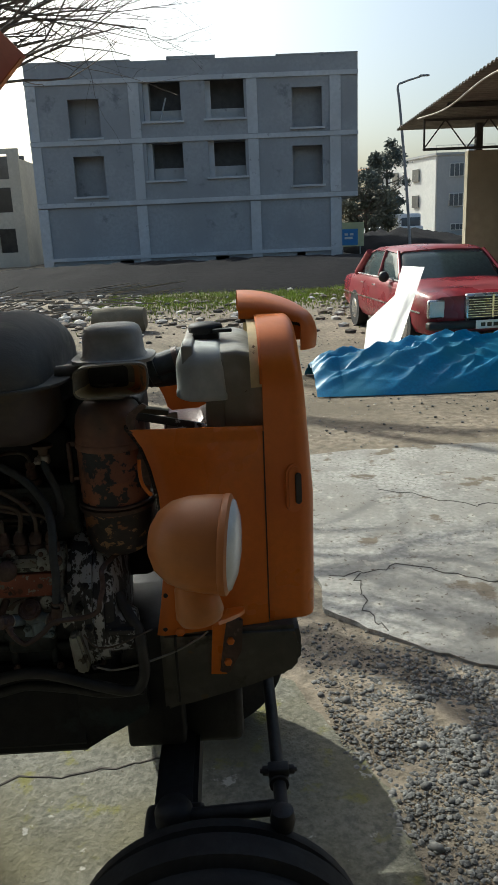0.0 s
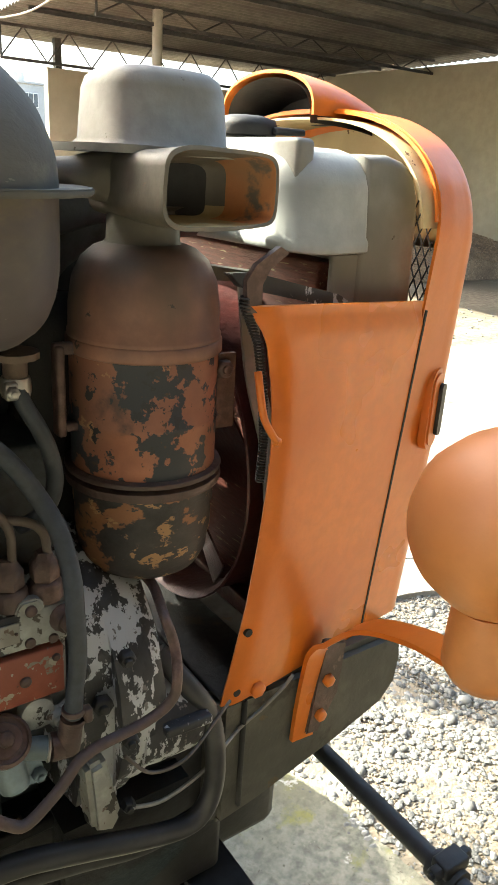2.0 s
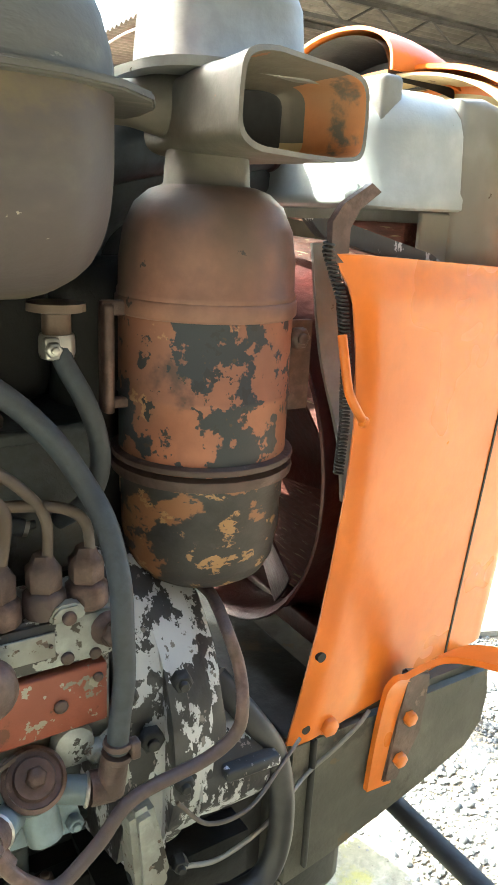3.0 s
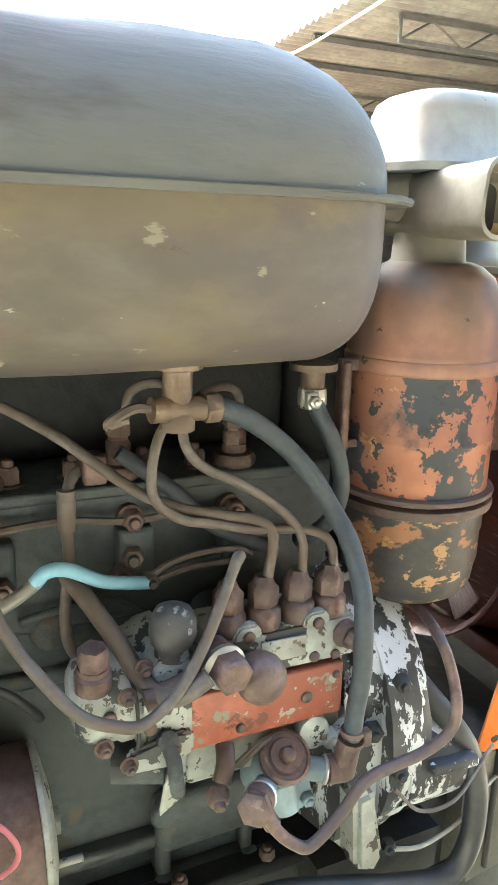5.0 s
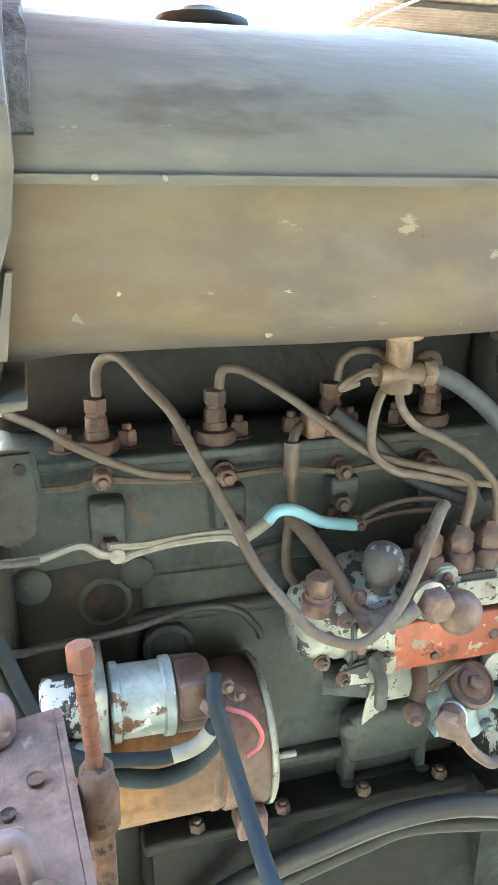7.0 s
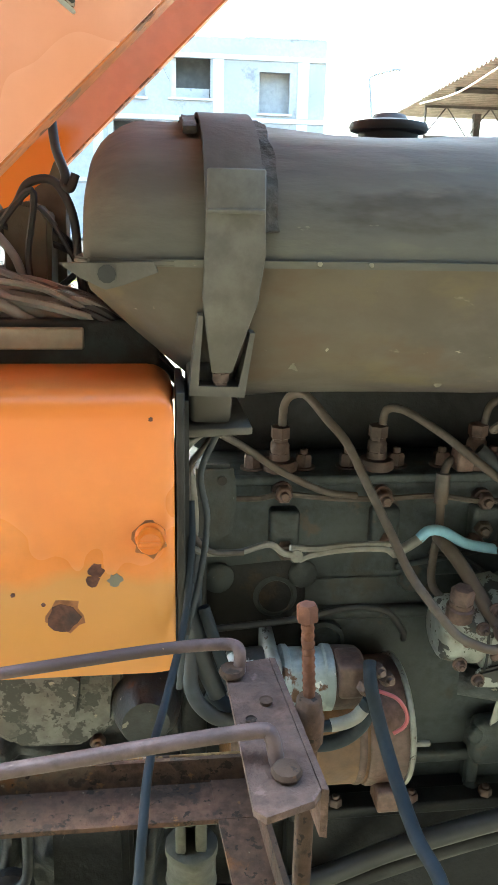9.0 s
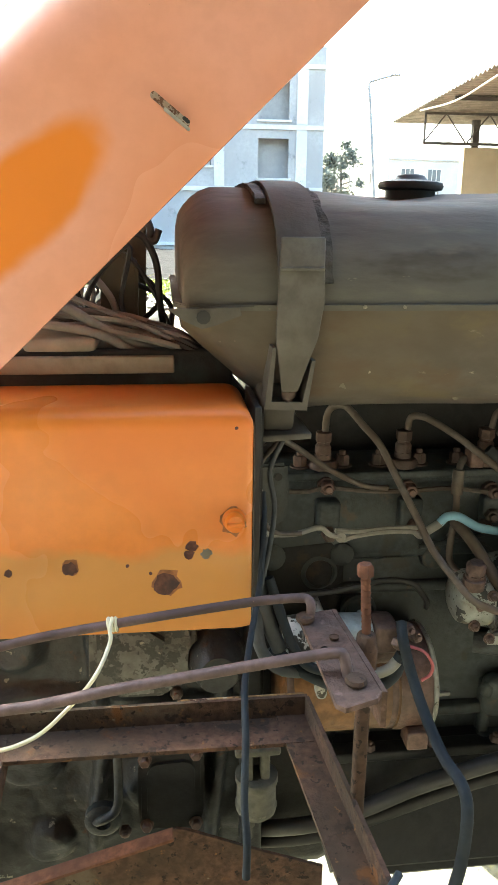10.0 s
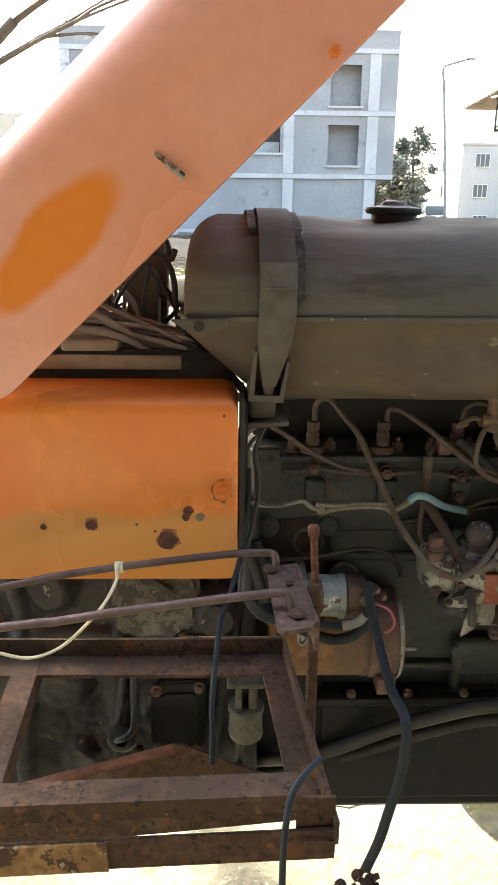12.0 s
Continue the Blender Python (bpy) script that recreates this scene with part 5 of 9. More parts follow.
for dx in (0.006, 0.150):
    bm = B()
    lathe(bm, [(0.0705, 0), (0.0725, 0.002), (0.0725, 0.008), (0.0705, 0.010)], (-0.845 + dx, SY, SZ), (1, 0, 0), 30)
    part("body_ring", bm, BROWN, starter)
bm = B()
lathe(bm, [(0.033, 0), (0.036, 0.002), (0.036, 0.008), (0.033, 0.010), (0.033, 0.046), (0.036, 0.048), (0.036, 0.056), (0.032, 0.058)], (-0.786, 1.468, 0.957), (1, 0, -0.03), 24)
part("solenoid", bm, SOLENOID, starter, "worn bluish solenoid with rust")
bm = B()
lathe(bm, [(0.034, 0), (0.035, 0.002), (0.034, 0.028), (0.029, 0.034), (0.013, 0.036)], (-0.729, 1.468, 0.955), (1, 0, -0.03), 20)
box(bm, -0.727, -0.698, 1.428, 1.47, 0.952, 0.992, 0.005)
part("solenoid_cap", bm, BROWN, starter)
bm = B()
box(bm, -0.803, -0.788, 1.432, 1.52, 0.885, 0.998, 0.006)
rod(bm, (-0.85, 1.44, 0.935), (-0.80, 1.44, 0.93), 0.012)
part("drive_flange", bm, SILVER_CLEAN, starter)
bm = B()
lathe(bm, [(0.020, 0), (0.027, 0.003), (0.029, 0.010), (0.031, 0.030), (0.033, 0.044)], (-0.846, 1.470, 0.960), (1, 0, -0.03), 22)
part("drive_housing", wobble(bm, 0.0015, 40), CASE, starter, "drive housing with flaking white paint", smooth=60)
for x, y, z in ((-0.705, 1.42, 0.975), (-0.692, 1.425, 0.992), (-0.680, 1.43, 0.978)):
    bm = B()
    hexnut(bm, (x, y, z), (0.3, -1, 0.2), 0.008, 0.012)
    part("terminal_nut", bm, BROWN, starter)
pipe("starter_cable", [(-0.698, 1.425, 1.000), (-0.701, 1.405, 0.985), (-0.693, 1.388, 0.948), (-0.687, 1.349, 0.918), (-0.684, 1.294, 0.903), (-0.675, 1.255, 0.893), (-0.676, 1.234, 0.872), (-0.682, 1.224, 0.822), (-0.695, 1.214, 0.780), (-0.709, 1.204, 0.734), (-0.725, 1.20, 0.690)], 0.0070, HOSE_BLUE, "thick blue-black starter cable", 12)
pipe("starter_cable", [(-0.700, 1.414, 0.962), (-0.707, 1.414, 0.948), (-0.721, 1.414, 0.937), (-0.745, 1.414, 0.933), (-0.771, 1.414, 0.937), (-0.801, 1.414, 0.943), (-0.824, 1.414, 0.955), (-0.841, 1.414, 0.983), (-0.853, 1.416, 1.015), (-0.871, 1.424, 1.072)], 0.0062, HOSE_BLUE, "blue-grey cable to the solenoid", 12)
pipe("starter_cable", [(-0.698, 1.419, 0.950), (-0.704, 1.419, 0.929), (-0.723, 1.419, 0.912), (-0.750, 1.419, 0.907), (-0.781, 1.419, 0.916), (-0.811, 1.421, 0.930), (-0.835, 1.428, 0.943), (-0.865, 1.44, 0.965)], 0.0082, HOSE_BLUE, "", 12)
pipe("cable_sleeve", [(-0.704, 1.414, 0.952), (-0.712, 1.414, 0.942), (-0.724, 1.414, 0.936), (-0.738, 1.414, 0.9335)], 0.0071, WIRE_GREY, "pale sleeve on the cable", 12)
pipe("thin_wire", [(-0.690, 1.415, 0.972), (-0.672, 1.405, 0.968), (-0.662, 1.40, 0.952), (-0.664, 1.40, 0.938), (-0.675, 1.40, 0.930)], 0.0021, PINK)
pipe("thin_wire", [(-0.895, 1.45, 1.09), (-0.88, 1.46, 1.045), (-0.862, 1.48, 1.015), (-0.84, 1.50, 1.003), (-0.76, 1.50, 1.01), (-0.70, 1.50, 1.022), (-0.66, 1.50, 1.015), (-0.635, 1.51, 0.985), (-0.625, 1.53, 0.96)], 0.004, WIRE_DARK)

# ---- gearbox side ----
seat()
def casting_fn(u, v):
    """The gearbox's near side: a lumpy casting with ribs, bosses and a flange."""
    x, z = -1.45 + 0.55 * u, 0.47 + 0.59 * v
    d = 0.016 * noise.noise(Vector((x * 7, 0, z * 7))) + 0.008 * noise.noise(Vector((x * 19, 3, z * 19))) + 0.003 * noise.noise(Vector((x * 55, 5, z * 55)))
    for c, w, h in ((-0.935, 0.012, 0.030), (-1.105, 0.010, 0.020), (-1.27, 0.014, 0.020)):
        d += h * math.exp(-((x - c + 0.01 * math.sin(z * 13)) / w) ** 4)
    d += 0.020 * math.exp(-((z - 0.872 - 0.02 * math.sin(x * 9)) / 0.012) ** 4)
    for bx, bz, r, h in ((-1.02, 0.735, 0.050, 0.022), (-1.20, 0.78, 0.045, 0.025), (-1.18, 0.63, 0.035, 0.02), (-1.00, 0.60, 0.030, 0.022), (-1.21, 0.97, 0.04, 0.03), (-1.35, 0.86, 0.06, 0.03)):
        q = math.hypot(x - bx, z - bz) / r
        d += h * math.exp(-q ** 6) - 0.15 * h * math.exp(-(q / 0.6) ** 8)
    edge = max(0.0, (0.55 - z) / 0.1)
    return Vector((x, 1.512 - d + 0.07 * edge * edge, z))


bm = grid_sheet(B(), casting_fn, 120, 130)
gear = part("gearbox", bm, GEARBOX, tractor, "weathered dark gearbox housing with pale paint remnants", smooth=60)
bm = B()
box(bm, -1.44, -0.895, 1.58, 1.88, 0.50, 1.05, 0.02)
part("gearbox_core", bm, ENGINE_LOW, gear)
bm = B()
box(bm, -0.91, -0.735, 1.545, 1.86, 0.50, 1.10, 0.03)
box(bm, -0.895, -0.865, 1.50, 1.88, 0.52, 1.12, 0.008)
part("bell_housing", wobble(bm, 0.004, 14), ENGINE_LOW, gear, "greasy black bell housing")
bm = B()
prism(bm, [(-1.108, 0.915), (-1.080, 0.886), (-1.000, 0.892), (-0.966, 0.925), (-0.958, 0.985), (-0.972, 1.040), (-1.020, 1.052), (-1.075, 1.044), (-1.104, 1.005)], "y", 1.470, 1.53)
bmesh.ops.bevel(bm, geom=bm.edges[:], offset=0.012, segments=2, affect="EDGES")
prism(bm, [(-1.085, 0.955), (-1.060, 0.930), (-1.015, 0.940), (-1.005, 0.985), (-1.035, 1.015), (-1.075, 1.005)], "y", 1.461, 1.475)
PALEGEAR = mat("pale_peeling_cover", (0.125, 0.128, 0.125), 0.7, var=0.25, scale=70, big=10, bump=0.3, tint=(0.085, 0.085, 0.075), chips=(((0.028, 0.028, 0.028), 36, 0.51, 0.5), ((0.06, 0.06, 0.055), 90, 0.58, 0.6), ((0.26, 0.24, 0.20), 60, 0.64, 0.8)))
part("selector_cover", wobble(bm, 0.006, 14), PALEGEAR, gear, "cover with pale peeling paint")
bm = B()
lathe(bm, [(0.040, 0), (0.042, 0.01), (0.036, 0.04), (0.026, 0.06)], (-0.935, 1.50, 0.945), (0, -1, 0), 20)
part("shaft_boss", wobble(bm, 0.002, 30), GEARBOX, gear)
SEDIMENT = mat("dusty_olive_casting", (0.075, 0.072, 0.055), 0.7, var=0.35, scale=60, big=14, bump=0.35, tint=(0.050, 0.050, 0.042), chips=(((0.14, 0.13, 0.10), 40, 0.62, 0.8, 0.06),))
bm = B()
box(bm, -0.918, -0.860, 1.375, 1.43, 0.866, 0.877, 0.003)
box(bm, -0.904, -0.894, 1.385, 1.42, 0.822, 0.868, 0.003)
box(bm, -0.884, -0.872, 1.385, 1.42, 0.822, 0.868, 0.003)
box(bm, -0.894, -0.884, 1.410, 1.45, 0.826, 0.868, 0.002)
bowl = part("sediment_bowl", wobble(bm, 0.0015, 60), SEDIMENT, gear, "dusty olive sediment bowl on a cast bracket")
bm = B()
lathe(bm, [(0.0, 0), (0.022, 0.001), (0.028, 0.004), (0.029, 0.012), (0.0265, 0.016), (0.0265, 0.046), (0.028, 0.050), (0.026, 0.060), (0.016, 0.068), (0.0, 0.070)], (-0.888, 1.402, 0.824), (0, 0, -1), 20)
part("bowl", wobble(bm, 0.0012, 60), SEDIMENT, bowl)
bm = B()
hexnut(bm, (-0.897, 1.398, 0.756), (0, 0, -1), 0.0085, 0.016, False)
rod(bm, (-0.897, 1.398, 0.742), (-0.897, 1.398, 0.722), 0.0055)
part("drain_nut", bm, SEDIMENT, bowl)
bm = B()
rr = [(-1.047 + 0.091 * a, 0.677 + 0.139 * b) for a, b in ((0, 0.16), (0.05, 0.05), (0.2, 0), (0.8, 0), (0.95, 0.06), (1, 0.18), (1, 0.86), (0.94, 0.96), (0.8, 1), (0.2, 0.97), (0.06, 0.92), (0, 0.8))]
prism(bm, rr, "y", 1.466, 1.50)
bmesh.ops.bevel(bm, geom=bm.edges[:], offset=0.004, segments=2, affect="EDGES")
prism(bm, [(-1.0 + (x + 1.0) * 0.72, 0.745 + (z - 0.745) * 0.72) for x, z in rr], "y", 1.460, 1.472)
side_cover = part("side_cover", wobble(bm, 0.003, 22), ENGINE_LOW, gear, "black cast side cover")
for x, z in ((-0.965, 0.806), (-0.966, 0.688), (-1.036, 0.690), (-1.036, 0.800)):
    bm = B()
    lathe(bm, [(0.010, 0), (0.010, 0.002), (0.008, 0.003)], (x, 1.467, z), (0, -1, 0), 12)
    hexnut(bm, (x, 1.464, z), (0, -1, 0), 0.0075, 0.008, False)
    part("cover_bolt", bm, BROWN, side_cover)
part("breather_pipe", tube(B(), [(-1.074, 1.470, 0.850), (-1.073, 1.464, 0.80), (-1.074, 1.462, 0.745), (-1.080, 1.460, 0.722), (-1.096, 1.458, 0.712), (-1.108, 1.47, 0.700), (-1.112, 1.50, 0.69)], 0.0065, 10), GEARBOX, gear, "cast-in oil pipe on the gearbox")
bm = B()
lathe(bm, [(0.026, 0), (0.026, 0.012), (0.020, 0.016), (0.012, 0.016), (0.010, 0.010), (0, 0.010)], (-1.098, 1.480, 0.700), (0, -1, 0), 18)
part("filler_plug", bm, GEARBOX, gear)
for x, z in ((-0.985, 0.79), (-1.068, 0.672), (-1.075, 0.99), (-0.99, 0.898), (-1.15, 0.85)):
    bm = B()
    hexnut(bm, (x, 1.480 if x > -1.1 else 1.492, z), (0, -1, 0), 0.009, 0.010)
    part("gearbox_bolt", bm, BROWN, gear)
pipe("starter_cable", [(-0.88, 1.44, 1.16), (-0.885, 1.42, 1.08), (-0.888, 1.40, 1.02), (-0.87, 1.40, 0.985), (-0.84, 1.41, 0.965), (-0.81, 1.43, 0.955)], 0.008, HOSE, "", 10)
pipe("starter_cable", [(-0.895, 1.44, 1.22), (-0.898, 1.43, 1.15), (-0.89, 1.42, 1.10), (-0.875, 1.41, 1.04), (-0.86, 1.41, 1.0)], 0.010, HOSE, "", 10)
pipe("wire", [(-0.895, 1.47, 1.27), (-0.90, 1.455, 1.22), (-0.893, 1.45, 1.16), (-0.893, 1.44, 1.11), (-0.885, 1.44, 1.05)], 0.005, WIRE_GREY)
pipe("wire", [(-0.87, 1.47, 1.265), (-0.892, 1.46, 1.245), (-0.885, 1.455, 1.215), (-0.882, 1.45, 1.17), (-0.888, 1.45, 1.12), (-0.893, 1.44, 1.06)], 0.0045, WIRE_GREY)
pipe("wire", [(-0.855, 1.46, 1.262), (-0.83, 1.47, 1.245), (-0.79, 1.48, 1.215), (-0.74, 1.50, 1.185), (-0.70, 1.51, 1.175)], 0.0038, PIPE)

# ---- rusty carrier frame bolted beside the gearbox ----
def angle_iron(p0, p1, up, side, w, h, t):
    """An L-section from p0 to p1: one flange along side, one down from it."""
    p0, p1, up, side = Vector(p0), Vector(p1), Vector(up), Vector(side)
    bm = B()
    sec = [(0, 0), (w, 0), (w, -t), (t, -t), (t, -h), (0, -h)]
    a = [bm.verts.new(p0 + side * s + up * z) for s, z in sec]
    b = [bm.verts.new(p1 + side * s + up * z) for s, z in sec]
    for i in range(6):
        bm.faces.new((a[i], a[(i + 1) % 6], b[(i + 1) % 6], b[i]))
    bm.faces.new(a[::-1])
    bm.faces.new(b)
    return bm


PLATE = mat("reddish_brown_plate", (0.112, 0.072, 0.060), 0.85, spec=0.2, var=0.4, scale=80, big=12, bump=0.8, tint=(0.075, 0.052, 0.045), chips=(((0.15, 0.10, 0.085), 24, 0.62, 0.8, 0.06), ((0.05, 0.035, 0.03), 50, 0.66, 0.8, 0.03)))
carrier = part("carrier_frame", angle_iron((-1.5, 1.356, 0.938), (-0.834, 1.356, 0.938), (0, 0, -1), (0, -1, 0), 0.052, 0.032, 0.005), RUST, tractor, "rusty angle-iron carrier frame")
part("frame_rail", angle_iron((-1.5, 1.038, 0.955), (-0.838, 1.038, 0.980), (0, 0, 1), (0, 1, 0), 0.034, 0.023, 0.005), RUST, carrier)
part("frame_rail", angle_iron((-1.5, 1.034, 0.866), (-0.800, 1.034, 0.899), (0, 0, -1), (0, 1, 0), 0.022, 0.039, 0.004), RUST, carrier)
RUST_YELLOW = mat("rusty_yellow_paint", (0.30, 0.19, 0.085), 0.8, spec=0.2, var=0.4, scale=60, big=9, bump=0.4, tint=(0.13, 0.075, 0.045), chips=(((0.075, 0.045, 0.035), 30, 0.53, 0.9, 0.06), ((0.30, 0.25, 0.20), 60, 0.62, 0.9, 0.04)))
part("rail_splice", flat_bar([(-1.5, 1.0305, 0.888), (-1.27, 1.0305, 0.8975), (-1.043, 1.0305, 0.9085)], (0, 0.04, 1), 0.036, 0.004), RUST_YELLOW, carrier, "welded splice bar with worn yellow paint")
bm = B()
box(bm, -0.99, -0.836, 1.3585, 1.3615, 0.948, 0.969, 0.001)
part("rail_patch", bm, RUST_YELLOW, carrier, "yellow paint left on the rail")
part("frame_rail", angle_iron((-0.832, 1.352, 0.940), (-0.797, 1.030, 0.922), (0, 0, -1), (-1, 0, 0), 0.040, 0.030, 0.005), RUST, carrier)
part("frame_rail", angle_iron((-1.186, 1.345, 0.945), (-1.172, 1.08, 0.940), (0, 0, 1), (-1, 0, 0), 0.036, 0.03, 0.005), RUST, carrier)
bm = B()
box(bm, -0.842, -0.800, 1.040, 1.045, 0.895, 0.974, 0.001)
part("frame_gusset", bm, RUST, carrier)
bm = B()
prism(bm, [(-1.45, 0.632), (-1.234, 0.699), (-0.997, 0.770), (-0.974, 0.765), (-0.88, 0.721), (-0.80, 0.690), (-0.80, 0.62), (-1.45, 0.55)], "y", 1.370, 1.375)
bmesh.ops.bevel(bm, geom=[e for e in bm.edges if e.calc_length() > 0.03], offset=0.0015, segments=1, affect="EDGES")
stay = part("frame_stay", bm, RUST, carrier, "triangular rusty steel stay plate")
part("stay_lip", flat_bar([(-1.45, 1.360, 0.634), (-1.234, 1.360, 0.701), (-0.999, 1.360, 0.772)], (0, 1, 0), 0.020, 0.004), RUST_ORANGE, stay, "orange-rusted folded lip")
seat(-0.010, -0.097, 0.057)
bm = B()
prism(bm, [(-0.858, 1.350), (-0.822, 1.356), (-0.810, 1.214), (-0.816, 1.206), (-0.845, 1.196), (-0.852, 1.203)], "z", 1.076, 1.081)
prism(bm, [(-0.8215, 1.356), (-0.817, 1.355), (-0.805, 1.213), (-0.8095, 1.214)], "z", 1.046, 1.0815)
plate = part("rod_plate", wobble(bm, 0.0012, 40), PLATE, carrier, "reddish brown bent steel plate")
for x, y, r in ((-0.853, 1.336, 0.010), (-0.829, 1.228, 0.010), (-0.832, 1.30, 0.005), (-0.845, 1.28, 0.004)):
    bm = B()
    lathe(bm, [(r * 0.85, 0), (r, 0.003), (r * 0.85, 0.006 if r > 0.006 else 0.002)], (x, y, 1.081), (0, 0, 1), 12)
    part("plate_bush", bm, RUST, plate)
seat()
part("bent_rod", tube(B(), [(-1.5, 1.258, 1.045), (-1.205, 1.255, 1.107), (-1.133, 1.255, 1.123), (-1.056, 1.255, 1.135), (-0.99, 1.253, 1.145), (-0.919, 1.252, 1.154), (-0.883, 1.251, 1.157), (-0.863, 1.25, 1.157), (-0.857, 1.245, 1.154), (-0.857, 1.242, 1.138)], 0.0048, 10), RUST_PURPLE, plate, "bent rusty steel rod")
part("bent_rod", tube(B(), [(-1.5, 1.165, 1.055), (-1.177, 1.16, 1.107), (-1.112, 1.158, 1.116), (-1.046, 1.157, 1.128), (-0.982, 1.155, 1.138), (-0.918, 1.153, 1.148), (-0.873, 1.152, 1.154), (-0.854, 1.15, 1.157), (-0.847, 1.148, 1.155), (-0.843, 1.142, 1.138)], 0.0052, 10), RUST_PURPLE, plate, "bent rusty steel rod")
seat(-0.012, -0.097, 0.055)
bm = B()
box(bm, -0.806, -0.793, 1.288, 1.301, 0.72, 1.05, 0.003)
part("strut", bm, RUST, plate)
bm = B()
lathe(bm, [(0.009, 0), (0.011, 0.004), (0.0115, 0.026), (0.010, 0.030), (0.009, 0.040), (0.007, 0.042)], (-0.800, 1.295, 1.049), (0, 0, 1), 10)
part("bolt_boss", bm, RUST, plate)
bm = B()
rod(bm, (-0.800, 1.295, 1.085), (-0.803, 1.300, 1.150), 0.0043, 0.0043, 10)
for k in range(9):
    lathe(bm, [(0.0042, 0), (0.0049, 0.0025), (0.0042, 0.005)], (-0.8003 - 0.0003 * k, 1.2955 + 0.0004 * k, 1.094 + 0.0058 * k), (-0.04, 0.07, 1), 10)
hexnut(bm, (-0.803, 1.300, 1.148), (-0.04, 0.07, 1), 0.0078, 0.012, False)
part("long_bolt", bm, RUST_ORANGE, plate, "rusty threaded bolt standing upright")
seat()
pipe("loose_cable", [(-0.888, 1.385, 1.222), (-0.888, 1.37, 1.187), (-0.895, 1.345, 1.125), (-0.912, 1.29, 1.085), (-0.925, 1.22, 1.08), (-0.930, 1.165, 1.06), (-0.934, 1.135, 1.02), (-0.933, 1.12, 0.99), (-0.934, 1.115, 0.955)], 0.0036, HOSE_BLUE, "dangling blue-black cable", 10)
pipe("loose_cable", [(-0.818, 1.05, 1.015), (-0.835, 1.03, 1.015), (-0.851, 1.01, 1.005), (-0.857, 0.995, 0.985), (-0.860, 0.985, 0.945), (-0.860, 0.985, 0.90), (-0.861, 0.985, 0.80)], 0.0036, HOSE_BLUE, "", 10)
pipe("tied_wire", [(-1.052, 1.25, 1.145), (-1.055, 1.243, 1.138), (-1.055, 1.235, 1.126), (-1.069, 1.21, 1.105), (-1.098, 1.205, 1.073), (-1.125, 1.2, 1.052), (-1.16, 1.2, 1.04), (-1.194, 1.2, 1.047), (-1.23, 1.2, 1.06)], 0.0021, WIRE_WHITE, "yellowed white wire tied to a rod", 8)
bm = B()
for k in range(3):
    lathe(bm, [(0.0070, 0), (0.0080, 0.0015), (0.0070, 0.003)], (-1.058 + 0.0035 * k, 1.255, 1.135), (1, 0.0, 0.15), 12)
part("wire_knot", bm, WIRE_WHITE, tractor)
bm = B()
random.seed(5)
for k in range(7):
    c = Vector((-0.735 + random.uniform(-0.035, 0.02), 1.195 + random.uniform(-0.012, 0.012), 0.685 + random.uniform(-0.01, 0.012)))
    bm = B()
    lathe(bm, [(0.004, -0.009), (0.0075, -0.005), (0.008, 0.002), (0.0045, 0.005), (0.004, 0.012)], c, (random.uniform(-1, 1), random.uniform(-1, 1), 0.4), 7)
    part("cable_lug", bm, RUST, tractor, "corroded cable lug")

# ---- air cleaner ----
AX, AY = -0.235, 1.535
bm = B()
lathe(bm, [(0.0748, 1.149), (0.0755, 1.152), (0.0755, 1.210), (0.077, 1.212), (0.077, 1.216), (0.0755, 1.218), (0.0755, 1.293)], (AX, AY, 0), (0, 0, 1), 40)
cleaner = part("air_cleaner", bm, FILTER, tractor, "oil-bath air cleaner drum with flaking orange paint")
bm = B()
lathe(bm, [(0.0755, 1.293), (0.077, 1.295), (0.077, 1.299), (0.0755, 1.301), (0.075, 1.325), (0.071, 1.350), (0.062, 1.369), (0.050, 1.379), (0.039, 1.383)], (AX, AY, 0), (0, 0, 1), 40)
part("dome", bm, FILTER_TOP, cleaner, "sooty dome of the drum")
bm = B()
lathe(bm, [(0.0, 1.034), (0.030, 1.036), (0.050, 1.040), (0.062, 1.048), (0.0695, 1.062), (0.0715, 1.078), (0.0735, 1.086), (0.0735, 1.116), (0.0750, 1.119), (0.0748, 1.150)], (AX, AY, 0), (0, 0, 1), 44)
part("oil_bowl", bm, FILTER_BOWL, cleaner, "sooty oil bowl with yellow-orange paint flakes")
bm = B()
box(bm, AX - 0.097, AX - 0.088, AY - 0.012, AY + 0.006, 1.200, 1.290, 0.003)
box(bm, AX - 0.097, AX - 0.070, AY - 0.006, AY + 0.004, 1.280, 1.292, 0.002)
box(bm, AX - 0.097, AX - 0.070, AY - 0.006, AY + 0.004, 1.203, 1.212, 0.002)
part("mount_bracket", bm, BROWN, cleaner)
for z, h in ((1.140, 0.014), (1.155, 0.008)):
    bm = B()
    lathe(bm, [(0.075, 0), (0.082, h * 0.2), (0.083, h * 0.5), (0.082, h * 0.8), (0.075, h)], (AX, AY, z), (0, 0, 1), 40)
    part("clamp_ring", bm, BROWN, cleaner)
bm = B()
lathe(bm, [(0.0765, 0), (0.0785, 0.002), (0.0785, 0.013), (0.0765, 0.015)], (AX, AY, 1.280), (0, 0, 1), 40)
part("band", bm, FILTER_TOP, cleaner, "sooty clamp band")
seat(-0.008, -0.044, 0.047)
bm = B()
prism(bm, [(-0.180, 1.150), (-0.180, 1.230), (-0.144, 1.230), (-0.144, 1.150)], "y", 1.535, 1.541)
hexnut(bm, (-0.160, 1.535, 1.215), (0, -1, 0), 0.010, 0.008)
lathe(bm, [(0.004, 0), (0.004, 0.002)], (-0.164, 1.5345, 1.162), (0, -1, 0), 8)
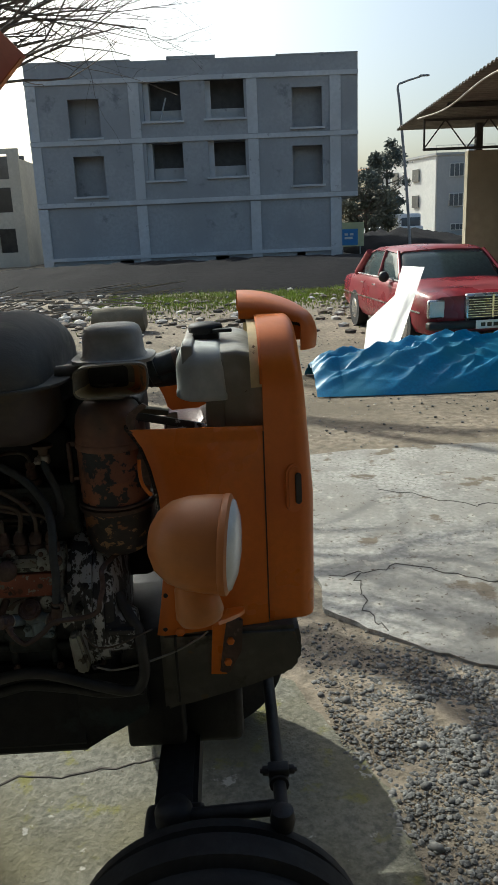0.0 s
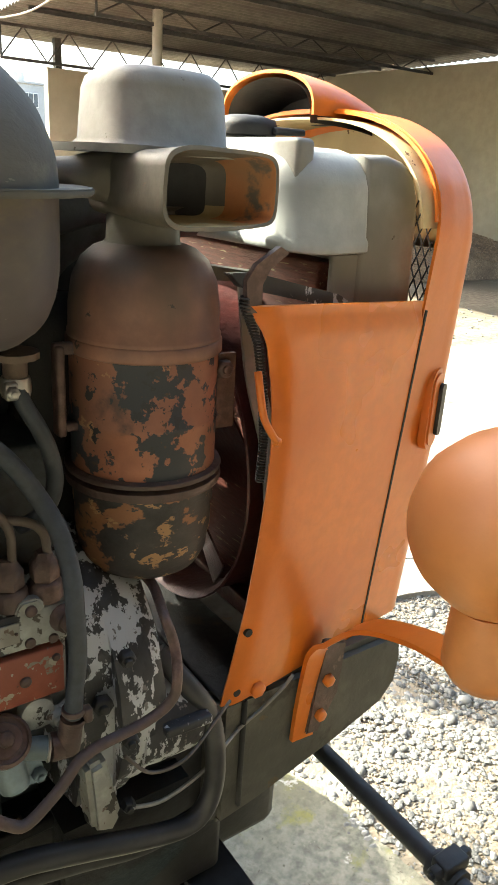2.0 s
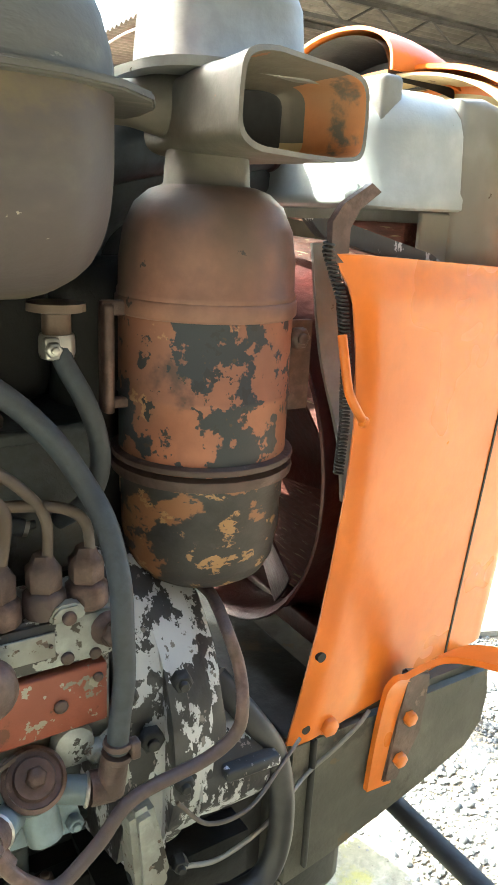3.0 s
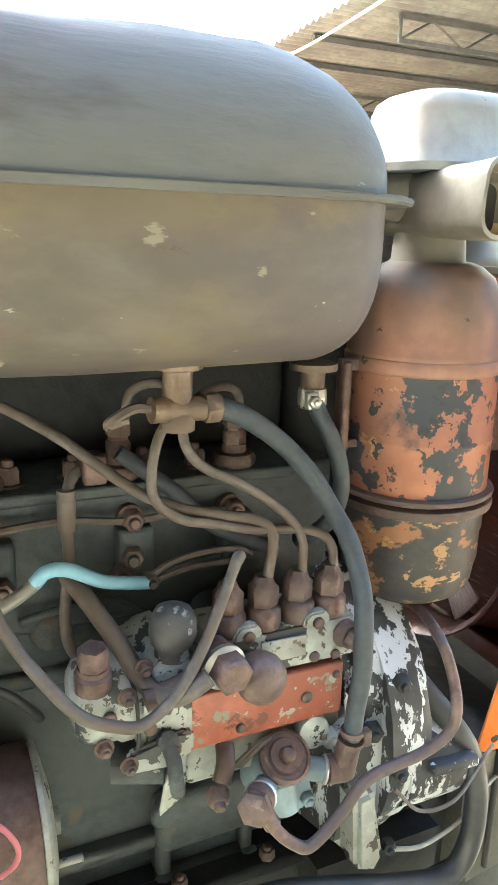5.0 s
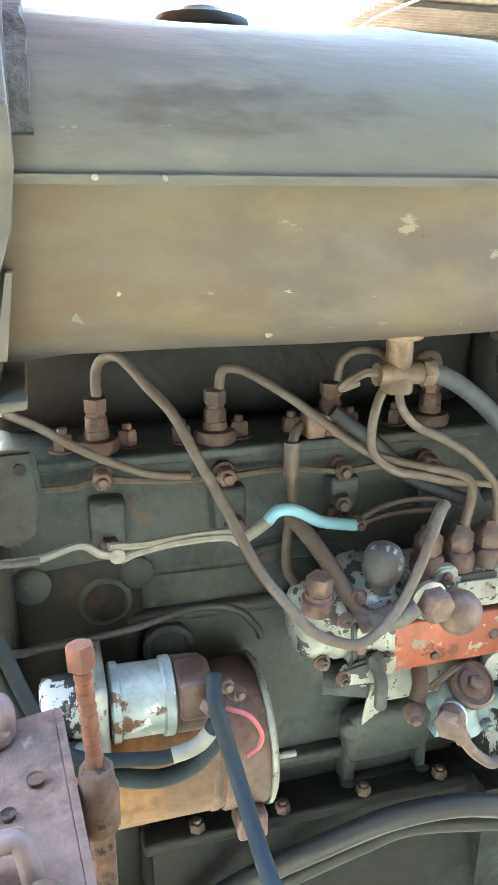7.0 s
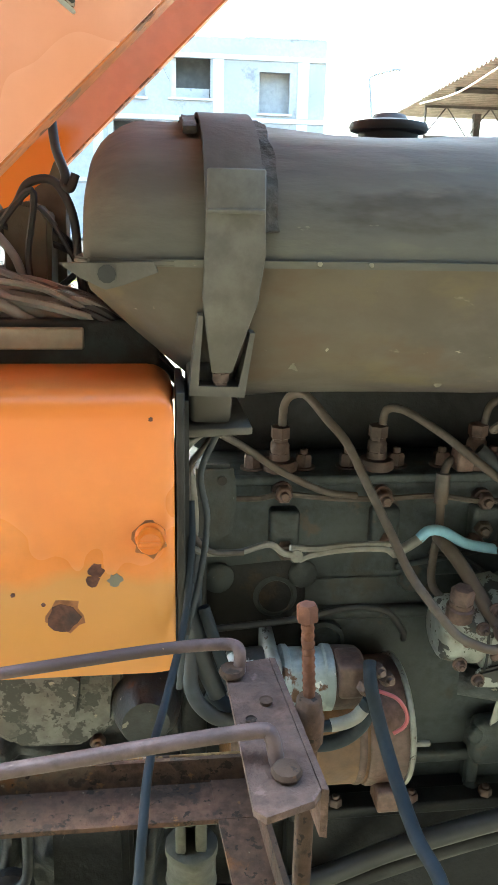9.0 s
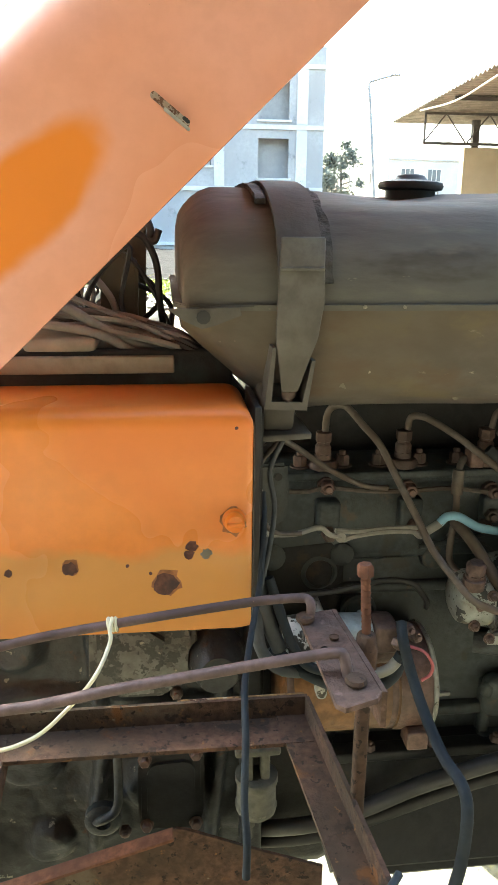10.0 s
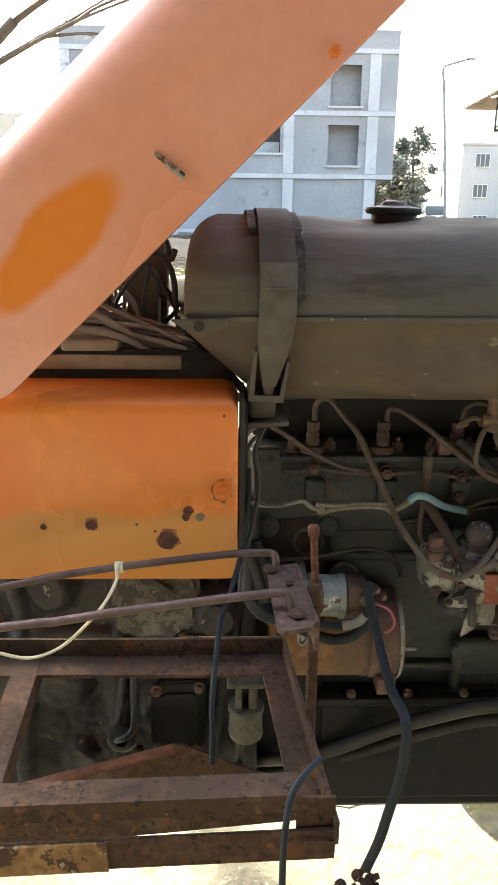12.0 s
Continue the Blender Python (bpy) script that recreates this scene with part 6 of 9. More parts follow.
part("mount_lug", bm, BROWN, cleaner)
seat()
bm = B()
lathe(bm, [(0.042, 1.378), (0.036, 1.385), (0.034, 1.414), (0.041, 1.418)], (AX, AY + 0.005, 0), (0, 0, 1), 24)
part("neck", bm, SNORKEL, cleaner)


def duct_fn(inset):
    """The intake duct: a flattened horn from the neck to the wide mouth that faces the open side."""
    def fn(u, v):
        a = 2 * math.pi * v
        c, s = math.cos(a), math.sin(a)
        n = 2 / 5
        ex, ez = math.copysign(abs(c) ** n, c), math.copysign(abs(s) ** n, s)
        k = u
        cx = -0.225 - 0.004 * (1 - k)
        wx = 0.072 - 0.010 * (1 - k) - inset
        wz = 0.034 - 0.006 * (1 - k) - inset
        y = 1.60 - 0.14 * k + (0.020 * ex * k)
        return Vector((cx + wx * ex, y, 1.389 + wz * ez + 0.004 * k))
    return fn


def funnel_fn(u, v):
    """The duct's inner face: a funnel from a narrow dark throat out to the mouth."""
    a = 2 * math.pi * v
    c, s = math.cos(a), math.sin(a)
    ex, ez = math.copysign(abs(c) ** 0.4, c), math.copysign(abs(s) ** 0.4, s)
    k = u ** 0.8
    return Vector((-0.240 + 0.015 * k + (0.041 + 0.0275 * k) * ex, 1.535 - 0.075 * u + 0.020 * ex * k, 1.389 + (0.024 + 0.0065 * k) * ez + 0.004 * k))


seat(0.016, -0.024, 0.044)
bm = B()
fo, fi = duct_fn(0.0), funnel_fn
N, M = 8, 36
vo = [[bm.verts.new(fo(i / N, j / M)) for j in range(M)] for i in range(N + 1)]
vi = [[bm.verts.new(fi(i / N, j / M)) for j in range(M)] for i in range(N + 1)]
for i in range(N):
    for j in range(M):
        k = (j + 1) % M
        bm.faces.new((vo[i][j], vo[i][k], vo[i + 1][k], vo[i + 1][j]))
        f = bm.faces.new((vi[i][j], vi[i + 1][j], vi[i + 1][k], vi[i][k]))
        f.material_index = 1 if math.cos(2 * math.pi * (j + 0.5) / M) > 0.35 and i > 1 else (3 if math.sin(2 * math.pi * (j + 0.5) / M) < -0.2 else 0)
for j in range(M):
    k = (j + 1) % M
    bm.faces.new((vo[N][j], vo[N][k], vi[N][k], vi[N][j]))
bm.faces.new(vo[0])
# black end face paints the throat's shade
fb = bm.faces.new([v for v in vi[0]][::-1])
fb.material_index = 2
part("intake_duct", wobble(bm, 0.003, 22), [SNORKEL, DUCT_IN, BLACK, CREAM], cleaner, "dusty intake duct with orange inside", smooth=50)
bm = B()
lathe(bm, [(0.027, 0), (0.024, 0.02), (0.017, 0.05), (0.014, 0.09)], (-0.268, 1.565, 1.398), (-1, 0.15, -0.03), 22)
part("duct_side", bm, SNORKEL, cleaner)
bm = B()
outl = []
for k in range(28):
    a = 2 * math.pi * k / 28
    outl.append((-0.232 + 0.086 * math.copysign(abs(math.cos(a)) ** 0.6, math.cos(a)), 1.585 + 0.086 * math.copysign(abs(math.sin(a)) ** 0.6, math.sin(a))))
prism(bm, outl, "z", 1.418, 1.425)
part("brim", bm, GREYCAST, cleaner, "dusty flat brim of the pre-cleaner")
bm = B()
rings = []
for dz, w in ((0.0, 0.070), (0.006, 0.064), (0.050, 0.060), (0.060, 0.056), (0.066, 0.048), (0.068, 0.038)):
    ring = []
    for k in range(32):
        a = 2 * math.pi * k / 32
        ring.append(bm.verts.new((-0.232 + w * math.copysign(abs(math.cos(a)) ** 0.6, math.cos(a)), 1.585 + w * math.copysign(abs(math.sin(a)) ** 0.6, math.sin(a)), 1.424 + dz)))
    rings.append(ring)
for r0, r1 in zip(rings, rings[1:]):
    for k in range(32):
        bm.faces.new((r0[k], r0[(k + 1) % 32], r1[(k + 1) % 32], r1[k]))
bm.faces.new(rings[-1])
bm.faces.new(rings[0][::-1])
part("pre_cleaner_bowl", bm, GREYCAST, cleaner, "pale dusty pre-cleaner bowl", smooth=50)
seat()
pipe("radiator_hose", [(-0.42, 1.66, 1.32), (-0.36, 1.64, 1.385), (-0.30, 1.63, 1.405), (-0.22, 1.65, 1.42), (-0.15, 1.68, 1.40), (-0.08, 1.70, 1.40)], 0.028, HOSE, "dusty black radiator hose", 14)

# ---- radiator ----
seat(0.033, -0.014, 0.040)
def rounded_slab(profile, y0, y1, r, n=5):
    """A profile of (x, z) run along y, with its rims rounded by r."""
    cx, cz = sum(p[0] for p in profile) / len(profile), sum(p[1] for p in profile) / len(profile)
    bm = B()
    steps = [(y0 + r * (1 - math.sin(math.pi / 2 * k / n)), r * (1 - math.cos(math.pi / 2 * k / n))) for k in range(n, -1, -1)]
    steps = [(y, ins) for y, ins in steps] + [(y0 + y1 - y, ins) for y, ins in reversed(steps)]
    rings = []
    for y, ins in steps:
        rings.append([bm.verts.new((x + (cx - x) / math.hypot(cx - x, cz - z) * ins, y, z + (cz - z) / math.hypot(cx - x, cz - z) * ins)) for x, z in profile])
    m = len(profile)
    for a, b in zip(rings, rings[1:]):
        for k in range(m):
            bm.faces.new((a[k], a[(k + 1) % m], b[(k + 1) % m], b[k]))
    bm.faces.new(rings[0][::-1])
    bm.faces.new(rings[-1])
    return bm


bm = B()
plan = []
for cx, cy, r, a0 in ((-0.020, 1.513, 0.008, -90), (-0.020, 1.887, 0.008, 0), (-0.062, 1.835, 0.060, 90), (-0.062, 1.565, 0.060, 180)):
    for k in range(9):
        a = radians(a0 + 90 * k / 8)
        plan.append((cx + r * math.cos(a), cy + r * math.sin(a)))
rings = []
for z, ins in ((1.334, 0.004), (1.336, 0.0), (1.345, 0.0), (1.350, 0.003), (1.400, 0.005), (1.415, 0.009), (1.427, 0.018), (1.435, 0.030), (1.439, 0.045), (1.440, 0.06)):
    rings.append([bm.verts.new((x + (-0.055 - x) * min(1, ins / 0.10), y + (1.70 - y) * ins / 0.20, z)) for x, y in plan])
for r0, r1 in zip(rings, rings[1:]):
    for k in range(len(plan)):
        bm.faces.new((r0[k], r0[(k + 1) % len(plan)], r1[(k + 1) % len(plan)], r1[k]))
bm.faces.new(rings[-1])
bm.faces.new(rings[0][::-1])
wobble(bm, 0.0025, 14)
rad = part("radiator", bm, RADIATOR, tractor, "radiator with pale blue-grey header tank", smooth=60)
bm = rounded_slab([(-0.022, 1.270), (-0.024, 1.36), (-0.022, 1.436), (0.010, 1.438), (0.034, 1.432), (0.052, 1.420), (0.063, 1.398), (0.068, 1.365), (0.068, 1.270)], 1.510, 1.898, 0.012)
part("header_end", wobble(bm, 0.0015, 25), GREYCAST, rad, "dusty rounded end of the header tank", smooth=60)
bm = B()
box(bm, -0.104, -0.080, 1.530, 1.86, 1.345, 1.448, 0.006, 3)
part("header_back", wobble(bm, 0.0015, 25), GREYCAST, rad, "dusty folded back edge of the header tank")
bm = B()
lathe(bm, [(0.030, 0), (0.030, 0.014), (0.038, 0.016), (0.040, 0.026), (0.036, 0.034), (0.02, 0.038), (0, 0.039)], (-0.055, 1.70, 1.438), (0, 0, 1), 22)
box(bm, -0.04, 0.005, 1.655, 1.672, 1.456, 1.464, 0.003)
part("radiator_cap", bm, BLACK, rad, "black radiator cap")
bm = B()
box(bm, -0.06, 0.0, 1.535, 1.875, 0.86, 1.322, 0.003)
part("radiator_core", bm, FINS, rad, "dark red finned radiator core")
for y0, x0, x1 in ((1.514, -0.058, 0.066), (1.884, -0.012, 0.036)):
    bm = B()
    box(bm, x0, x1, y0, y0 + 0.006, 0.86, 1.332, 0.002)
    part("side_post", bm, GREYCAST, rad)
bm = B()
rings = []
for x, r in ((-0.158, 0.212), (-0.150, 0.205), (-0.085, 0.208), (-0.062, 0.218)):
    rings.append([bm.verts.new((x, 1.714 - r * math.cos(2 * math.pi * k / 56), 1.060 + r * math.sin(2 * math.pi * k / 56))) for k in range(56)])
fs = [bm.faces.new((a[k], a[(k + 1) % 56], b[(k + 1) % 56], b[k])) for a, b in zip(rings, rings[1:]) for k in range(56)]
bmesh.ops.recalc_face_normals(bm, faces=fs)
bmesh.ops.solidify(bm, geom=fs, thickness=0.003)
part("fan_shroud", bm, CORE, rad, "round dark red fan shroud", smooth=60)
part("shroud_stay", flat_bar([(-0.135, 1.565, 1.300), (-0.132, 1.545, 1.20), (-0.128, 1.512, 1.12), (-0.128, 1.498, 1.06)], (1, 0, 0), 0.024, 0.004), GREYCAST, rad, "grey curved stay along the shroud")
bm = B()
lathe(bm, [(0.0, 0), (0.035, 0.001), (0.038, 0.006), (0.038, 0.03), (0.03, 0.04)], (-0.165, 1.714, 1.060), (1, 0, 0), 20)
fan = part("cooling_fan", bm, CORE, rad, "red cooling fan at rest")
for k in range(6):
    a = radians(45 + 60 * k)
    u, w = Vector((0, -math.cos(a), -math.sin(a))), Vector((0, math.sin(a), -math.cos(a)))
    part("fan_blade", grid_sheet(B(), lambda p, q: Vector((-0.145, 1.714, 1.060)) + u * (0.03 + 0.160 * p) + w * ((0.030 + 0.022 * p) * (q - 0.5) * 2) + Vector((0.018 * (q - 0.5) * 2 + 0.004 * math.sin(math.pi * q), 0, 0)), 6, 6, 0.0025), CORE, fan)
bm = B()
for k in range(-20, 28):
    y = 1.515 + 0.0135 * k
    for a, b in ((y, y + 0.24), (y + 0.24, y)):
        t0 = max(0.0, (1.538 - a) / (b - a) if b > a else (1.862 - a) / (b - a))
        t1 = min(1.0, (1.862 - a) / (b - a) if b > a else (1.538 - a) / (b - a))
        if t1 > t0:
            rod(bm, (0.125, a + (b - a) * t0, 0.89 + 0.50 * t0), (0.125, a + (b - a) * t1, 0.89 + 0.50 * t1), 0.0013, 0.0013, 4)
part("wire_guard", bm, BLACK, rad, "woven wire guard")
# water hose between header and engine
bm = B()
tube(bm, [(-0.050, 1.68, 1.408), (-0.085, 1.68, 1.404), (-0.125, 1.682, 1.396), (-0.175, 1.684, 1.384)], 0.026, 16)
hose_r = part("water_hose", wobble(bm, 0.002, 30), HOSE, rad, "short black water hose")
bm = B()
rod(bm, (-0.118, 1.682, 1.398), (-0.130, 1.682, 1.395), 0.0295, 0.0295, 18)
part("hose_clamp", bm, BROWN, hose_r)
bm = B()
tube(bm, [(-0.170, 1.684, 1.385), (-0.215, 1.688, 1.372), (-0.290, 1.69, 1.352), (-0.345, 1.69, 1.30), (-0.36, 1.69, 1.20)], 0.040, 18)
part("water_elbow", wobble(bm, 0.003, 25), ENGINE, rad, "dusty black water elbow")
bm = B()
rod(bm, (-0.190, 1.686, 1.380), (-0.200, 1.686, 1.377), 0.046, 0.046, 18)
part("elbow_flange", bm, ENGINE, rad)
bm = B()
box(bm, -0.09, 0.02, 1.53, 1.90, 0.835, 0.865, 0.004)
part("bottom_tank", bm, CORE, rad)
# loose bracket and stay below the header
bm = B()
prism(bm, [(-0.215, 1.322), (-0.19, 1.322), (-0.075, 1.296), (-0.06, 1.288), (-0.08, 1.282), (-0.20, 1.308)], "y", 1.478, 1.490)
part("stay_bracket", wobble(bm, 0.002, 60), CASE, rad, "flaking black and white steel stay")
bm = B()
prism(bm, [(-0.24, 1.325), (-0.20, 1.322), (-0.14, 1.313), (-0.14, 1.303), (-0.21, 1.308), (-0.24, 1.316)], "y", 1.53, 1.55)
part("stay_bracket", wobble(bm, 0.003, 30), OLIVE, rad)

# ---- grille cowl ----
seat()
def cowl_y(x, z):
    return 1.420 + 0.152 * (x + 0.18) + 0.085 * (1.338 - z)


def panel_rear(z):
    pts = [(0.850, -0.162), (0.92, -0.149), (0.987, -0.139), (1.06, -0.133), (1.13, -0.130), (1.19, -0.132), (1.25, -0.142), (1.298, -0.156), (1.338, -0.180)]
    for (z0, x0), (z1, x1) in zip(pts, pts[1:]):
        if z <= z1:
            return x0 + (x1 - x0) * (z - z0) / (z1 - z0)
    return pts[-1][1]


def panel_fn(side):
    def fn(u, v):
        top = 1.338 - 0.015 * u
        z = 0.848 + (top - 0.848) * v
        x0 = panel_rear(z)
        x = x0 + (0.090 - x0) * u
        y = cowl_y(x, z)
        if v > 0.97:
            y += 0.006
        lip = math.exp(-(u / 0.04) ** 2) * 0.008
        y += lip
        return Vector((x, y if side == 0 else 2 * YC - y, z))
    return fn


cowl = part("grille_cowl", grid_sheet(B(), panel_fn(0), 20, 36, 0.004), ORANGE, tractor, "orange front cowl panel with curved rear edge", smooth=50)
part("side_panel", grid_sheet(B(), panel_fn(1), 12, 20, 0.004), ORANGE, cowl, smooth=50)


def arch_section(z0, x):
    """Points (y, z) of the cowl's arch at station x, from the near foot over the top to the far foot."""
    out = []
    ys = cowl_y(x, 1.395)
    for k in range(15):
        z = z0 + (1.395 - z0) * k / 14
        out.append((cowl_y(x, z), z))
    ytop, ztop = YC, 1.534
    for k in range(1, 15):
        a = math.pi / 2 * k / 14
        out.append((ytop - (ytop - ys) * math.cos(a) ** 0.78, 1.395 + (ztop - 1.395) * math.sin(a) ** 0.85))
    return out + [(2 * YC - y, z) for y, z in reversed(out[:-1])]


def arch_fn(xa, xb, inset=0.0, round_front=True):
    def fn(u, v):
        x = xa + (xb - xa) * u
        sec = arch_section(0.848, min(x, 0.16))
        k = v * (len(sec) - 1)
        i = min(int(k), len(sec) - 2)
        f = k - i
        y, z = sec[i][0] * (1 - f) + sec[i + 1][0] * f, sec[i][1] * (1 - f) + sec[i + 1][1] * f
        ins = inset
        if round_front and x > xb - 0.04:
            q = (x - xb + 0.04) / 0.04
            ins += 0.04 * (1 - math.sqrt(max(0, 1 - q * q)))
        dy, dz = YC - y, 1.2 - z
        if z > 1.2:
            d = Vector((dy, 1.15 - z)).normalized() * ins
            y, z = y + d.x, z + d.y
        else:
            y += math.copysign(ins, dy)
        if x > 0.12:
            x -= (x - 0.12) * 0.30 * min(1.0, max(0.0, (z - 1.15) / 0.3))
        return Vector((x, y, z))
    return fn


part("cowl_arch", grid_sheet(B(), arch_fn(0.0925, 0.200), 18, 72, 0.004), ORANGE, cowl, "rounded orange front arch", smooth=50)


def arch_upper(xa, xb, inset):
    """The arch's rear flange above the side panels."""
    base = arch_fn(xa, xb, inset, False)
    def fn(u, v):
        return base(u, 0.265 + 0.47 * v)
    return fn


part("arch_lining", grid_sheet(B(), arch_upper(0.07, 0.178, 0.012), 6, 60, 0.003), CREAM, cowl, "cream-painted lining of the arch", smooth=50)
part("arch_rim", grid_sheet(B(), arch_upper(0.088, 0.098, 0.002), 3, 60, 0.004), ORANGE, cowl, smooth=50)
bm = B()
front = [(y + math.copysign(0.022, YC - y), z - 0.02 * (z > 1.3)) for y, z in arch_section(1.405, 0.17)]
prism(bm, front, "x", 0.168, 0.172)
part("front_sheet", bm, CREAM, cowl, "cream inner face of the front sheet", smooth=0)
# nose scoop on the arch
seat(0.036, 0.0, 0.045)
SCOOP = [(0.018, 1.534), (0.06, 1.532), (0.098, 1.523), (0.13, 1.511), (0.160, 1.496), (0.184, 1.480), (0.198, 1.462), (0.204, 1.442), (0.205, 1.422), (0.202, 1.400)]


YS = 1.755


def scoop_at(u):
    k = u * (len(SCOOP) - 1)
    i = min(int(k), len(SCOOP) - 2)
    f = k - i
    return SCOOP[i][0] * (1 - f) + SCOOP[i + 1][0] * f, SCOOP[i][1] * (1 - f) + SCOOP[i + 1][1] * f


def scoop_fn(u, v):
    a = math.pi * v
    x, top = scoop_at(u)
    w = 0.105 - 0.022 * u * u
    base = 1.478 - 0.08 * u ** 2
    s = math.sin(a) ** 0.7
    return Vector((x - max(0.0, x - 0.158) * (1 - s), YS - w * math.cos(a), base + (top - base) * s))


def scoop_shade_lining(u, v):
    p = scoop_fn(u * 0.5, v)
    return Vector((p.x + 0.004, YS + (p.y - YS) * 0.90, p.z - 0.009))


part("nose_scoop", grid_sheet(B(), scoop_fn, 14, 20, 0.004), ORANGE, cowl, "orange nose scoop with dark mouth", smooth=50)
# black lining and plate paint the shade inside the scoop
part("scoop_shade_lining", grid_sheet(B(), scoop_shade_lining, 10, 16), BLACK, cowl, smooth=50)
bm = B()
bm.faces.new([bm.verts.new((0.100, YS - 0.090 * math.cos(math.pi * k / 16), 1.472 + 0.036 * math.sin(math.pi * k / 16))) for k in range(17)])
r = bmesh.ops.extrude_face_region(bm, geom=bm.faces[:])
for v in [g for g in r["geom"] if isinstance(g, bmesh.types.BMVert)]:
    v.co.x += 0.01
part("scoop_mouth_shade", bm, BLACK, cowl)
# latch boss with slot, spring, hook, rod, bolts
seat()
def oval(cx, cz, w, h, y, depth, m, nm, label="", yaw=0.0):
    c = Vector((cx, y, cz))
    along, across = Vector((0, 0, 1)), Vector((math.cos(yaw), math.sin(yaw), 0))
    return part(nm, capsule_plate(c, along, across, h, w, depth), m, cowl, label)


oval(0.152, 1.177, 0.040, 0.110, cowl_y(0.152, 1.177) + 0.004, -0.010, ORANGE, "latch_boss", "raised oval latch boss", 0.35)
oval(0.154, 1.177, 0.028, 0.098, cowl_y(0.152, 1.177) - 0.004, -0.004, ORANGE, "latch_ring", "", 0.35)
oval(0.162, 1.177, 0.013, 0.070, cowl_y(0.152, 1.177) - 0.005, -0.0055, BLACK, "latch_slot", "dark latch slot", 0.35)
part("panel_joint", grid_sheet(B(), lambda u, v: Vector((0.0895 + 0.0028 * u, cowl_y(0.091, 0.858 + 0.455 * v) - 0.0034, 0.858 + 0.455 * v)), 2, 14, 0.002), BLACK, cowl, "dark joint between panel and arch")
bm = B()
pts = []
for k in range(560):
    a = 2 * math.pi * k / 9
    z = 1.346 - 0.205 * k / 560
    x = panel_rear(z) - 0.006
    pts.append((x + 0.0042 * math.cos(a), cowl_y(x, z) + 0.014 + 0.0042 * math.sin(a), z))
tube(bm, pts, 0.0011, 5, smooth=False)
part("return_spring", bm, BLACK, cowl, "long coil spring")
bm = B()
prism(bm, [(-0.184, 1.330), (-0.186, 1.360), (-0.176, 1.374), (-0.150, 1.390), (-0.140, 1.384), (-0.160, 1.370), (-0.168, 1.356), (-0.168, 1.330)], "y", 1.430, 1.437)
part("panel_hook", bm, BROWN, cowl)
part("latch_rod", tube(B(), [(-0.166, 1.432, 1.273), (-0.166, 1.425, 1.25), (-0.163, 1.421, 1.228), (-0.155, 1.418, 1.212), (-0.147, 1.418, 1.202)], 0.004, 8), ORANGE, cowl)
bm = B()
lathe(bm, [(0, -0.005), (0.005, -0.002), (0.005, 0.002), (0, 0.005)], (-0.147, 1.418, 1.202), (1, 0, -0.5), 10)
part("rod_tip", bm, ORANGE, cowl)
for x, z in ((-0.137, 0.950), (-0.144, 0.864)):
    bm = B()
    y = cowl_y(x, z)
    lathe(bm, [(0.0052, -0.002), (0.0052, 0.0030)], (x, y, z), (0, -1, 0), 12)
    part("panel_hole", bm, BLACK, cowl)
bm = B()
y = cowl_y(-0.112, 0.852)
lathe(bm, [(0.013, 0), (0.013, 0.002), (0.010, 0.003)], (-0.112, y, 0.855), (0, -1, 0), 14)
hexnut(bm, (-0.112, y - 0.002, 0.855), (0, -1, 0), 0.011, 0.010, False)
part("panel_bolt", bm, ORANGE, cowl)

part("panel_crease", grid_sheet(B(), lambda u, v: Vector((0.040 + 0.010 * u, cowl_y(0.042, 1.03 + 0.12 * v) - 0.0022 * math.sin(math.pi * u) * math.sin(math.pi * v) + 0.0008, 1.03 + 0.12 * v)), 4, 10, 0.002), ORANGE, cowl, smooth=60)

# ---- front support, lamp ----
bm = B()
prism(bm, [(-0.160, 0.846), (0.155, 0.846), (0.163, 0.80), (0.158, 0.755), (0.130, 0.722), (0.04, 0.712), (-0.09, 0.665), (-0.160, 0.640)], "y", 1.474, 1.93)
bmesh.ops.bevel(bm, geom=bm.edges[:], offset=0.010, segments=2, affect="EDGES")
support = part("front_support", bm, SUPPORT, tractor, "olive-grey cast front support")
# black sheet that paints the shade on the support's ledge
bm = B()
box(bm, -0.155, -0.062, 1.484, 1.92, 0.842, 0.8485, 0.003)
part("shade_layer", wobble(bm, 0.0015, 60), ENGINE_LOW, support, "black sheet on the support, stands in for shade")
pipe("thin_wire", [(-0.30, 1.43, 0.80), (-0.26, 1.43, 0.79), (-0.20, 1.44, 0.795), (-0.137, 1.468, 0.800), (-0.098, 1.469, 0.818), (-0.068, 1.469, 0.836), (-0.050, 1.472, 0.848)], 0.0024, WIRE_GREY)
pipe("thin_wire", [(-0.855, 1.44, 1.285), (-0.863, 1.41, 1.279), (-0.887, 1.41, 1.248), (-0.890, 1.41, 1.221), (-0.887, 1.41, 1.183), (-0.869, 1.41, 1.160), (-0.836, 1.41, 1.157)], 0.003, PIPE)
pipe("thin_wire", [(-0.858, 1.42, 1.288), (-0.865, 1.39, 1.282), (-0.879, 1.39, 1.245), (-0.873, 1.39, 1.20), (-0.880, 1.385, 1.144), (-0.895, 1.38, 1.078), (-0.90, 1.38, 1.03)], 0.0032, HOSE)
bm = B()
box(bm, -0.128, -0.122, 1.468, 1.48, 0.67, 0.84, 0.002)
box(bm, -0.26, -0.12, 1.51, 1.88, 0.52, 0.84, 0.01)
part("support_flange", bm, BLACK, support)
LC = Vector((-0.015, 1.205, 1.178))
LA = Vector((0.97, -0.12, -0.05)).normalized()
bm = B()
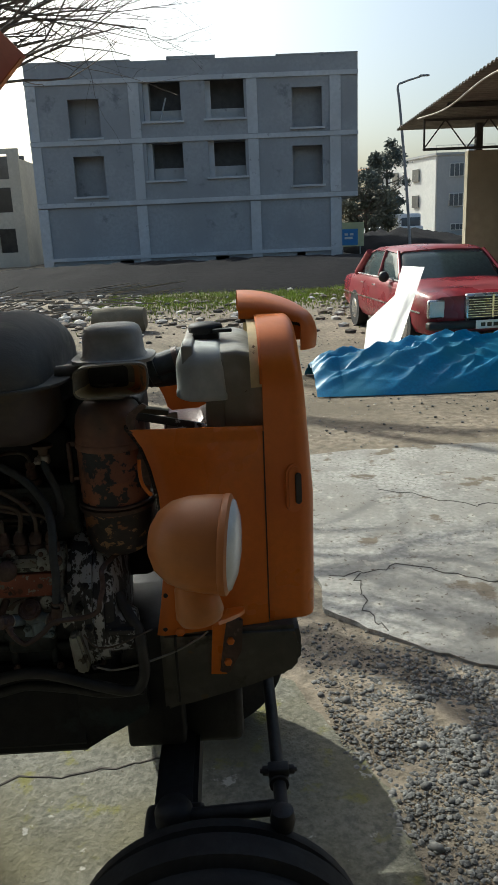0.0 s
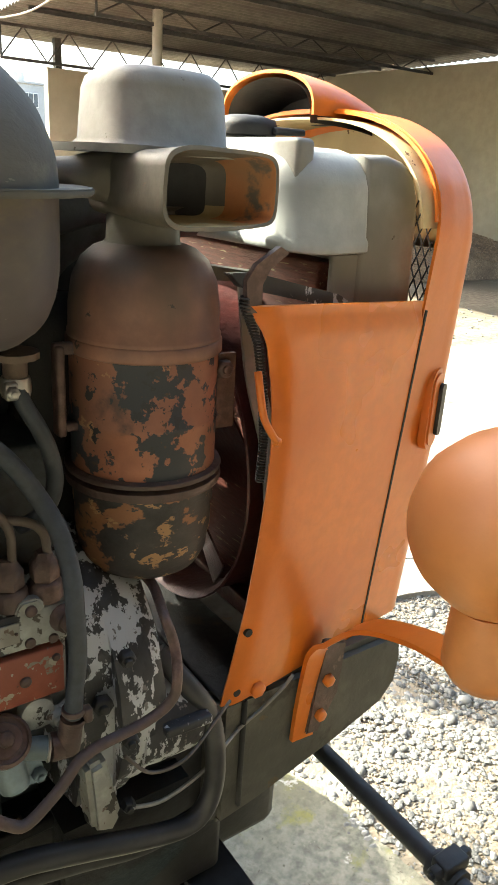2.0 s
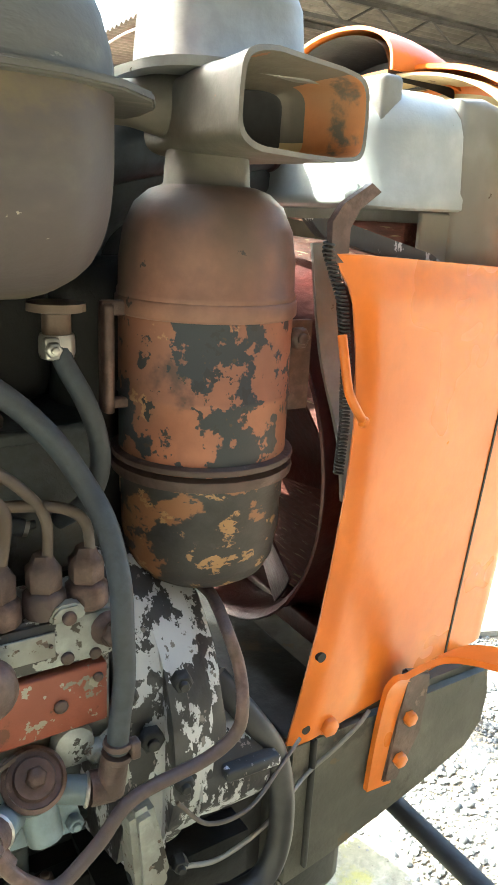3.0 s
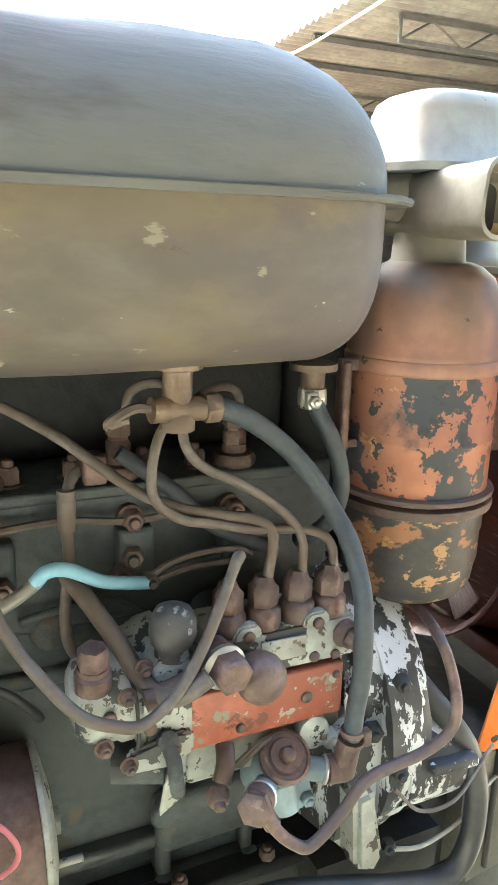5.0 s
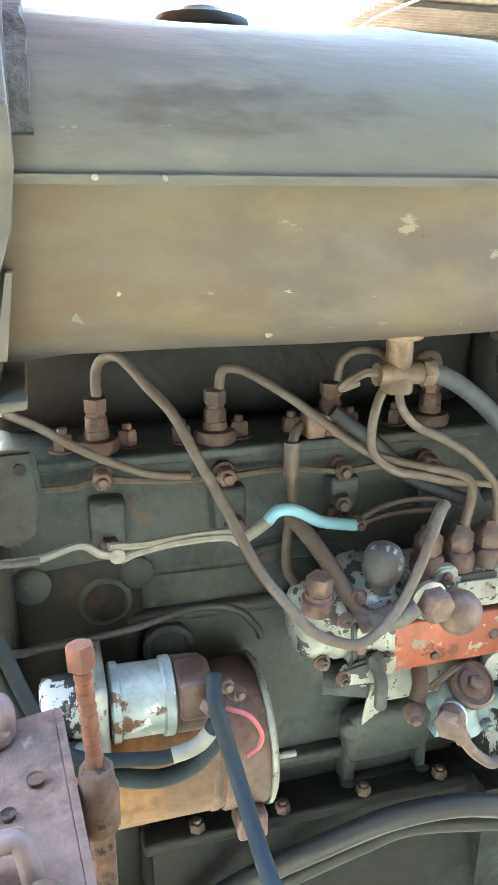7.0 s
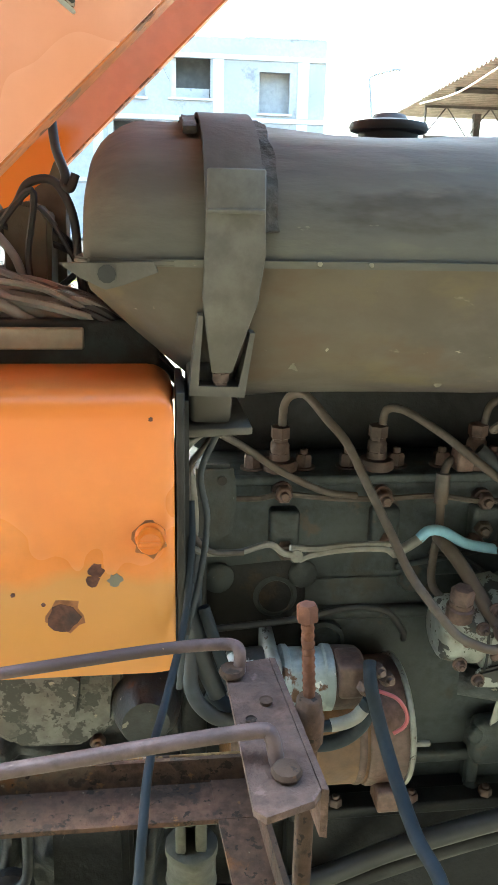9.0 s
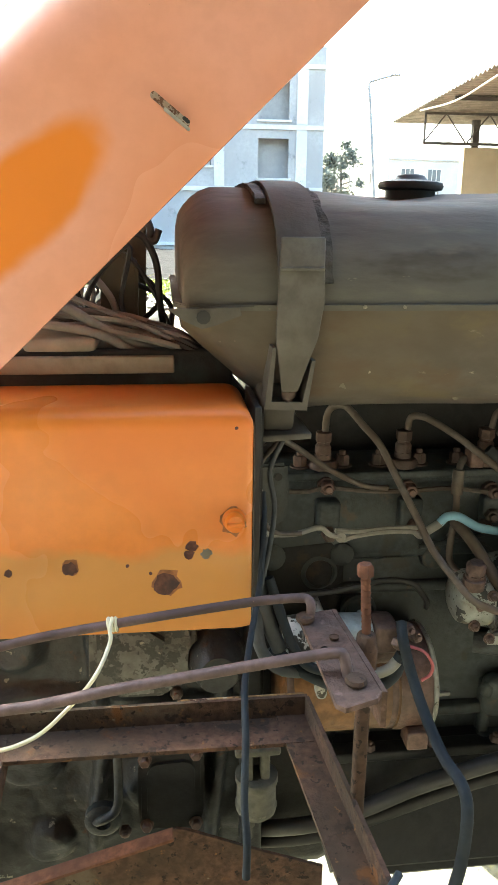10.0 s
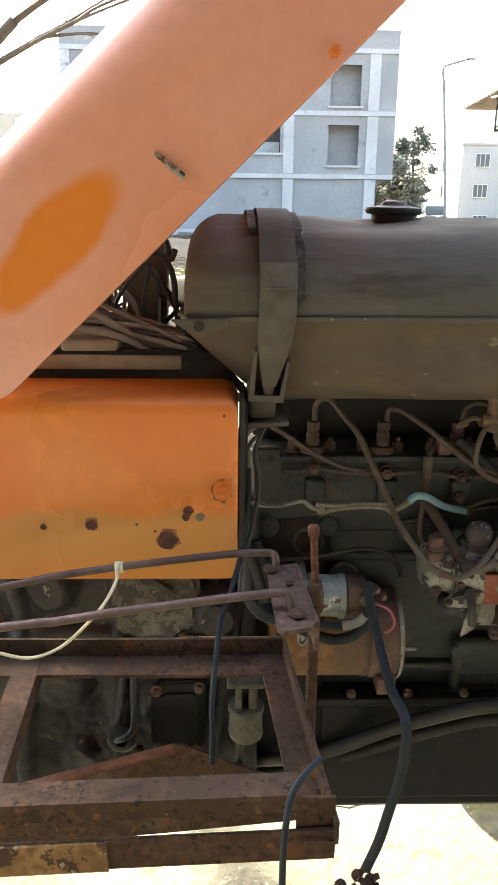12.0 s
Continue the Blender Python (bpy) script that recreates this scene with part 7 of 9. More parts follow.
lathe(bm, [(0.0, -0.120), (0.030, -0.116), (0.055, -0.103), (0.074, -0.080), (0.084, -0.050), (0.088, -0.015), (0.089, 0.012), (0.087, 0.016)], LC, LA, 36)
lamp = part("head_lamp", bm, LAMP_PAINT, tractor, "domed orange headlamp on a bent bracket", smooth=60)
bm = B()
lathe(bm, [(0.087, 0.012), (0.091, 0.016), (0.091, 0.026), (0.084, 0.030)], LC, LA, 36)
part("lamp_rim", bm, LAMP_PAINT, lamp)
GLASS = mat("lamp_glass", (0.75, 0.80, 0.80), 0.12, var=0.05, scale=60, big=20, bump=0.05)
bm = B()
lathe(bm, [(0.086, 0.020), (0.080, 0.034), (0.055, 0.043), (0.025, 0.047), (0, 0.048)], LC, LA, 32)
part("lens", bm, GLASS, lamp, "pale ribbed glass lens", smooth=60)
bm = B()
lathe(bm, [(0.032, 0.0), (0.036, 0.010), (0.043, 0.050), (0.045, 0.064), (0.040, 0.076), (0.02, 0.080)], LC + Vector((-0.044, 0.0, -0.070)), Vector((0.16, -0.05, -1)), 24)
part("lamp_stem", bm, LAMP_PAINT, lamp, "orange bell-shaped lamp mount", smooth=60)


part("lamp_bracket", flat_bar([(-0.030, 1.467, 0.742), (-0.026, 1.467, 0.80), (-0.021, 1.465, 0.856), (-0.017, 1.462, 0.880), (-0.006, 1.452, 0.895), (0.014, 1.415, 0.932), (0.014, 1.34, 0.963), (-0.008, 1.27, 0.990), (-0.033, 1.215, 1.012)], (1, 0, 0.1), 0.036, 0.007), ORANGE, lamp, "bent orange flat-bar bracket")
bm = B()
prism(bm, [(-0.008, 0.890), (0.030, 0.878), (0.024, 0.80), (-0.006, 0.744), (-0.028, 0.748), (-0.016, 0.826)], "y", 1.460, 1.472)
bmesh.ops.bevel(bm, geom=bm.edges[:], offset=0.003, segments=2, affect="EDGES")
part("bracket_gusset", bm, BROWN, lamp)
for z in (0.829, 0.776):
    bm = B()
    hexnut(bm, (0.000 + (z - 0.829) * 0.15, 1.460, z), (0, -1, 0), 0.009, 0.008, False)
    part("bracket_bolt", bm, ORANGE, lamp)

# ---- front axle and wheels ----
bm = B()
prism(bm, [(-0.185, 0.40), (-0.09, 0.40), (-0.09, 0.52), (-0.185, 0.52)], "y", 1.24, 2.16)
bmesh.ops.bevel(bm, geom=bm.edges[:], offset=0.012, segments=2, affect="EDGES")
box(bm, -0.22, 0.02, 1.56, 1.84, 0.48, 0.72, 0.02)
axle = part("front_axle", bm, BLACK, tractor, "black steel front axle beam")
for s in (1, -1):
    y = YC - s * 0.44
    bm = B()
    lathe(bm, [(0.036, 0), (0.040, 0.01), (0.040, 0.20), (0.032, 0.215), (0.012, 0.22)], (-0.135, y, 0.36), (0, 0, 1), 18)
    box(bm, -0.20, -0.07, y - 0.03, y + 0.06, 0.39, 0.53, 0.015)
    rod(bm, (-0.135, y, 0.40), (-0.05, y - s * 0.14, 0.312), 0.036)
    rod(bm, (-0.12, y, 0.54), (0.088, y - s * 0.05, 0.595), 0.016)
    part("steering_knuckle", bm, BLACK, axle)
part("track_rod", tube(B(), [(0.088, 1.19, 0.600), (0.088, 1.30, 0.600), (0.088, 1.6, 0.600), (0.088, 2.2, 0.600)], 0.014, 12), BLACK, axle, "black track rod")
bm = B()
rod(bm, (0.088, 1.31, 0.60), (0.088, 1.265, 0.60), 0.021)
box(bm, 0.066, 0.11, 1.272, 1.30, 0.612, 0.632, 0.003)
hexnut(bm, (0.110, 1.286, 0.62), (1, 0, 0), 0.010, 0.012)
hexnut(bm, (0.066, 1.286, 0.62), (-1, 0, 0), 0.010, 0.012)
part("rod_clamp", bm, BLACK, axle)
bm = B()
lathe(bm, [(0, -0.03), (0.022, -0.02), (0.026, 0), (0.022, 0.02), (0, 0.03)], (0.088, 1.18, 0.595), (0, 0, 1), 14)
part("ball_joint", bm, BLACK, axle)


def front_wheel(x, y):
    """A ribbed front tyre on a dished rim."""
    c = Vector((x, y, 0.312))
    bm = B()
    rim = [(0.0, -0.03), (0.06, -0.03), (0.07, -0.01), (0.15, 0.0), (0.17, -0.03), (0.192, -0.065), (0.196, -0.06), (0.196, 0.06), (0.18, 0.06), (0.15, 0.01), (0.0, 0.01)]
    lathe(bm, rim, c, (0.0, 1, 0), 32)
    w = part("front_wheel", bm, BROWN, tractor, "dusty front wheel with ribbed black tyre")
    bm = B()
    prof = [(0.190, -0.06), (0.22, -0.078), (0.265, -0.088), (0.292, -0.082), (0.299, -0.075), (0.299, -0.055), (0.289, -0.05), (0.289, -0.035), (0.312, -0.025), (0.312, 0.025), (0.289, 0.035), (0.289, 0.05), (0.299, 0.055), (0.299, 0.075), (0.292, 0.082), (0.265, 0.088), (0.22, 0.078), (0.190, 0.06)]
    lathe(bm, prof, c, (0.0, 1, 0), 48)
    part("tyre", bm, RUBBER, w)
    return w


front_wheel(-0.05, 1.10)
front_wheel(-0.13, 2.30)

# ---- ground ----
CONCRETE = mat("worn_concrete", (0.36, 0.345, 0.31), 0.9, var=0.28, scale=34, big=1.3, bump=0.8, spec=0.2, tint=(0.26, 0.245, 0.215), chips=(((0.27, 0.255, 0.225), 3.2, 0.52, 0.9, 0.12), ((0.44, 0.41, 0.35), 9, 0.60, 0.9, 0.08), ((0.16, 0.145, 0.12), 5, 0.70, 0.95), ((0.24, 0.22, 0.18), 22, 0.68, 0.9), ((0.175, 0.145, 0.11), 2.3, 0.57, 0.95, 0.06), ((0.13, 0.11, 0.085), 30, 0.62, 0.95, 0.04)))
DIRT = mat("dry_dirt", (0.24, 0.20, 0.15), 0.95, var=0.35, scale=14, big=0.8, bump=0.8, spec=0.15, tint=(0.16, 0.135, 0.10), chips=(((0.38, 0.35, 0.28), 18, 0.67, 0.95),))
# soil colour taken down to near black for the building's shadow
SHADED_SOIL = mat("soil_with_painted_shade", (0.0135, 0.013, 0.0145), 0.95, var=0.35, scale=4, big=0.4, bump=0.5, spec=0.05, tint=(0.020, 0.019, 0.020))
GRASS = mat("spring_grass", (0.24, 0.33, 0.04), 0.8, var=0.35, scale=8, big=0.8, bump=0.2, tint=(0.20, 0.21, 0.06))
LITTER = mat("pale_rubble", (0.50, 0.47, 0.41), 0.9, var=0.35, scale=6, big=1.5, bump=0.3, tint=(0.25, 0.21, 0.17))


def ground_z(x, y):
    r = math.hypot(x - 0.3, y - 1.6)
    z = 0.006 * noise.noise(Vector((x * 2.2, y * 2.2, 0))) + 0.012 * noise.noise(Vector((x * 0.5, y * 0.5, 3)))
    heap = math.exp(-((x - 0.75) / 0.42) ** 2 - ((y - 2.15) / 0.5) ** 2)
    z += (0.03 + 0.022 * noise.noise(Vector((x * 4.5, y * 4.5, 11)))) * heap
    if y > 14:
        z += 0.10 * noise.noise(Vector((x * 0.22, y * 0.22, 7))) * min(1, (y - 14) / 4)
    return z - 0.004


def ground_lines(lo, hi, mid0, mid1, step):
    out, v = [], mid0
    while v <= mid1 + 1e-6:
        out.append(v)
        v += step
    s, a, b = step, mid0, mid1
    while a > lo or b < hi:
        s *= 1.22
        a, b = a - s, b + s
        out = [max(a, lo)] * (a > lo - s) + out + [min(b, hi)] * (b < hi + s)
    return sorted(set(out))


bm = B()
gx, gy = ground_lines(-900, 900, -4, 6, 0.16), ground_lines(-900, 900, -2, 9, 0.16)
vs = [[bm.verts.new((x, y, ground_z(x, y))) for y in gy] for x in gx]
for i in range(len(gx) - 1):
    for j in range(len(gy) - 1):
        bm.faces.new((vs[i][j], vs[i + 1][j], vs[i + 1][j + 1], vs[i][j + 1]))
tagged(part("ground", bm, DIRT), "dry brown dirt yard strewn with grit", "ground", kind="structure")


MOSSY = mat("mossy_concrete", (0.185, 0.178, 0.145), 0.92, var=0.3, scale=45, big=2.2, bump=1.0, spec=0.15, tint=(0.17, 0.155, 0.10), chips=(((0.20, 0.19, 0.075), 6, 0.55, 0.95, 0.1), ((0.11, 0.10, 0.075), 55, 0.66, 0.95, 0.03), ((0.42, 0.40, 0.35), 16, 0.64, 0.9, 0.06)))


def slab(name, outline, label, h=0.012, m=CONCRETE):
    bm = B()
    pts = []
    rr = random.Random(len(outline))
    n = len(outline)
    for i in range(n):
        a, b = Vector(outline[i]), Vector(outline[(i + 1) % n])
        k = max(2, int((b - a).length / 0.04))
        for q in range(k):
            p = a.lerp(b, q / k)
            pts.append((p.x + 0.045 * noise.noise(Vector((p.x * 3, p.y * 3, 5))) + 0.022 * noise.noise(Vector((p.x * 11, p.y * 11, 2))), p.y + 0.045 * noise.noise(Vector((p.x * 3, p.y * 3, 9))) + 0.022 * noise.noise(Vector((p.x * 11, p.y * 11, 7)))))
    prism(bm, pts, "z", -0.05, h)
    return tagged(part(name, bm, m, smooth=0), label, "pavement", kind="structure")


slab("pavement", [(0.42, 3.05), (0.63, 2.80), (0.96, 2.50), (1.6, 2.35), (2.6, 2.3), (5.0, 2.2), (5.4, 5.2), (3.2, 5.6), (0.6, 5.45), (0.55, 4.8), (0.42, 3.6)], "worn pale concrete slab with cracks, dappled with shade", 0.022)
slab("pavement", [(-3.0, -1.5), (0.45, -1.5), (0.52, 1.3), (0.48, 1.9), (0.2, 2.5), (-0.2, 2.75), (-3.0, 2.9)], "worn mossy concrete slab under the tractor", 0.014, MOSSY)

CRACK = mat("dark_crack", (0.07, 0.06, 0.05), 0.95, var=0.2, scale=40, big=5, bump=0.1)


def crack(pts, w, z, seed):
    """A jagged thin crack filled with dark grit."""
    rr = random.Random(seed)
    bm = B()
    line = []
    for a, b in zip(pts, pts[1:]):
        for k in range(9):
            t = k / 9
            line.append((a[0] + (b[0] - a[0]) * t + rr.uniform(-0.025, 0.025), a[1] + (b[1] - a[1]) * t + rr.uniform(-0.025, 0.025)))
    prev = None
    for i, (x, y) in enumerate(line):
        x2, y2 = line[min(i + 1, len(line) - 1)]
        x1, y1 = line[max(i - 1, 0)]
        d = Vector((x2 - x1, y2 - y1, 0)).normalized()
        ww = w * rr.uniform(0.3, 1.0)
        n = Vector((-d.y, d.x, 0)) * ww
        cur = (bm.verts.new((x + n.x, y + n.y, z)), bm.verts.new((x - n.x, y - n.y, z)))
        if prev:
            bm.faces.new((prev[0], cur[0], cur[1], prev[1]))
        prev = cur
    r = bmesh.ops.extrude_face_region(bm, geom=bm.faces[:])
    for v in [g for g in r["geom"] if isinstance(g, bmesh.types.BMVert)]:
        v.co.z -= 0.01
    return tagged(part("crack", bm, CRACK, smooth=0), "dark jagged crack in the concrete", "crack", kind="structure")


crack([(0.5, 3.35), (0.9, 3.45), (1.3, 3.2), (2.2, 3.3), (3.0, 3.05)], 0.004, 0.0245, 1)
crack([(0.62, 3.35), (0.60, 3.05), (0.66, 2.80)], 0.003, 0.0245, 2)
crack([(1.3, 3.2), (1.45, 2.8), (1.6, 2.4)], 0.003, 0.0245, 3)
crack([(1.0, 4.6), (1.5, 4.2), (1.9, 4.3), (2.6, 3.9)], 0.004, 0.0245, 4)
crack([(-1.3, 2.10), (-0.9, 2.02), (-0.5, 2.06), (-0.1, 2.1)], 0.004, 0.0165, 7)

# gravel heap beside the slab
PEB = []
for s in range(6):
    bm = B()
    bmesh.ops.create_icosphere(bm, subdivisions=1, radius=1.0)
    rr = random.Random(s)
    for v in bm.verts:
        v.co = Vector((v.co.x * (1 + 0.25 * rr.random()), v.co.y * (0.75 + 0.3 * rr.random()), v.co.z * 0.62)) * (0.85 + 0.3 * rr.random())
    PEB.append([tuple(v.co) for v in bm.verts])
    TRI = [[v.index for v in f.verts] for f in bm.faces]
    bm.free()


def scatter(name, label, category, count, spot, size, material, seed, kind="stuff", round_off=True, sink=0.12):
    """Loose pebbles strewn by spot(rng) -> (x, y) and size(rng)."""
    rr = random.Random(seed)
    vs, fs = [], []
    for _ in range(count):
        x, y = spot(rr)
        s = size(rr)
        a = rr.uniform(0, 6.28)
        c, n = math.cos(a), math.sin(a)
        z = max(ground_z(x, y), 0.0) + s * sink
        o = len(vs)
        for px, py, pz in PEB[rr.randrange(6)]:
            vs.append((x + (px * c - py * n) * s, y + (px * n + py * c) * s, z + pz * s))
        fs.extend([[o + i for i in t] for t in TRI])
    me = bpy.data.meshes.new(name)
    me.from_pydata(vs, [], fs)
    me.polygons.foreach_set("use_smooth", [round_off] * len(me.polygons))
    me.materials.append(material)
    return tagged(new(name, me), label, category, kind=kind)


PEBBLES = mat("mixed_pebbles", (0.33, 0.315, 0.28), 0.8, var=0.2, scale=120, big=20, bump=0.1)
nt = PEBBLES.node_tree
geo = nt.nodes.new("ShaderNodeNewGeometry")
rampn = nt.nodes.new("ShaderNodeValToRGB")
rampn.color_ramp.elements[0].color, rampn.color_ramp.elements[1].color = (0.062, 0.061, 0.058, 1), (0.23, 0.224, 0.205, 1)
nt.links.new(geo.outputs["Random Per Island"], rampn.inputs[0])
nt.links.new(rampn.outputs[0], nt.nodes["Principled BSDF"].inputs["Base Color"])


def heap_spot(rr):
    while True:
        x, y = rr.gauss(0.85, 0.42), rr.gauss(2.05, 0.42)
        edge = (2.95 - (x - 0.42) * 0.55 if x < 1.2 else 2.45) + abs(rr.gauss(0, 0.05))
        if y < edge and x > 0.38 - (y - 1.8) * 0.12:
            return x, y


scatter("gravel", "grey and tan river gravel spilled beside the slab", "gravel", 11000, heap_spot, lambda r: 0.0025 + 0.0095 * r.random() ** 2.3, PEBBLES, 3, round_off=False)
scatter("gravel", "larger rounded pebbles lying on the gravel", "gravel", 90, heap_spot, lambda r: 0.011 + 0.013 * r.random() ** 2, PEBBLES, 8)
scatter("grit", "brown dirt and fine grit between the gravel", "grit", 14000, heap_spot, lambda r: 0.0015 + 0.0035 * r.random() ** 2, DIRT, 41)
scatter("grit", "fine grit scattered over the concrete", "grit", 5000, lambda r: (r.uniform(-1.8, 2.6), r.uniform(0.6, 4.5)), lambda r: 0.0015 + 0.004 * r.random() ** 3, PEBBLES, 5)
scatter("grit", "loose stones on the dirt yard", "grit", 3500, lambda r: (r.uniform(-1, 7), r.uniform(4, 12)), lambda r: 0.004 + 0.014 * r.random() ** 3, PEBBLES, 6)

# dark soil bank before the building, its shade painted in; grass and rubble strip
def mound(name, x0, x1, y0, y1, hgt, m, label, cat, nx=60, ny=14, rough=0.3, seed=0.0, kind="stuff"):
    def fn(u, v):
        x, y = x0 + (x1 - x0) * u, y0 + (y1 - y0) * v
        e = (math.sin(math.pi * min(1, max(0, u))) ** 0.35) * math.sin(math.pi * v) ** 0.7
        z = hgt * e * (1 - rough + rough * 2 * (0.5 + 0.5 * noise.noise(Vector((x * 0.8, y * 0.8, seed))))) + 0.25 * hgt * rough * noise.noise(Vector((x * 2.6, y * 2.6, seed + 4))) * e
        return Vector((x, y, z - 0.06))
    return tagged(part(name, grid_sheet(B(), fn, nx, ny), m), label, cat, kind=kind)


mound("soil_bank", -15, 12.5, 21.5, 39.5, 0.62, SHADED_SOIL, "low bank of dark tilled soil, the building's shade in its colour", "soil", 90, 16, 0.3, 1.0)
mound("soil_bank", 8, 16, 42, 60, 1.3, SHADED_SOIL, "dark soil heap near the road", "soil", 40, 16, 0.4, 4.0)


def blades(name, label, count, spot, h, m, seed):
    rr = random.Random(seed)
    vs, fs = [], []
    for _ in range(count):
        x, y = spot(rr)
        a, b = rr.uniform(0, 6.28), rr.uniform(0.4, 1.2) * h
        dx, dy = 0.25 * b * math.cos(a), 0.25 * b * math.sin(a)
        w = 0.012 * (1 + h)
        o = len(vs)
        z = ground_z(x, y) - 0.01
        vs += [(x - w * math.sin(a), y + w * math.cos(a), z), (x + w * math.sin(a), y - w * math.cos(a), z), (x + dx, y + dy, z + b)]
        fs.append((o, o + 1, o + 2))
    me = bpy.data.meshes.new(name)
    me.from_pydata(vs, [], fs)
    me.materials.append(m)
    return tagged(new(name, me), label, "grass", kind="stuff")


blades("grass", "bright green spring grass strip", 16000, lambda r: (r.uniform(-3.2, 4.5), r.gauss(19.5, 1.6)), 0.095, GRASS, 2)
blades("grass", "small weed tufts at the concrete's edge", 220, lambda r: (r.gauss(0.72, 0.07), r.gauss(0.95, 0.1)), 0.05, GRASS, 9)


nt = LITTER.node_tree
geo = nt.nodes.new("ShaderNodeNewGeometry")
rampl = nt.nodes.new("ShaderNodeValToRGB")
rampl.color_ramp.elements[0].color, rampl.color_ramp.elements[1].color = (0.06, 0.055, 0.045, 1), (0.58, 0.56, 0.52, 1)
mid = rampl.color_ramp.elements.new(0.6)
mid.color = (0.20, 0.16, 0.12, 1)
nt.links.new(geo.outputs["Random Per Island"], rampl.inputs[0])
nt.links.new(rampl.outputs[0], nt.nodes["Principled BSDF"].inputs["Base Color"])


def rubble_spot(r):
    return r.uniform(-7.5, 6.5), r.gauss(16.5, 2.2)


scatter("rubble", "pale builders' rubble and litter", "rubble", 1500, rubble_spot, lambda r: 0.02 + 0.10 * r.random() ** 3, LITTER, 12, round_off=False)
scatter("rubble", "pale rubble near the grass", "rubble", 420, lambda r: (r.uniform(-7, -2), r.gauss(18, 2.5)), lambda r: 0.05 + 0.14 * r.random() ** 2, LITTER, 13, round_off=False)
random.seed(21)
STICK = mat("grey_wood_stick", (0.23, 0.20, 0.16), 0.85, var=0.25, scale=12, big=3, bump=0.2)
bm = B()
for k in range(46):
    x, y = random.uniform(-7, -2.2), random.uniform(16, 23)
    a = random.uniform(-0.5, 0.5)
    L = random.uniform(0.5, 1.6)
    rod(bm, (x, y, 0.08 + random.random() * 0.2), (x + L * math.cos(a), y + L * math.sin(a), 0.1 + random.random() * 0.3), 0.02, 0.012, 5)
tagged(part("brushwood", bm, STICK), "heap of grey sticks and scrap planks", "sticks", kind="stuff")
bm = B()
lathe(bm, [(0.02, -0.5), (0.20, -0.48), (0.23, -0.3), (0.235, 0.2), (0.21, 0.47), (0.02, 0.5)], (-1.9, 13.7, 0.22), (1, -0.1, 0), 18)
wobble(bm, 0.05, 3)
tagged(part("rolled_mat", bm, mat("khaki_cloth", (0.22, 0.19, 0.13), 0.9, var=0.2, scale=12, big=3, bump=0.3)), "rolled khaki cloth lying on the rubble", "roll")

# unseen wall and eave added behind the camera to cut skylight on the tractor
bm = B()
box(bm, -9, 9, -2.3, -2.0, -0.2, 6.5)
box(bm, -9.4, 9.4, -2.3, 0.7, 3.3, 3.45)
tagged(part("sky_blocker_south", bm, mat("grey_blocker_wall", (0.12, 0.115, 0.10), 0.9, var=0.1, scale=5, big=0.6, bump=0.1), smooth=0), "plain grey wall and eave, added unseen to block skylight", "wall", kind="structure")

# ---- concrete-frame building ----
BLOCK = mat("grey_block_wall", (0.345, 0.347, 0.348), 0.9, var=0.08, scale=6, big=0.5, bump=0.15, tint=(0.30, 0.302, 0.305), chips=(((0.20, 0.205, 0.21), 0.9, 0.60, 0.9, 0.12), ((0.36, 0.36, 0.355), 1.7, 0.64, 0.9, 0.1)))
FRAMEC = mat("pale_concrete_frame", (0.53, 0.532, 0.53), 0.9, var=0.08, scale=5, big=0.6, bump=0.1, tint=(0.46, 0.462, 0.46), chips=(((0.30, 0.30, 0.295), 2.2, 0.62, 0.9, 0.1),))
# dark colour stands in for the shade inside the rooms
ROOM_SHADE = mat("painted_room_shade", (0.11, 0.11, 0.11), 0.9, var=0.2, scale=3, big=0.5, bump=0.0)
building = thing("unfinished_building", (-0.8, 46, 0), "three-storey unfinished grey block building with empty window openings", "building")
FY, FXL, FXR = 40.3, -9.25, 7.27
OPEN = [(3.95, 5.47, 6.58, 8.44), (3.92, 5.47, 3.82, 5.71), (-7.25, -5.70, 6.46, 8.27), (-7.23, -5.68, 3.68, 5.60), (-3.49, -1.62, 7.12, 8.92), (-0.40, 1.55, 7.15, 8.95), (-3.49, -1.66, 4.32, 6.1), (-0.35, 1.53, 4.38, 6.1)]


def wall_with_openings(xa, xb, za, zb, opens, y0, y1):
    bm = B()
    xs = sorted({xa, xb, *[o[0] for o in opens if xa < o[0] < xb], *[o[1] for o in opens if xa < o[1] < xb]})
    zs = sorted({za, zb, *[o[2] for o in opens], *[o[3] for o in opens]})
    for x0, x1 in zip(xs, xs[1:]):
        for z0, z1 in zip(zs, zs[1:]):
            cx, cz = (x0 + x1) / 2, (z0 + z1) / 2
            if not any(o[0] < cx < o[1] and o[2] < cz < o[3] for o in opens):
                box(bm, x0, x1, y0, y1, z0, z1)
    bmesh.ops.remove_doubles(bm, verts=bm.verts[:], dist=0.001)
    return bm


part("wall", wall_with_openings(FXL, FXR, 3.15, 9.9, OPEN, FY, FY + 0.22), BLOCK, building, smooth=0)
bm = B()
VENTS = [(-5.3, -4.6, 0.08, 0.42), (-0.25, 0.45, 0.08, 0.42), (4.05, 4.5, 0.1, 0.5)]
part("wall", wall_with_openings(FXL + 0.2, 6.45, -0.3, 3.2, VENTS, FY + 0.05, FY + 0.27), BLOCK, building, smooth=0)
bm = B()
box(bm, FXL, FXL + 0.2, FY + 0.22, FY + 12, -0.3, 9.9)
part("wall", bm, BLOCK, building, smooth=0)
bm = B()
box(bm, FXR - 0.2, FXR, FY + 0.22, FY + 12, 3.15, 9.9)
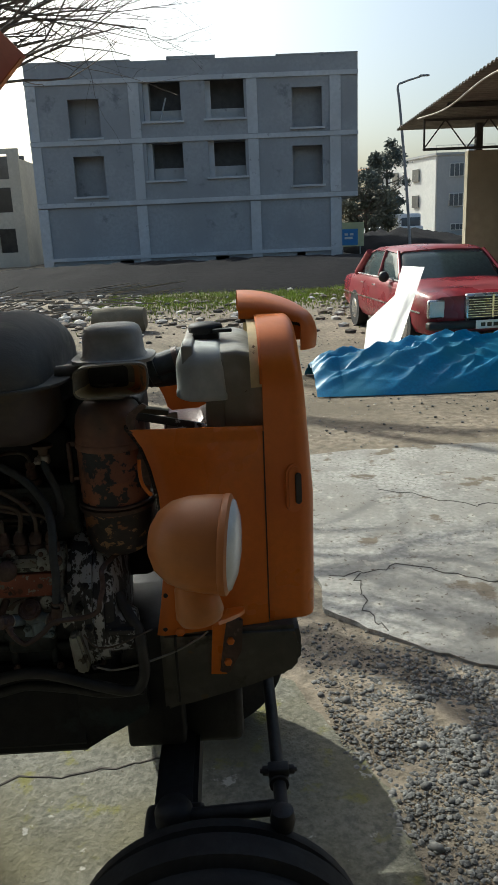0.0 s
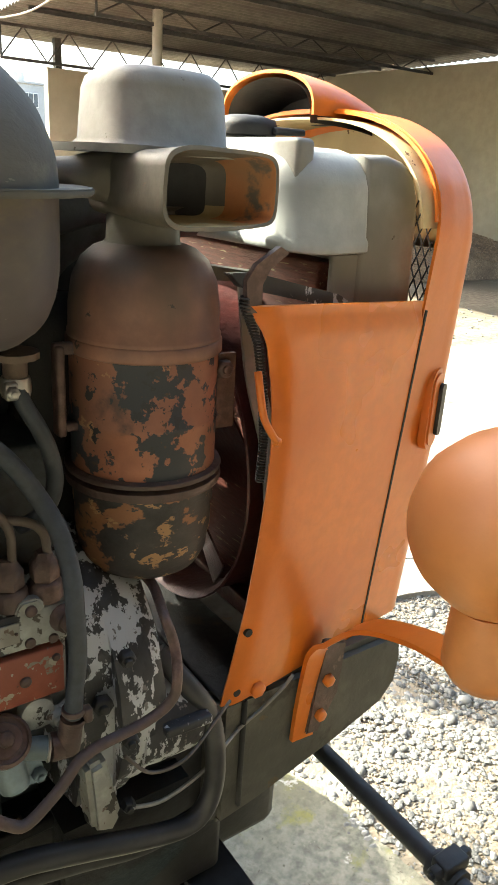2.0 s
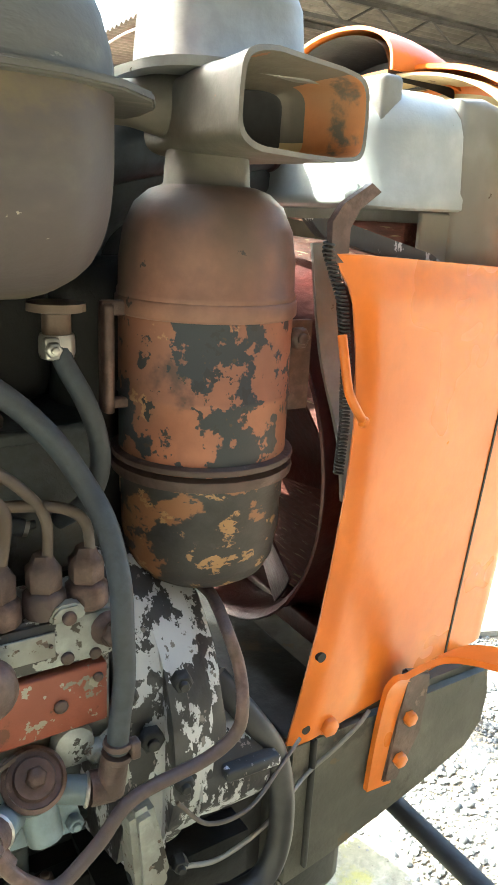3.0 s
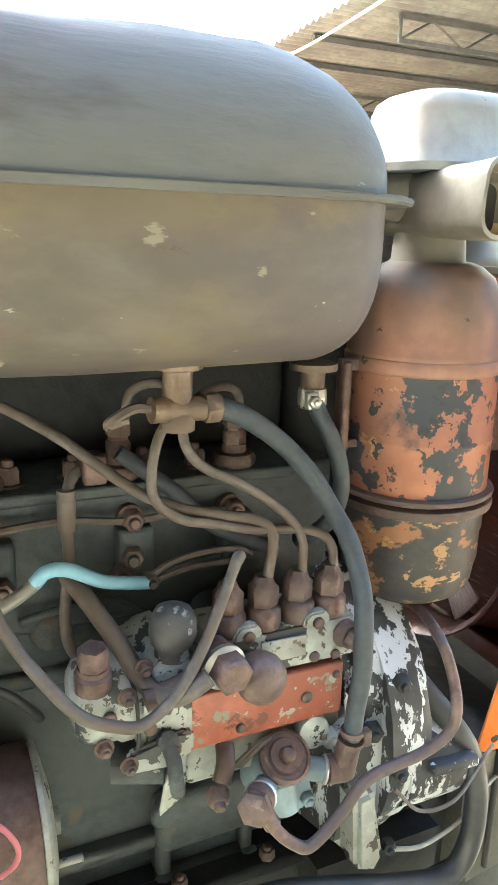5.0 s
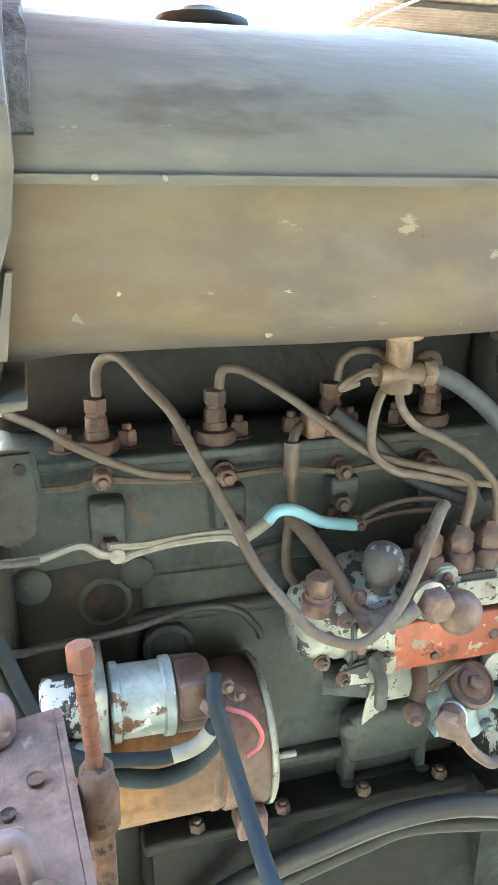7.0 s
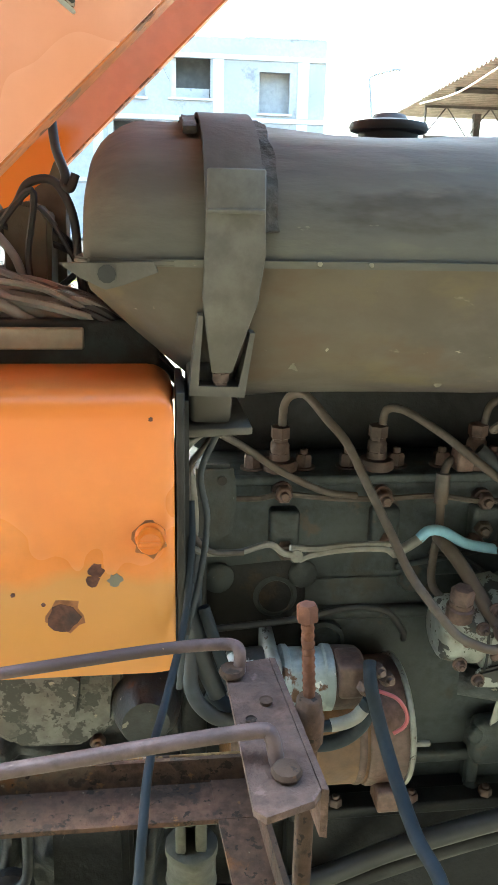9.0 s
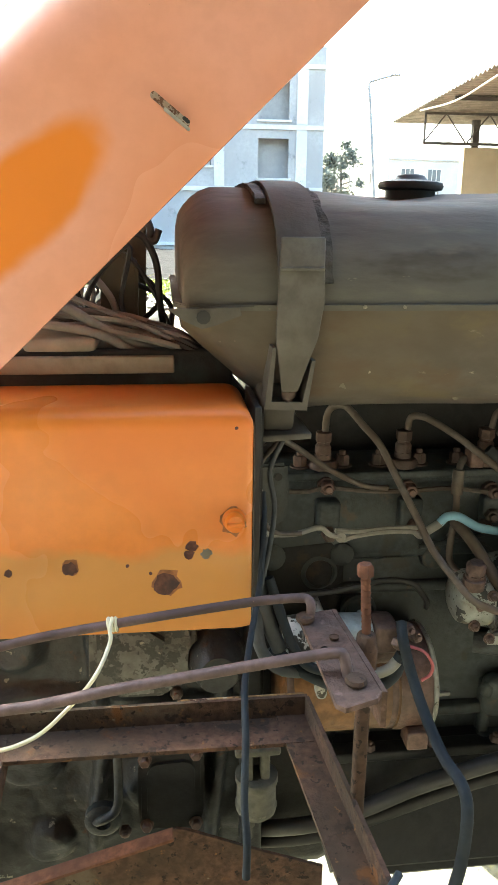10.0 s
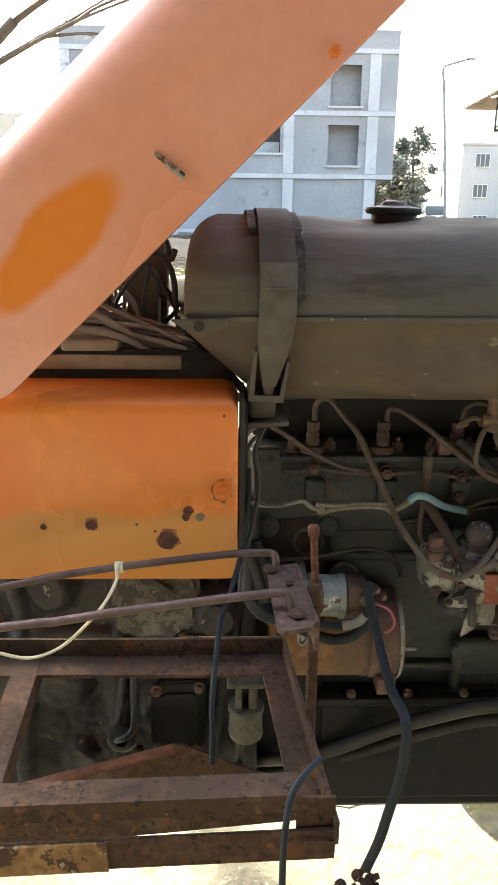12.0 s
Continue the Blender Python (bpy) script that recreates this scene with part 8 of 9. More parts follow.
box(bm, 6.25, 6.45, FY + 0.27, FY + 12, -0.3, 3.15)
part("wall", bm, BLOCK, building, smooth=0)
bm = B()
box(bm, FXL, FXR, FY + 12, FY + 12.2, -0.3, 9.9)
part("wall", bm, BLOCK, building, smooth=0)
for x, w in ((FXL - 0.02, 0.5), (-4.2, 0.52), (1.68, 0.52), (5.85, 0.55)):
    for z0, z1 in ((-0.3, 0.55), (0.62, 3.12), (3.42, 6.12), (6.38, 8.92)):
        bm = B()
        box(bm, x, x + w, FY - 0.06, FY + 0.1, z0, z1)
        part("column", bm, FRAMEC, building, smooth=0)
for z, x1 in ((9.0, FXR), (6.20, FXR + 0.01), (3.24, FXR), (0.55, 6.45)):
    bm = B()
    box(bm, FXL - 0.03, x1, FY - 0.09, FY + 0.05, z - 0.07, z + 0.15 if z > 1 else z + 0.10)
    part("beam", bm, FRAMEC, building, smooth=0)
for x0, x1, z0, z1 in OPEN:
    bm = B()
    box(bm, x0 - 0.12, x1 + 0.12, FY - 0.13, FY + 0.20, z0 - 0.10, z0)
    part("sill", bm, FRAMEC, building, smooth=0)
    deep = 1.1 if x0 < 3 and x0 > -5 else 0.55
    # back sheet of the opening; deep ones get the painted shade
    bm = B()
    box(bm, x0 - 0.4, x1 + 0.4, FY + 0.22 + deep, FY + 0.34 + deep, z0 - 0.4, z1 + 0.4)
    part("room_wall", bm, ROOM_SHADE if deep > 1 else BLOCK, building, smooth=0)
for z in (3.1, 6.15, 9.2):
    bm = B()
    box(bm, FXL + 0.21, FXR - 0.21, FY + 0.23, FY + 11.9, z, z + 0.15)
    part("floor_slab", bm, FRAMEC, building, smooth=0)
for x0, x1, z in ((-3.49, -1.62, 7.72), (-0.40, 1.55, 7.72), (-3.49, -1.66, 4.95), (-0.35, 1.53, 4.95)):
    bm = B()
    box(bm, x0 + 0.28, x1, FY + 0.9, FY + 1.0, z - 0.62, z)
    part("balcony_parapet", bm, FRAMEC, building, smooth=0)
    bm = B()
    box(bm, x0, x0 + 0.28, FY + 0.24, FY + 1.2, z - 0.62, z + 1.2)
    part("recess_jamb", bm, FRAMEC, building, smooth=0)
bm = B()
rod(bm, (-2.75, FY + 0.7, 7.2), (-2.4, FY + 0.7, 8.3), 0.04)
part("prop", bm, FRAMEC, building)
for xa, xb, zt in ((FXL, -4.0, 9.98), (-2.2, 0.2, 10.05), (3.2, FXR, 9.97)):
    bm = B()
    box(bm, xa, xb, FY - 0.02, FY + 0.3, 9.9, zt)
    part("parapet", bm, BLOCK, building, smooth=0)

# ---- second unfinished block ----
PALE = mat("pale_plaster", (0.50, 0.47, 0.40), 0.9, var=0.1, scale=4, big=0.5, bump=0.1)
blk = thing("unfinished_block", (-16, 55, 0), "pale unfinished building shell with dark openings", "building")
opn = [(x, x + 1.1, z, z + 1.5) for x in (-19, -16.6, -14.2) for z in (0.9, 3.4, 5.4)]
part("wall", wall_with_openings(-22, -12.4, -0.5, 7.2, opn, 50, 50.25), PALE, blk, smooth=0)
bm = B()
box(bm, -12.65, -12.4, 50.25, 60, -0.5, 6.6)
part("wall", bm, PALE, blk, smooth=0)
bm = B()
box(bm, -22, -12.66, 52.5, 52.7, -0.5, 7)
part("room_wall", bm, ROOM_SHADE, blk, smooth=0)
bm = B()
box(bm, -12.3, -10.5, 56, 60, -0.5, 2.6)
part("annexe", bm, PALE, blk, smooth=0)

# ---- apartment house ----
WHITEP = mat("white_house_paint", (0.72, 0.71, 0.67), 0.85, var=0.06, scale=3, big=0.4, bump=0.05)
GREYP = mat("grey_house_paint", (0.42, 0.42, 0.41), 0.85, var=0.06, scale=3, big=0.4, bump=0.05)
SALMON = mat("salmon_house_paint", (0.60, 0.36, 0.22), 0.85, var=0.08, scale=3, big=0.4, bump=0.05)
PANE = mat("dark_window_pane", (0.10, 0.11, 0.12), 0.2, var=0.1, scale=3, big=1, bump=0.0)
apt = thing("apartment_house", (29, 98, 0), "white three-storey apartment house with a grey gable", "building")
bm = B()
prism(bm, [(25.3, 90), (36, 91.5), (36, 108), (20.5, 108)], "z", -1, 9.0)
part("house_wall", bm, WHITEP, apt, smooth=0)
bm = B()
prism(bm, [(25.2, 89.7), (36.2, 91.2), (36.2, 108.3), (20.2, 108.3)], "z", 9.0, 9.25)
part("roof_slab", bm, GREYP, apt, smooth=0)
bm = B()
prism(bm, [(25.45, 89.88), (35.95, 91.35), (35.95, 91.45), (25.45, 89.98)], "z", -1, 8.9)
part("gable_wall", bm, GREYP, apt, smooth=0)
for k, (x0, z0) in enumerate([(26.9, 3.3), (30.3, 3.3), (26.9, 6.6), (30.3, 6.6), (27.2, 0.6), (30.3, 0.6)]):
    y = 89.80 + (x0 - 25.3) * 0.14
    bm = B()
    box(bm, x0, x0 + 1.7, y - 0.02, y + 0.12, z0, z0 + (1.5 if z0 > 1 else 0.8))
    w = part("house_window", bm, WHITEP, apt, smooth=0)
    for j in range(3):
        bm = B()
        box(bm, x0 + 0.08 + 0.54 * j, x0 + 0.54 + 0.54 * j, y - 0.05, y - 0.025, z0 + 0.08, z0 + (1.42 if z0 > 1 else 0.7))
        part("pane", bm, PANE, w, smooth=0)
for j in range(3):
    for z0 in (0.8, 3.4, 6.4):
        f = 0.2 + 0.28 * j
        x, y = 25.3 - 4.8 * f, 90 + 18 * f
        bm = B()
        prism(bm, [(x - 0.15, y - 0.08), (x - 0.55, y + 1.4), (x - 0.45, y + 1.45), (x - 0.05, y - 0.05)], "z", z0, z0 + 1.4)
        part("house_window", bm, PANE, apt, smooth=0)
for z0 in (2.6, 5.4, 8.0):
    bm = B()
    prism(bm, [(21.6, 103), (20.4, 102.4), (19.2, 107), (20.4, 107.5)], "z", z0, z0 + 0.9)
    part("balcony", bm, SALMON, apt, smooth=0)
bm = B()
for k in range(9):
    rod(bm, (25.4 + k * 0.9, 90.4 + k * 0.13, 9.25), (25.4 + k * 0.9, 90.4 + k * 0.13, 10.1), 0.03, 0.03, 5)
rod(bm, (25.4, 90.4, 10.1), (32.6, 91.5, 10.1), 0.03, 0.03, 5)
part("roof_rail", bm, GREYP, apt)
bm = B()
box(bm, 31, 32.4, 96, 97.4, 9.25, 10.6)
part("roof_hut", bm, GREYP, apt, smooth=0)

# street lamp
GALV = mat("grey_galvanised_steel", (0.30, 0.30, 0.30), 0.6, 0.4, var=0.15, scale=8, big=2, bump=0.05)
lamp_post = thing("street_lamp", (8.75, 35, 0), "tall grey street lamp leaning slightly", "street lamp")
part("pole", tube(B(), [(8.80, 35, -0.2), (8.55, 35, 3), (8.18, 35, 6.6), (8.08, 35, 7.4), (8.3, 35, 7.58), (9.1, 35, 7.8)], 0.07, 8, r1=0.04), GALV, lamp_post)
bm = B()
box(bm, 9.0, 9.45, 34.92, 35.08, 7.79, 7.86, 0.02)
part("lantern", bm, GALV, lamp_post)
for x, y, h in ((30.2, 86, 6.0), (27.9, 82, 5.0)):
    bm = B()
    rod(bm, (x, y, -0.5), (x - 0.1, y, h), 0.12, 0.08, 6)
    tagged(part("utility_pole", bm, STICK), "thin dark utility pole by the house", "pole")

# ---- far trees ----
BARK = mat("grey_brown_bark", (0.12, 0.095, 0.075), 0.9, var=0.3, scale=12, big=2, bump=0.3)
LEAF2 = mat("olive_brown_leaves", (0.095, 0.10, 0.06), 0.85, var=0.35, scale=2, big=0.4, bump=0.0, tint=(0.11, 0.095, 0.065))
# far leaves greyed and lightened: distance haze painted into the colour
LEAF_HAZED = mat("haze_paled_leaves", (0.115, 0.125, 0.10), 0.85, var=0.3, scale=2, big=0.4, bump=0.0, tint=(0.09, 0.10, 0.08))


def leafy_tree(x, y, h, r, leaf, seed, label, z_low=0.25, narrow=1.0, count=34):
    rr = random.Random(seed)
    t = thing("tree", (x, y, -0.3), label, "tree")
    bm = B()
    tube(bm, [(x, y, -0.3), (x + 0.1, y, h * 0.35), (x - 0.1, y, h * 0.7), (x, y, h * 0.95)], 0.22, 7, r1=0.04)
    for k in range(12):
        a, z = rr.uniform(0, 6.28), h * rr.uniform(0.3, 0.85)
        L = r * 0.8
        tube(bm, [(x, y, z), (x + L * 0.5 * math.cos(a), y + L * 0.5 * math.sin(a), z + 0.3), (x + L * math.cos(a), y + L * math.sin(a), z + 0.9)], 0.07, 5, r1=0.02)
    part("trunk", bm, BARK, t)
    vs, fs = [], []
    clumps = []
    for _ in range(count):
        z = rr.uniform(z_low, 1.0)
        w = r * (math.sin(math.pi * (z - z_low + 0.12) / (1.2 - z_low)) ** 0.6) * narrow
        a = rr.uniform(0, 6.28)
        d = w * math.sqrt(rr.random())
        clumps.append((x + d * math.cos(a), y + d * math.sin(a), h * z, rr.uniform(0.35, 0.8) * r * 0.36))
    for cx, cy, cz, cr in clumps:
        for _ in range(150):
            p = Vector((rr.gauss(0, 1), rr.gauss(0, 1), rr.gauss(0, 0.8))) * cr * 0.6
            s = 0.10 + 0.12 * rr.random()
            u = Vector((rr.uniform(-1, 1), rr.uniform(-1, 1), rr.uniform(-1, 1))).normalized()
            w = u.orthogonal().normalized()
            c = Vector((cx, cy, cz)) + p
            o = len(vs)
            vs += [tuple(c - u * s), tuple(c + w * s * 0.6), tuple(c + u * s), tuple(c - w * s * 0.6)]
            fs.append((o, o + 1, o + 2, o + 3))
    me = bpy.data.meshes.new("crown")
    me.from_pydata(vs, [], fs)
    me.materials.append(leaf)
    c = new("crown", me)
    c.parent = t
    c.matrix_parent_inverse = Matrix.Translation(-t.location)
    return t


leafy_tree(16.4, 75, 9.0, 2.4, LEAF_HAZED, 1, "tall dark green tree beside the road", 0.2, 0.9)
leafy_tree(14.0, 73, 6.3, 2.6, LEAF_HAZED, 2, "broad green tree beside the road", 0.2)
leafy_tree(12.2, 64, 4.4, 2.4, LEAF2, 3, "olive and brown tree behind the building", 0.15)

# billboard, van, parked far cars
BLUE = mat("blue_sign_paint", (0.05, 0.22, 0.50), 0.5, var=0.1, scale=6, big=1, bump=0.0)
SIGNY = mat("yellow_sign_paint", (0.55, 0.55, 0.30), 0.5, var=0.1, scale=6, big=1, bump=0.0)
sign = thing("roadside_sign", (7.4, 43, 0), "blue and yellow roadside sign on posts", "sign")
bm = B()
box(bm, 6.75, 8.1, 43, 43.08, 0.55, 1.85)
part("sign_panel", bm, SIGNY, sign, smooth=0)
bm = B()
box(bm, 6.85, 7.75, 42.97, 43.0, 0.62, 1.5)
part("sign_field", bm, BLUE, sign, smooth=0)
bm = B()
for k, (xa, xb, z) in enumerate(((7.0, 7.2, 1.15), (7.3, 7.5, 1.15), (7.0, 7.45, 0.95))):
    box(bm, xa, xb, 42.95, 42.968, z, z + 0.12)
part("sign_bars", bm, WHITEP, sign, smooth=0)
for x in (6.9, 7.9):
    bm = B()
    rod(bm, (x, 43.05, -0.2), (x, 43.05, 0.55), 0.04)
    part("sign_post", bm, GALV, sign)


def far_vehicle(x, y, w, h, name, label, body):
    t = thing(name, (x, y, 0), label, "vehicle")
    bm = B()
    box(bm, x - w / 2, x + w / 2, y, y + 4, 0.35, h * 0.55, 0.12)
    box(bm, x - w / 2 + 0.08, x + w / 2 - 0.08, y + 0.5, y + 3.8, h * 0.5, h, 0.18)
    part("body", bm, body, t)
    bm = B()
    box(bm, x - w / 2 + 0.2, x + w / 2 - 0.2, y + 0.46, y + 0.6, h * 0.56, h * 0.86, 0.03)
    part("windscreen", bm, PANE, t)
    for s in (-1, 1):
        bm = B()
        rod(bm, (x + s * (w / 2 - 0.12), y + 0.8, 0.32), (x + s * (w / 2 + 0.02), y + 0.8, 0.32), 0.32, 0.32, 14)
        part("wheel", bm, RUBBER, t)


CARW = mat("white_car_paint", (0.75, 0.75, 0.74), 0.3, var=0.03, scale=8, big=1, bump=0.0)
far_vehicle(17.6, 70, 2.1, 2.5, "van", "white van parked on the far road", CARW)
far_vehicle(14.2, 68, 1.8, 1.4, "car", "white car parked on the far road", CARW)

# ---- red car ----
CARRED = mat("sunfaded_red_paint", (0.225, 0.022, 0.032), 0.28, var=0.12, scale=20, big=1.5, bump=0.02, tint=(0.27, 0.048, 0.055))
CHROME = mat("dull_chrome", (0.6, 0.6, 0.6), 0.25, 0.9, var=0.1, scale=30, big=5, bump=0.02)
BLACKTRIM = mat("black_trim", (0.02, 0.02, 0.02), 0.5, var=0.2, scale=30, big=5, bump=0.02)
CARGLASS = mat("dusty_car_glass", (0.07, 0.095, 0.095), 0.15, var=0.15, scale=20, big=2, bump=0.0)
car = thing("car", (3.3, 11.8, 0), "old faded red saloon car with upright grille, parked on dirt", "car")
CM = Matrix.Translation((3.50, 9.62, 0.0)) @ Matrix.Rotation(radians(4.5), 4, "Z")


def loft(bm, sections, close=True):
    rings = [[bm.verts.new(p) for p in s] for s in sections]
    n = len(rings[0])
    for a, b in zip(rings, rings[1:]):
        for k in range(n):
            bm.faces.new((a[k], a[(k + 1) % n], b[(k + 1) % n], b[k]))
    if close:
        bm.faces.new(rings[0][::-1])
        bm.faces.new(rings[-1])
    return bm


def body_ring(y, w, z0, z1, crown):
    pts = [(-w * 0.93, z0), (-w, z0 + 0.12), (-w, z0 + 0.3), (-w * 0.985, z1 - 0.1), (-w * 0.95, z1 - 0.02), (-w * 0.85, z1 + crown * 0.4), (-w * 0.5, z1 + crown), (0, z1 + crown * 1.15), (w * 0.5, z1 + crown), (w * 0.85, z1 + crown * 0.4), (w * 0.95, z1 - 0.02), (w * 0.985, z1 - 0.1), (w, z0 + 0.3), (w, z0 + 0.12), (w * 0.93, z0)]
    return [CM @ Vector((x, y, z)) for x, z in pts]


bm = B()
loft(bm, [body_ring(0.0, 0.80, 0.32, 0.76, 0.02), body_ring(0.08, 0.86, 0.28, 0.79, 0.03), body_ring(0.6, 0.885, 0.26, 0.83, 0.04), body_ring(1.25, 0.89, 0.25, 0.88, 0.04), body_ring(1.6, 0.89, 0.25, 0.89, 0.03), body_ring(3.4, 0.89, 0.25, 0.90, 0.02), body_ring(4.0, 0.875, 0.28, 0.88, 0.03), body_ring(4.5, 0.85, 0.32, 0.84, 0.02), body_ring(4.6, 0.80, 0.36, 0.78, 0.0)])
part("body", bm, CARRED, car, "faded red bodywork")


def cabin_ring(y, w, z, top):
    pts = [(-w, z), (-w * 0.97, z + (top - z) * 0.5), (-w * 0.88, top - 0.05), (-w * 0.78, top), (0, top + 0.02), (w * 0.78, top), (w * 0.88, top - 0.05), (w * 0.97, z + (top - z) * 0.5), (w, z)]
    return [CM @ Vector((x, y, q)) for x, q in pts]


bm = B()
loft(bm, [cabin_ring(1.28, 0.80, 0.885, 0.90), cabin_ring(1.62, 0.78, 0.89, 1.18), cabin_ring(1.86, 0.755, 0.89, 1.315), cabin_ring(2.3, 0.75, 0.89, 1.345), cabin_ring(3.0, 0.75, 0.89, 1.34), cabin_ring(3.35, 0.76, 0.89, 1.28), cabin_ring(3.75, 0.78, 0.89, 0.92)])
part("greenhouse", bm, CARGLASS, car, "dusty greenish glass of the cabin")


def roof_ring(y, w, top):
    pts = [(-w * 0.90, top - 0.045), (-w * 0.80, top + 0.004), (0, top + 0.03), (w * 0.80, top + 0.004), (w * 0.90, top - 0.045), (0, top - 0.03)]
    return [CM @ Vector((x, y, q)) for x, q in pts]


bm = B()
loft(bm, [roof_ring(1.80, 0.755, 1.295), roof_ring(1.9, 0.755, 1.322), roof_ring(2.3, 0.75, 1.345), roof_ring(3.0, 0.75, 1.34), roof_ring(3.38, 0.76, 1.275)])
part("roof", bm, CARRED, car)
for s in (-1, 1):
    for pa, pb, r in (((0.80, 1.30, 0.89), (0.665, 1.84, 1.29), 0.030), ((0.795, 2.44, 0.89), (0.672, 2.40, 1.31), 0.030), ((0.79, 3.72, 0.90), (0.68, 3.34, 1.26), 0.075)):
        bm = B()
        rod(bm, CM @ Vector((s * pa[0], pa[1], pa[2])), CM @ Vector((s * pb[0], pb[1], pb[2])), r, r * 0.9, 8)
        part("pillar", bm, CARRED, car)
    bm = B()
    tube(bm, [CM @ Vector((s * 0.81, 1.28, 0.90)), CM @ Vector((s * 0.81, 2.5, 0.905)), CM @ Vector((s * 0.81, 3.75, 0.91))], 0.015, 6)
    part("waist_trim", bm, CHROME, car)


for s in (-1, 1):
    bm = B()
    box(bm, *sorted((s * 0.63, s * 0.86)), -0.035, 0.05, 0.50, 0.74, 0.03)
    for v in bm.verts:
        v.co = CM @ v.co
    lampc = part("headlight", bm, CHROME, car, "rectangular headlight, dull glass")
    bm = B()
    box(bm, *sorted((s * 0.65, s * 0.84)), -0.048, -0.034, 0.52, 0.72, 0.006)
    for v in bm.verts:
        v.co = CM @ v.co
    part("headlight_glass", bm, GLASS, lampc)
    bm = B()
    lathe(bm, [(0.02, 0), (0.06, 0.01), (0.085, 0.06), (0.07, 0.10), (0.02, 0.12)], CM @ Vector((s * 0.93, 1.66, 0.95)), (0, 1, 0), 14)
    part("wing_mirror", bm, BLACKTRIM, car)
    for y in (0.85, 3.6):
        bm = B()
        rod(bm, CM @ Vector((s * 0.72, y, 0.31)), CM @ Vector((s * 0.895, y, 0.31)), 0.31, 0.31, 24)
        wh = part("wheel", bm, RUBBER, car)
        bm = B()
        rod(bm, CM @ Vector((s * 0.89, y, 0.31)), CM @ Vector((s * 0.905, y, 0.31)), 0.18, 0.15, 20)
        part("hub_cap", bm, CHROME, wh)
    bm = B()
    for y0, y1 in ((1.75, 1.9),):
        box(bm, *sorted((s * 0.888, s * 0.905)), 2.3, 2.45, 0.78, 0.80, 0.005)
        box(bm, *sorted((s * 0.888, s * 0.905)), 3.0, 3.15, 0.78, 0.80, 0.005)
        box(bm, *sorted((s * 0.886, s * 0.896)), 0.2, 4.4, 0.55, 0.57)
    for v in bm.verts:
        v.co = CM @ v.co
    part("door_trim", bm, CHROME, car)
bm = B()
box(bm, -0.36, 0.36, -0.05, 0.06, 0.46, 0.80, 0.03)
for v in bm.verts:
    v.co = CM @ v.co
gr = part("grille", bm, CHROME, car, "upright chrome grille")
bm = B()
box(bm, -0.325, 0.325, -0.056, -0.045, 0.49, 0.76, 0.004)
for v in bm.verts:
    v.co = CM @ v.co
part("grille_core", bm, BLACKTRIM, gr)
for k in range(8):
    bm = B()
    box(bm, -0.325, 0.325, -0.062, -0.055, 0.50 + 0.032 * k, 0.508 + 0.032 * k)
    for v in bm.verts:
        v.co = CM @ v.co
    part("grille_slat", bm, CHROME, gr, smooth=0)
bm = B()
box(bm, -0.012, 0.012, -0.068, -0.05, 0.49, 0.78)
for v in bm.verts:
    v.co = CM @ v.co
part("grille_bar", bm, CHROME, gr, smooth=0)
bm = B()
box(bm, -0.88, 0.88, -0.14, 0.02, 0.36, 0.46, 0.03)
for v in bm.verts:
    v.co = CM @ v.co
part("bumper", bm, BLACKTRIM, car)
bm = B()
box(bm, -0.26, 0.26, -0.165, -0.145, 0.36, 0.47, 0.004)
for v in bm.verts:
    v.co = CM @ v.co
npl = part("number_plate", bm, CARW, car)
bm = B()
for k in range(5):
    box(bm, -0.2 + 0.085 * k, -0.14 + 0.085 * k, -0.170, -0.1655, 0.39, 0.44)
for v in bm.verts:
    v.co = CM @ v.co
part("plate_bars", bm, BLACKTRIM, npl)
bm = B()
box(bm, -0.12, 0.12, 1.72, 1.75, 1.20, 1.25, 0.01)
for v in bm.verts:
    v.co = CM @ v.co
part("rear_mirror", bm, BLACKTRIM, car)

# white board leaning on the car
WHITEB = mat("white_board", (0.70, 0.69, 0.65), 0.6, var=0.03, scale=10, big=1, bump=0.02)
bm = B()
bp = [(1.6, 8.55, 0.03), (1.78, 7.98, 0.03), (2.46, 9.05, 1.19), (2.306, 9.535, 1.189), (2.132, 9.173, 0.861), (1.818, 9.3, 0.548)]
lo = [bm.verts.new(p) for p in bp]
hi = [bm.verts.new((p[0] + 0.004, p[1] + 0.012, p[2])) for p in bp]
bm.faces.new(lo[::-1])
bm.faces.new(hi)
for i in range(6):
    bm.faces.new((lo[i], lo[(i + 1) % 6], hi[(i + 1) % 6], hi[i]))
tagged(part("white_board", bm, WHITEB, smooth=0), "white torn board leaning against the red car", "board")

# blue tarpaulin heap
TARP = mat("blue_tarpaulin", (0.012, 0.18, 0.36), 0.42, var=0.15, scale=30, big=3, bump=0.15, tint=(0.012, 0.18, 0.30))


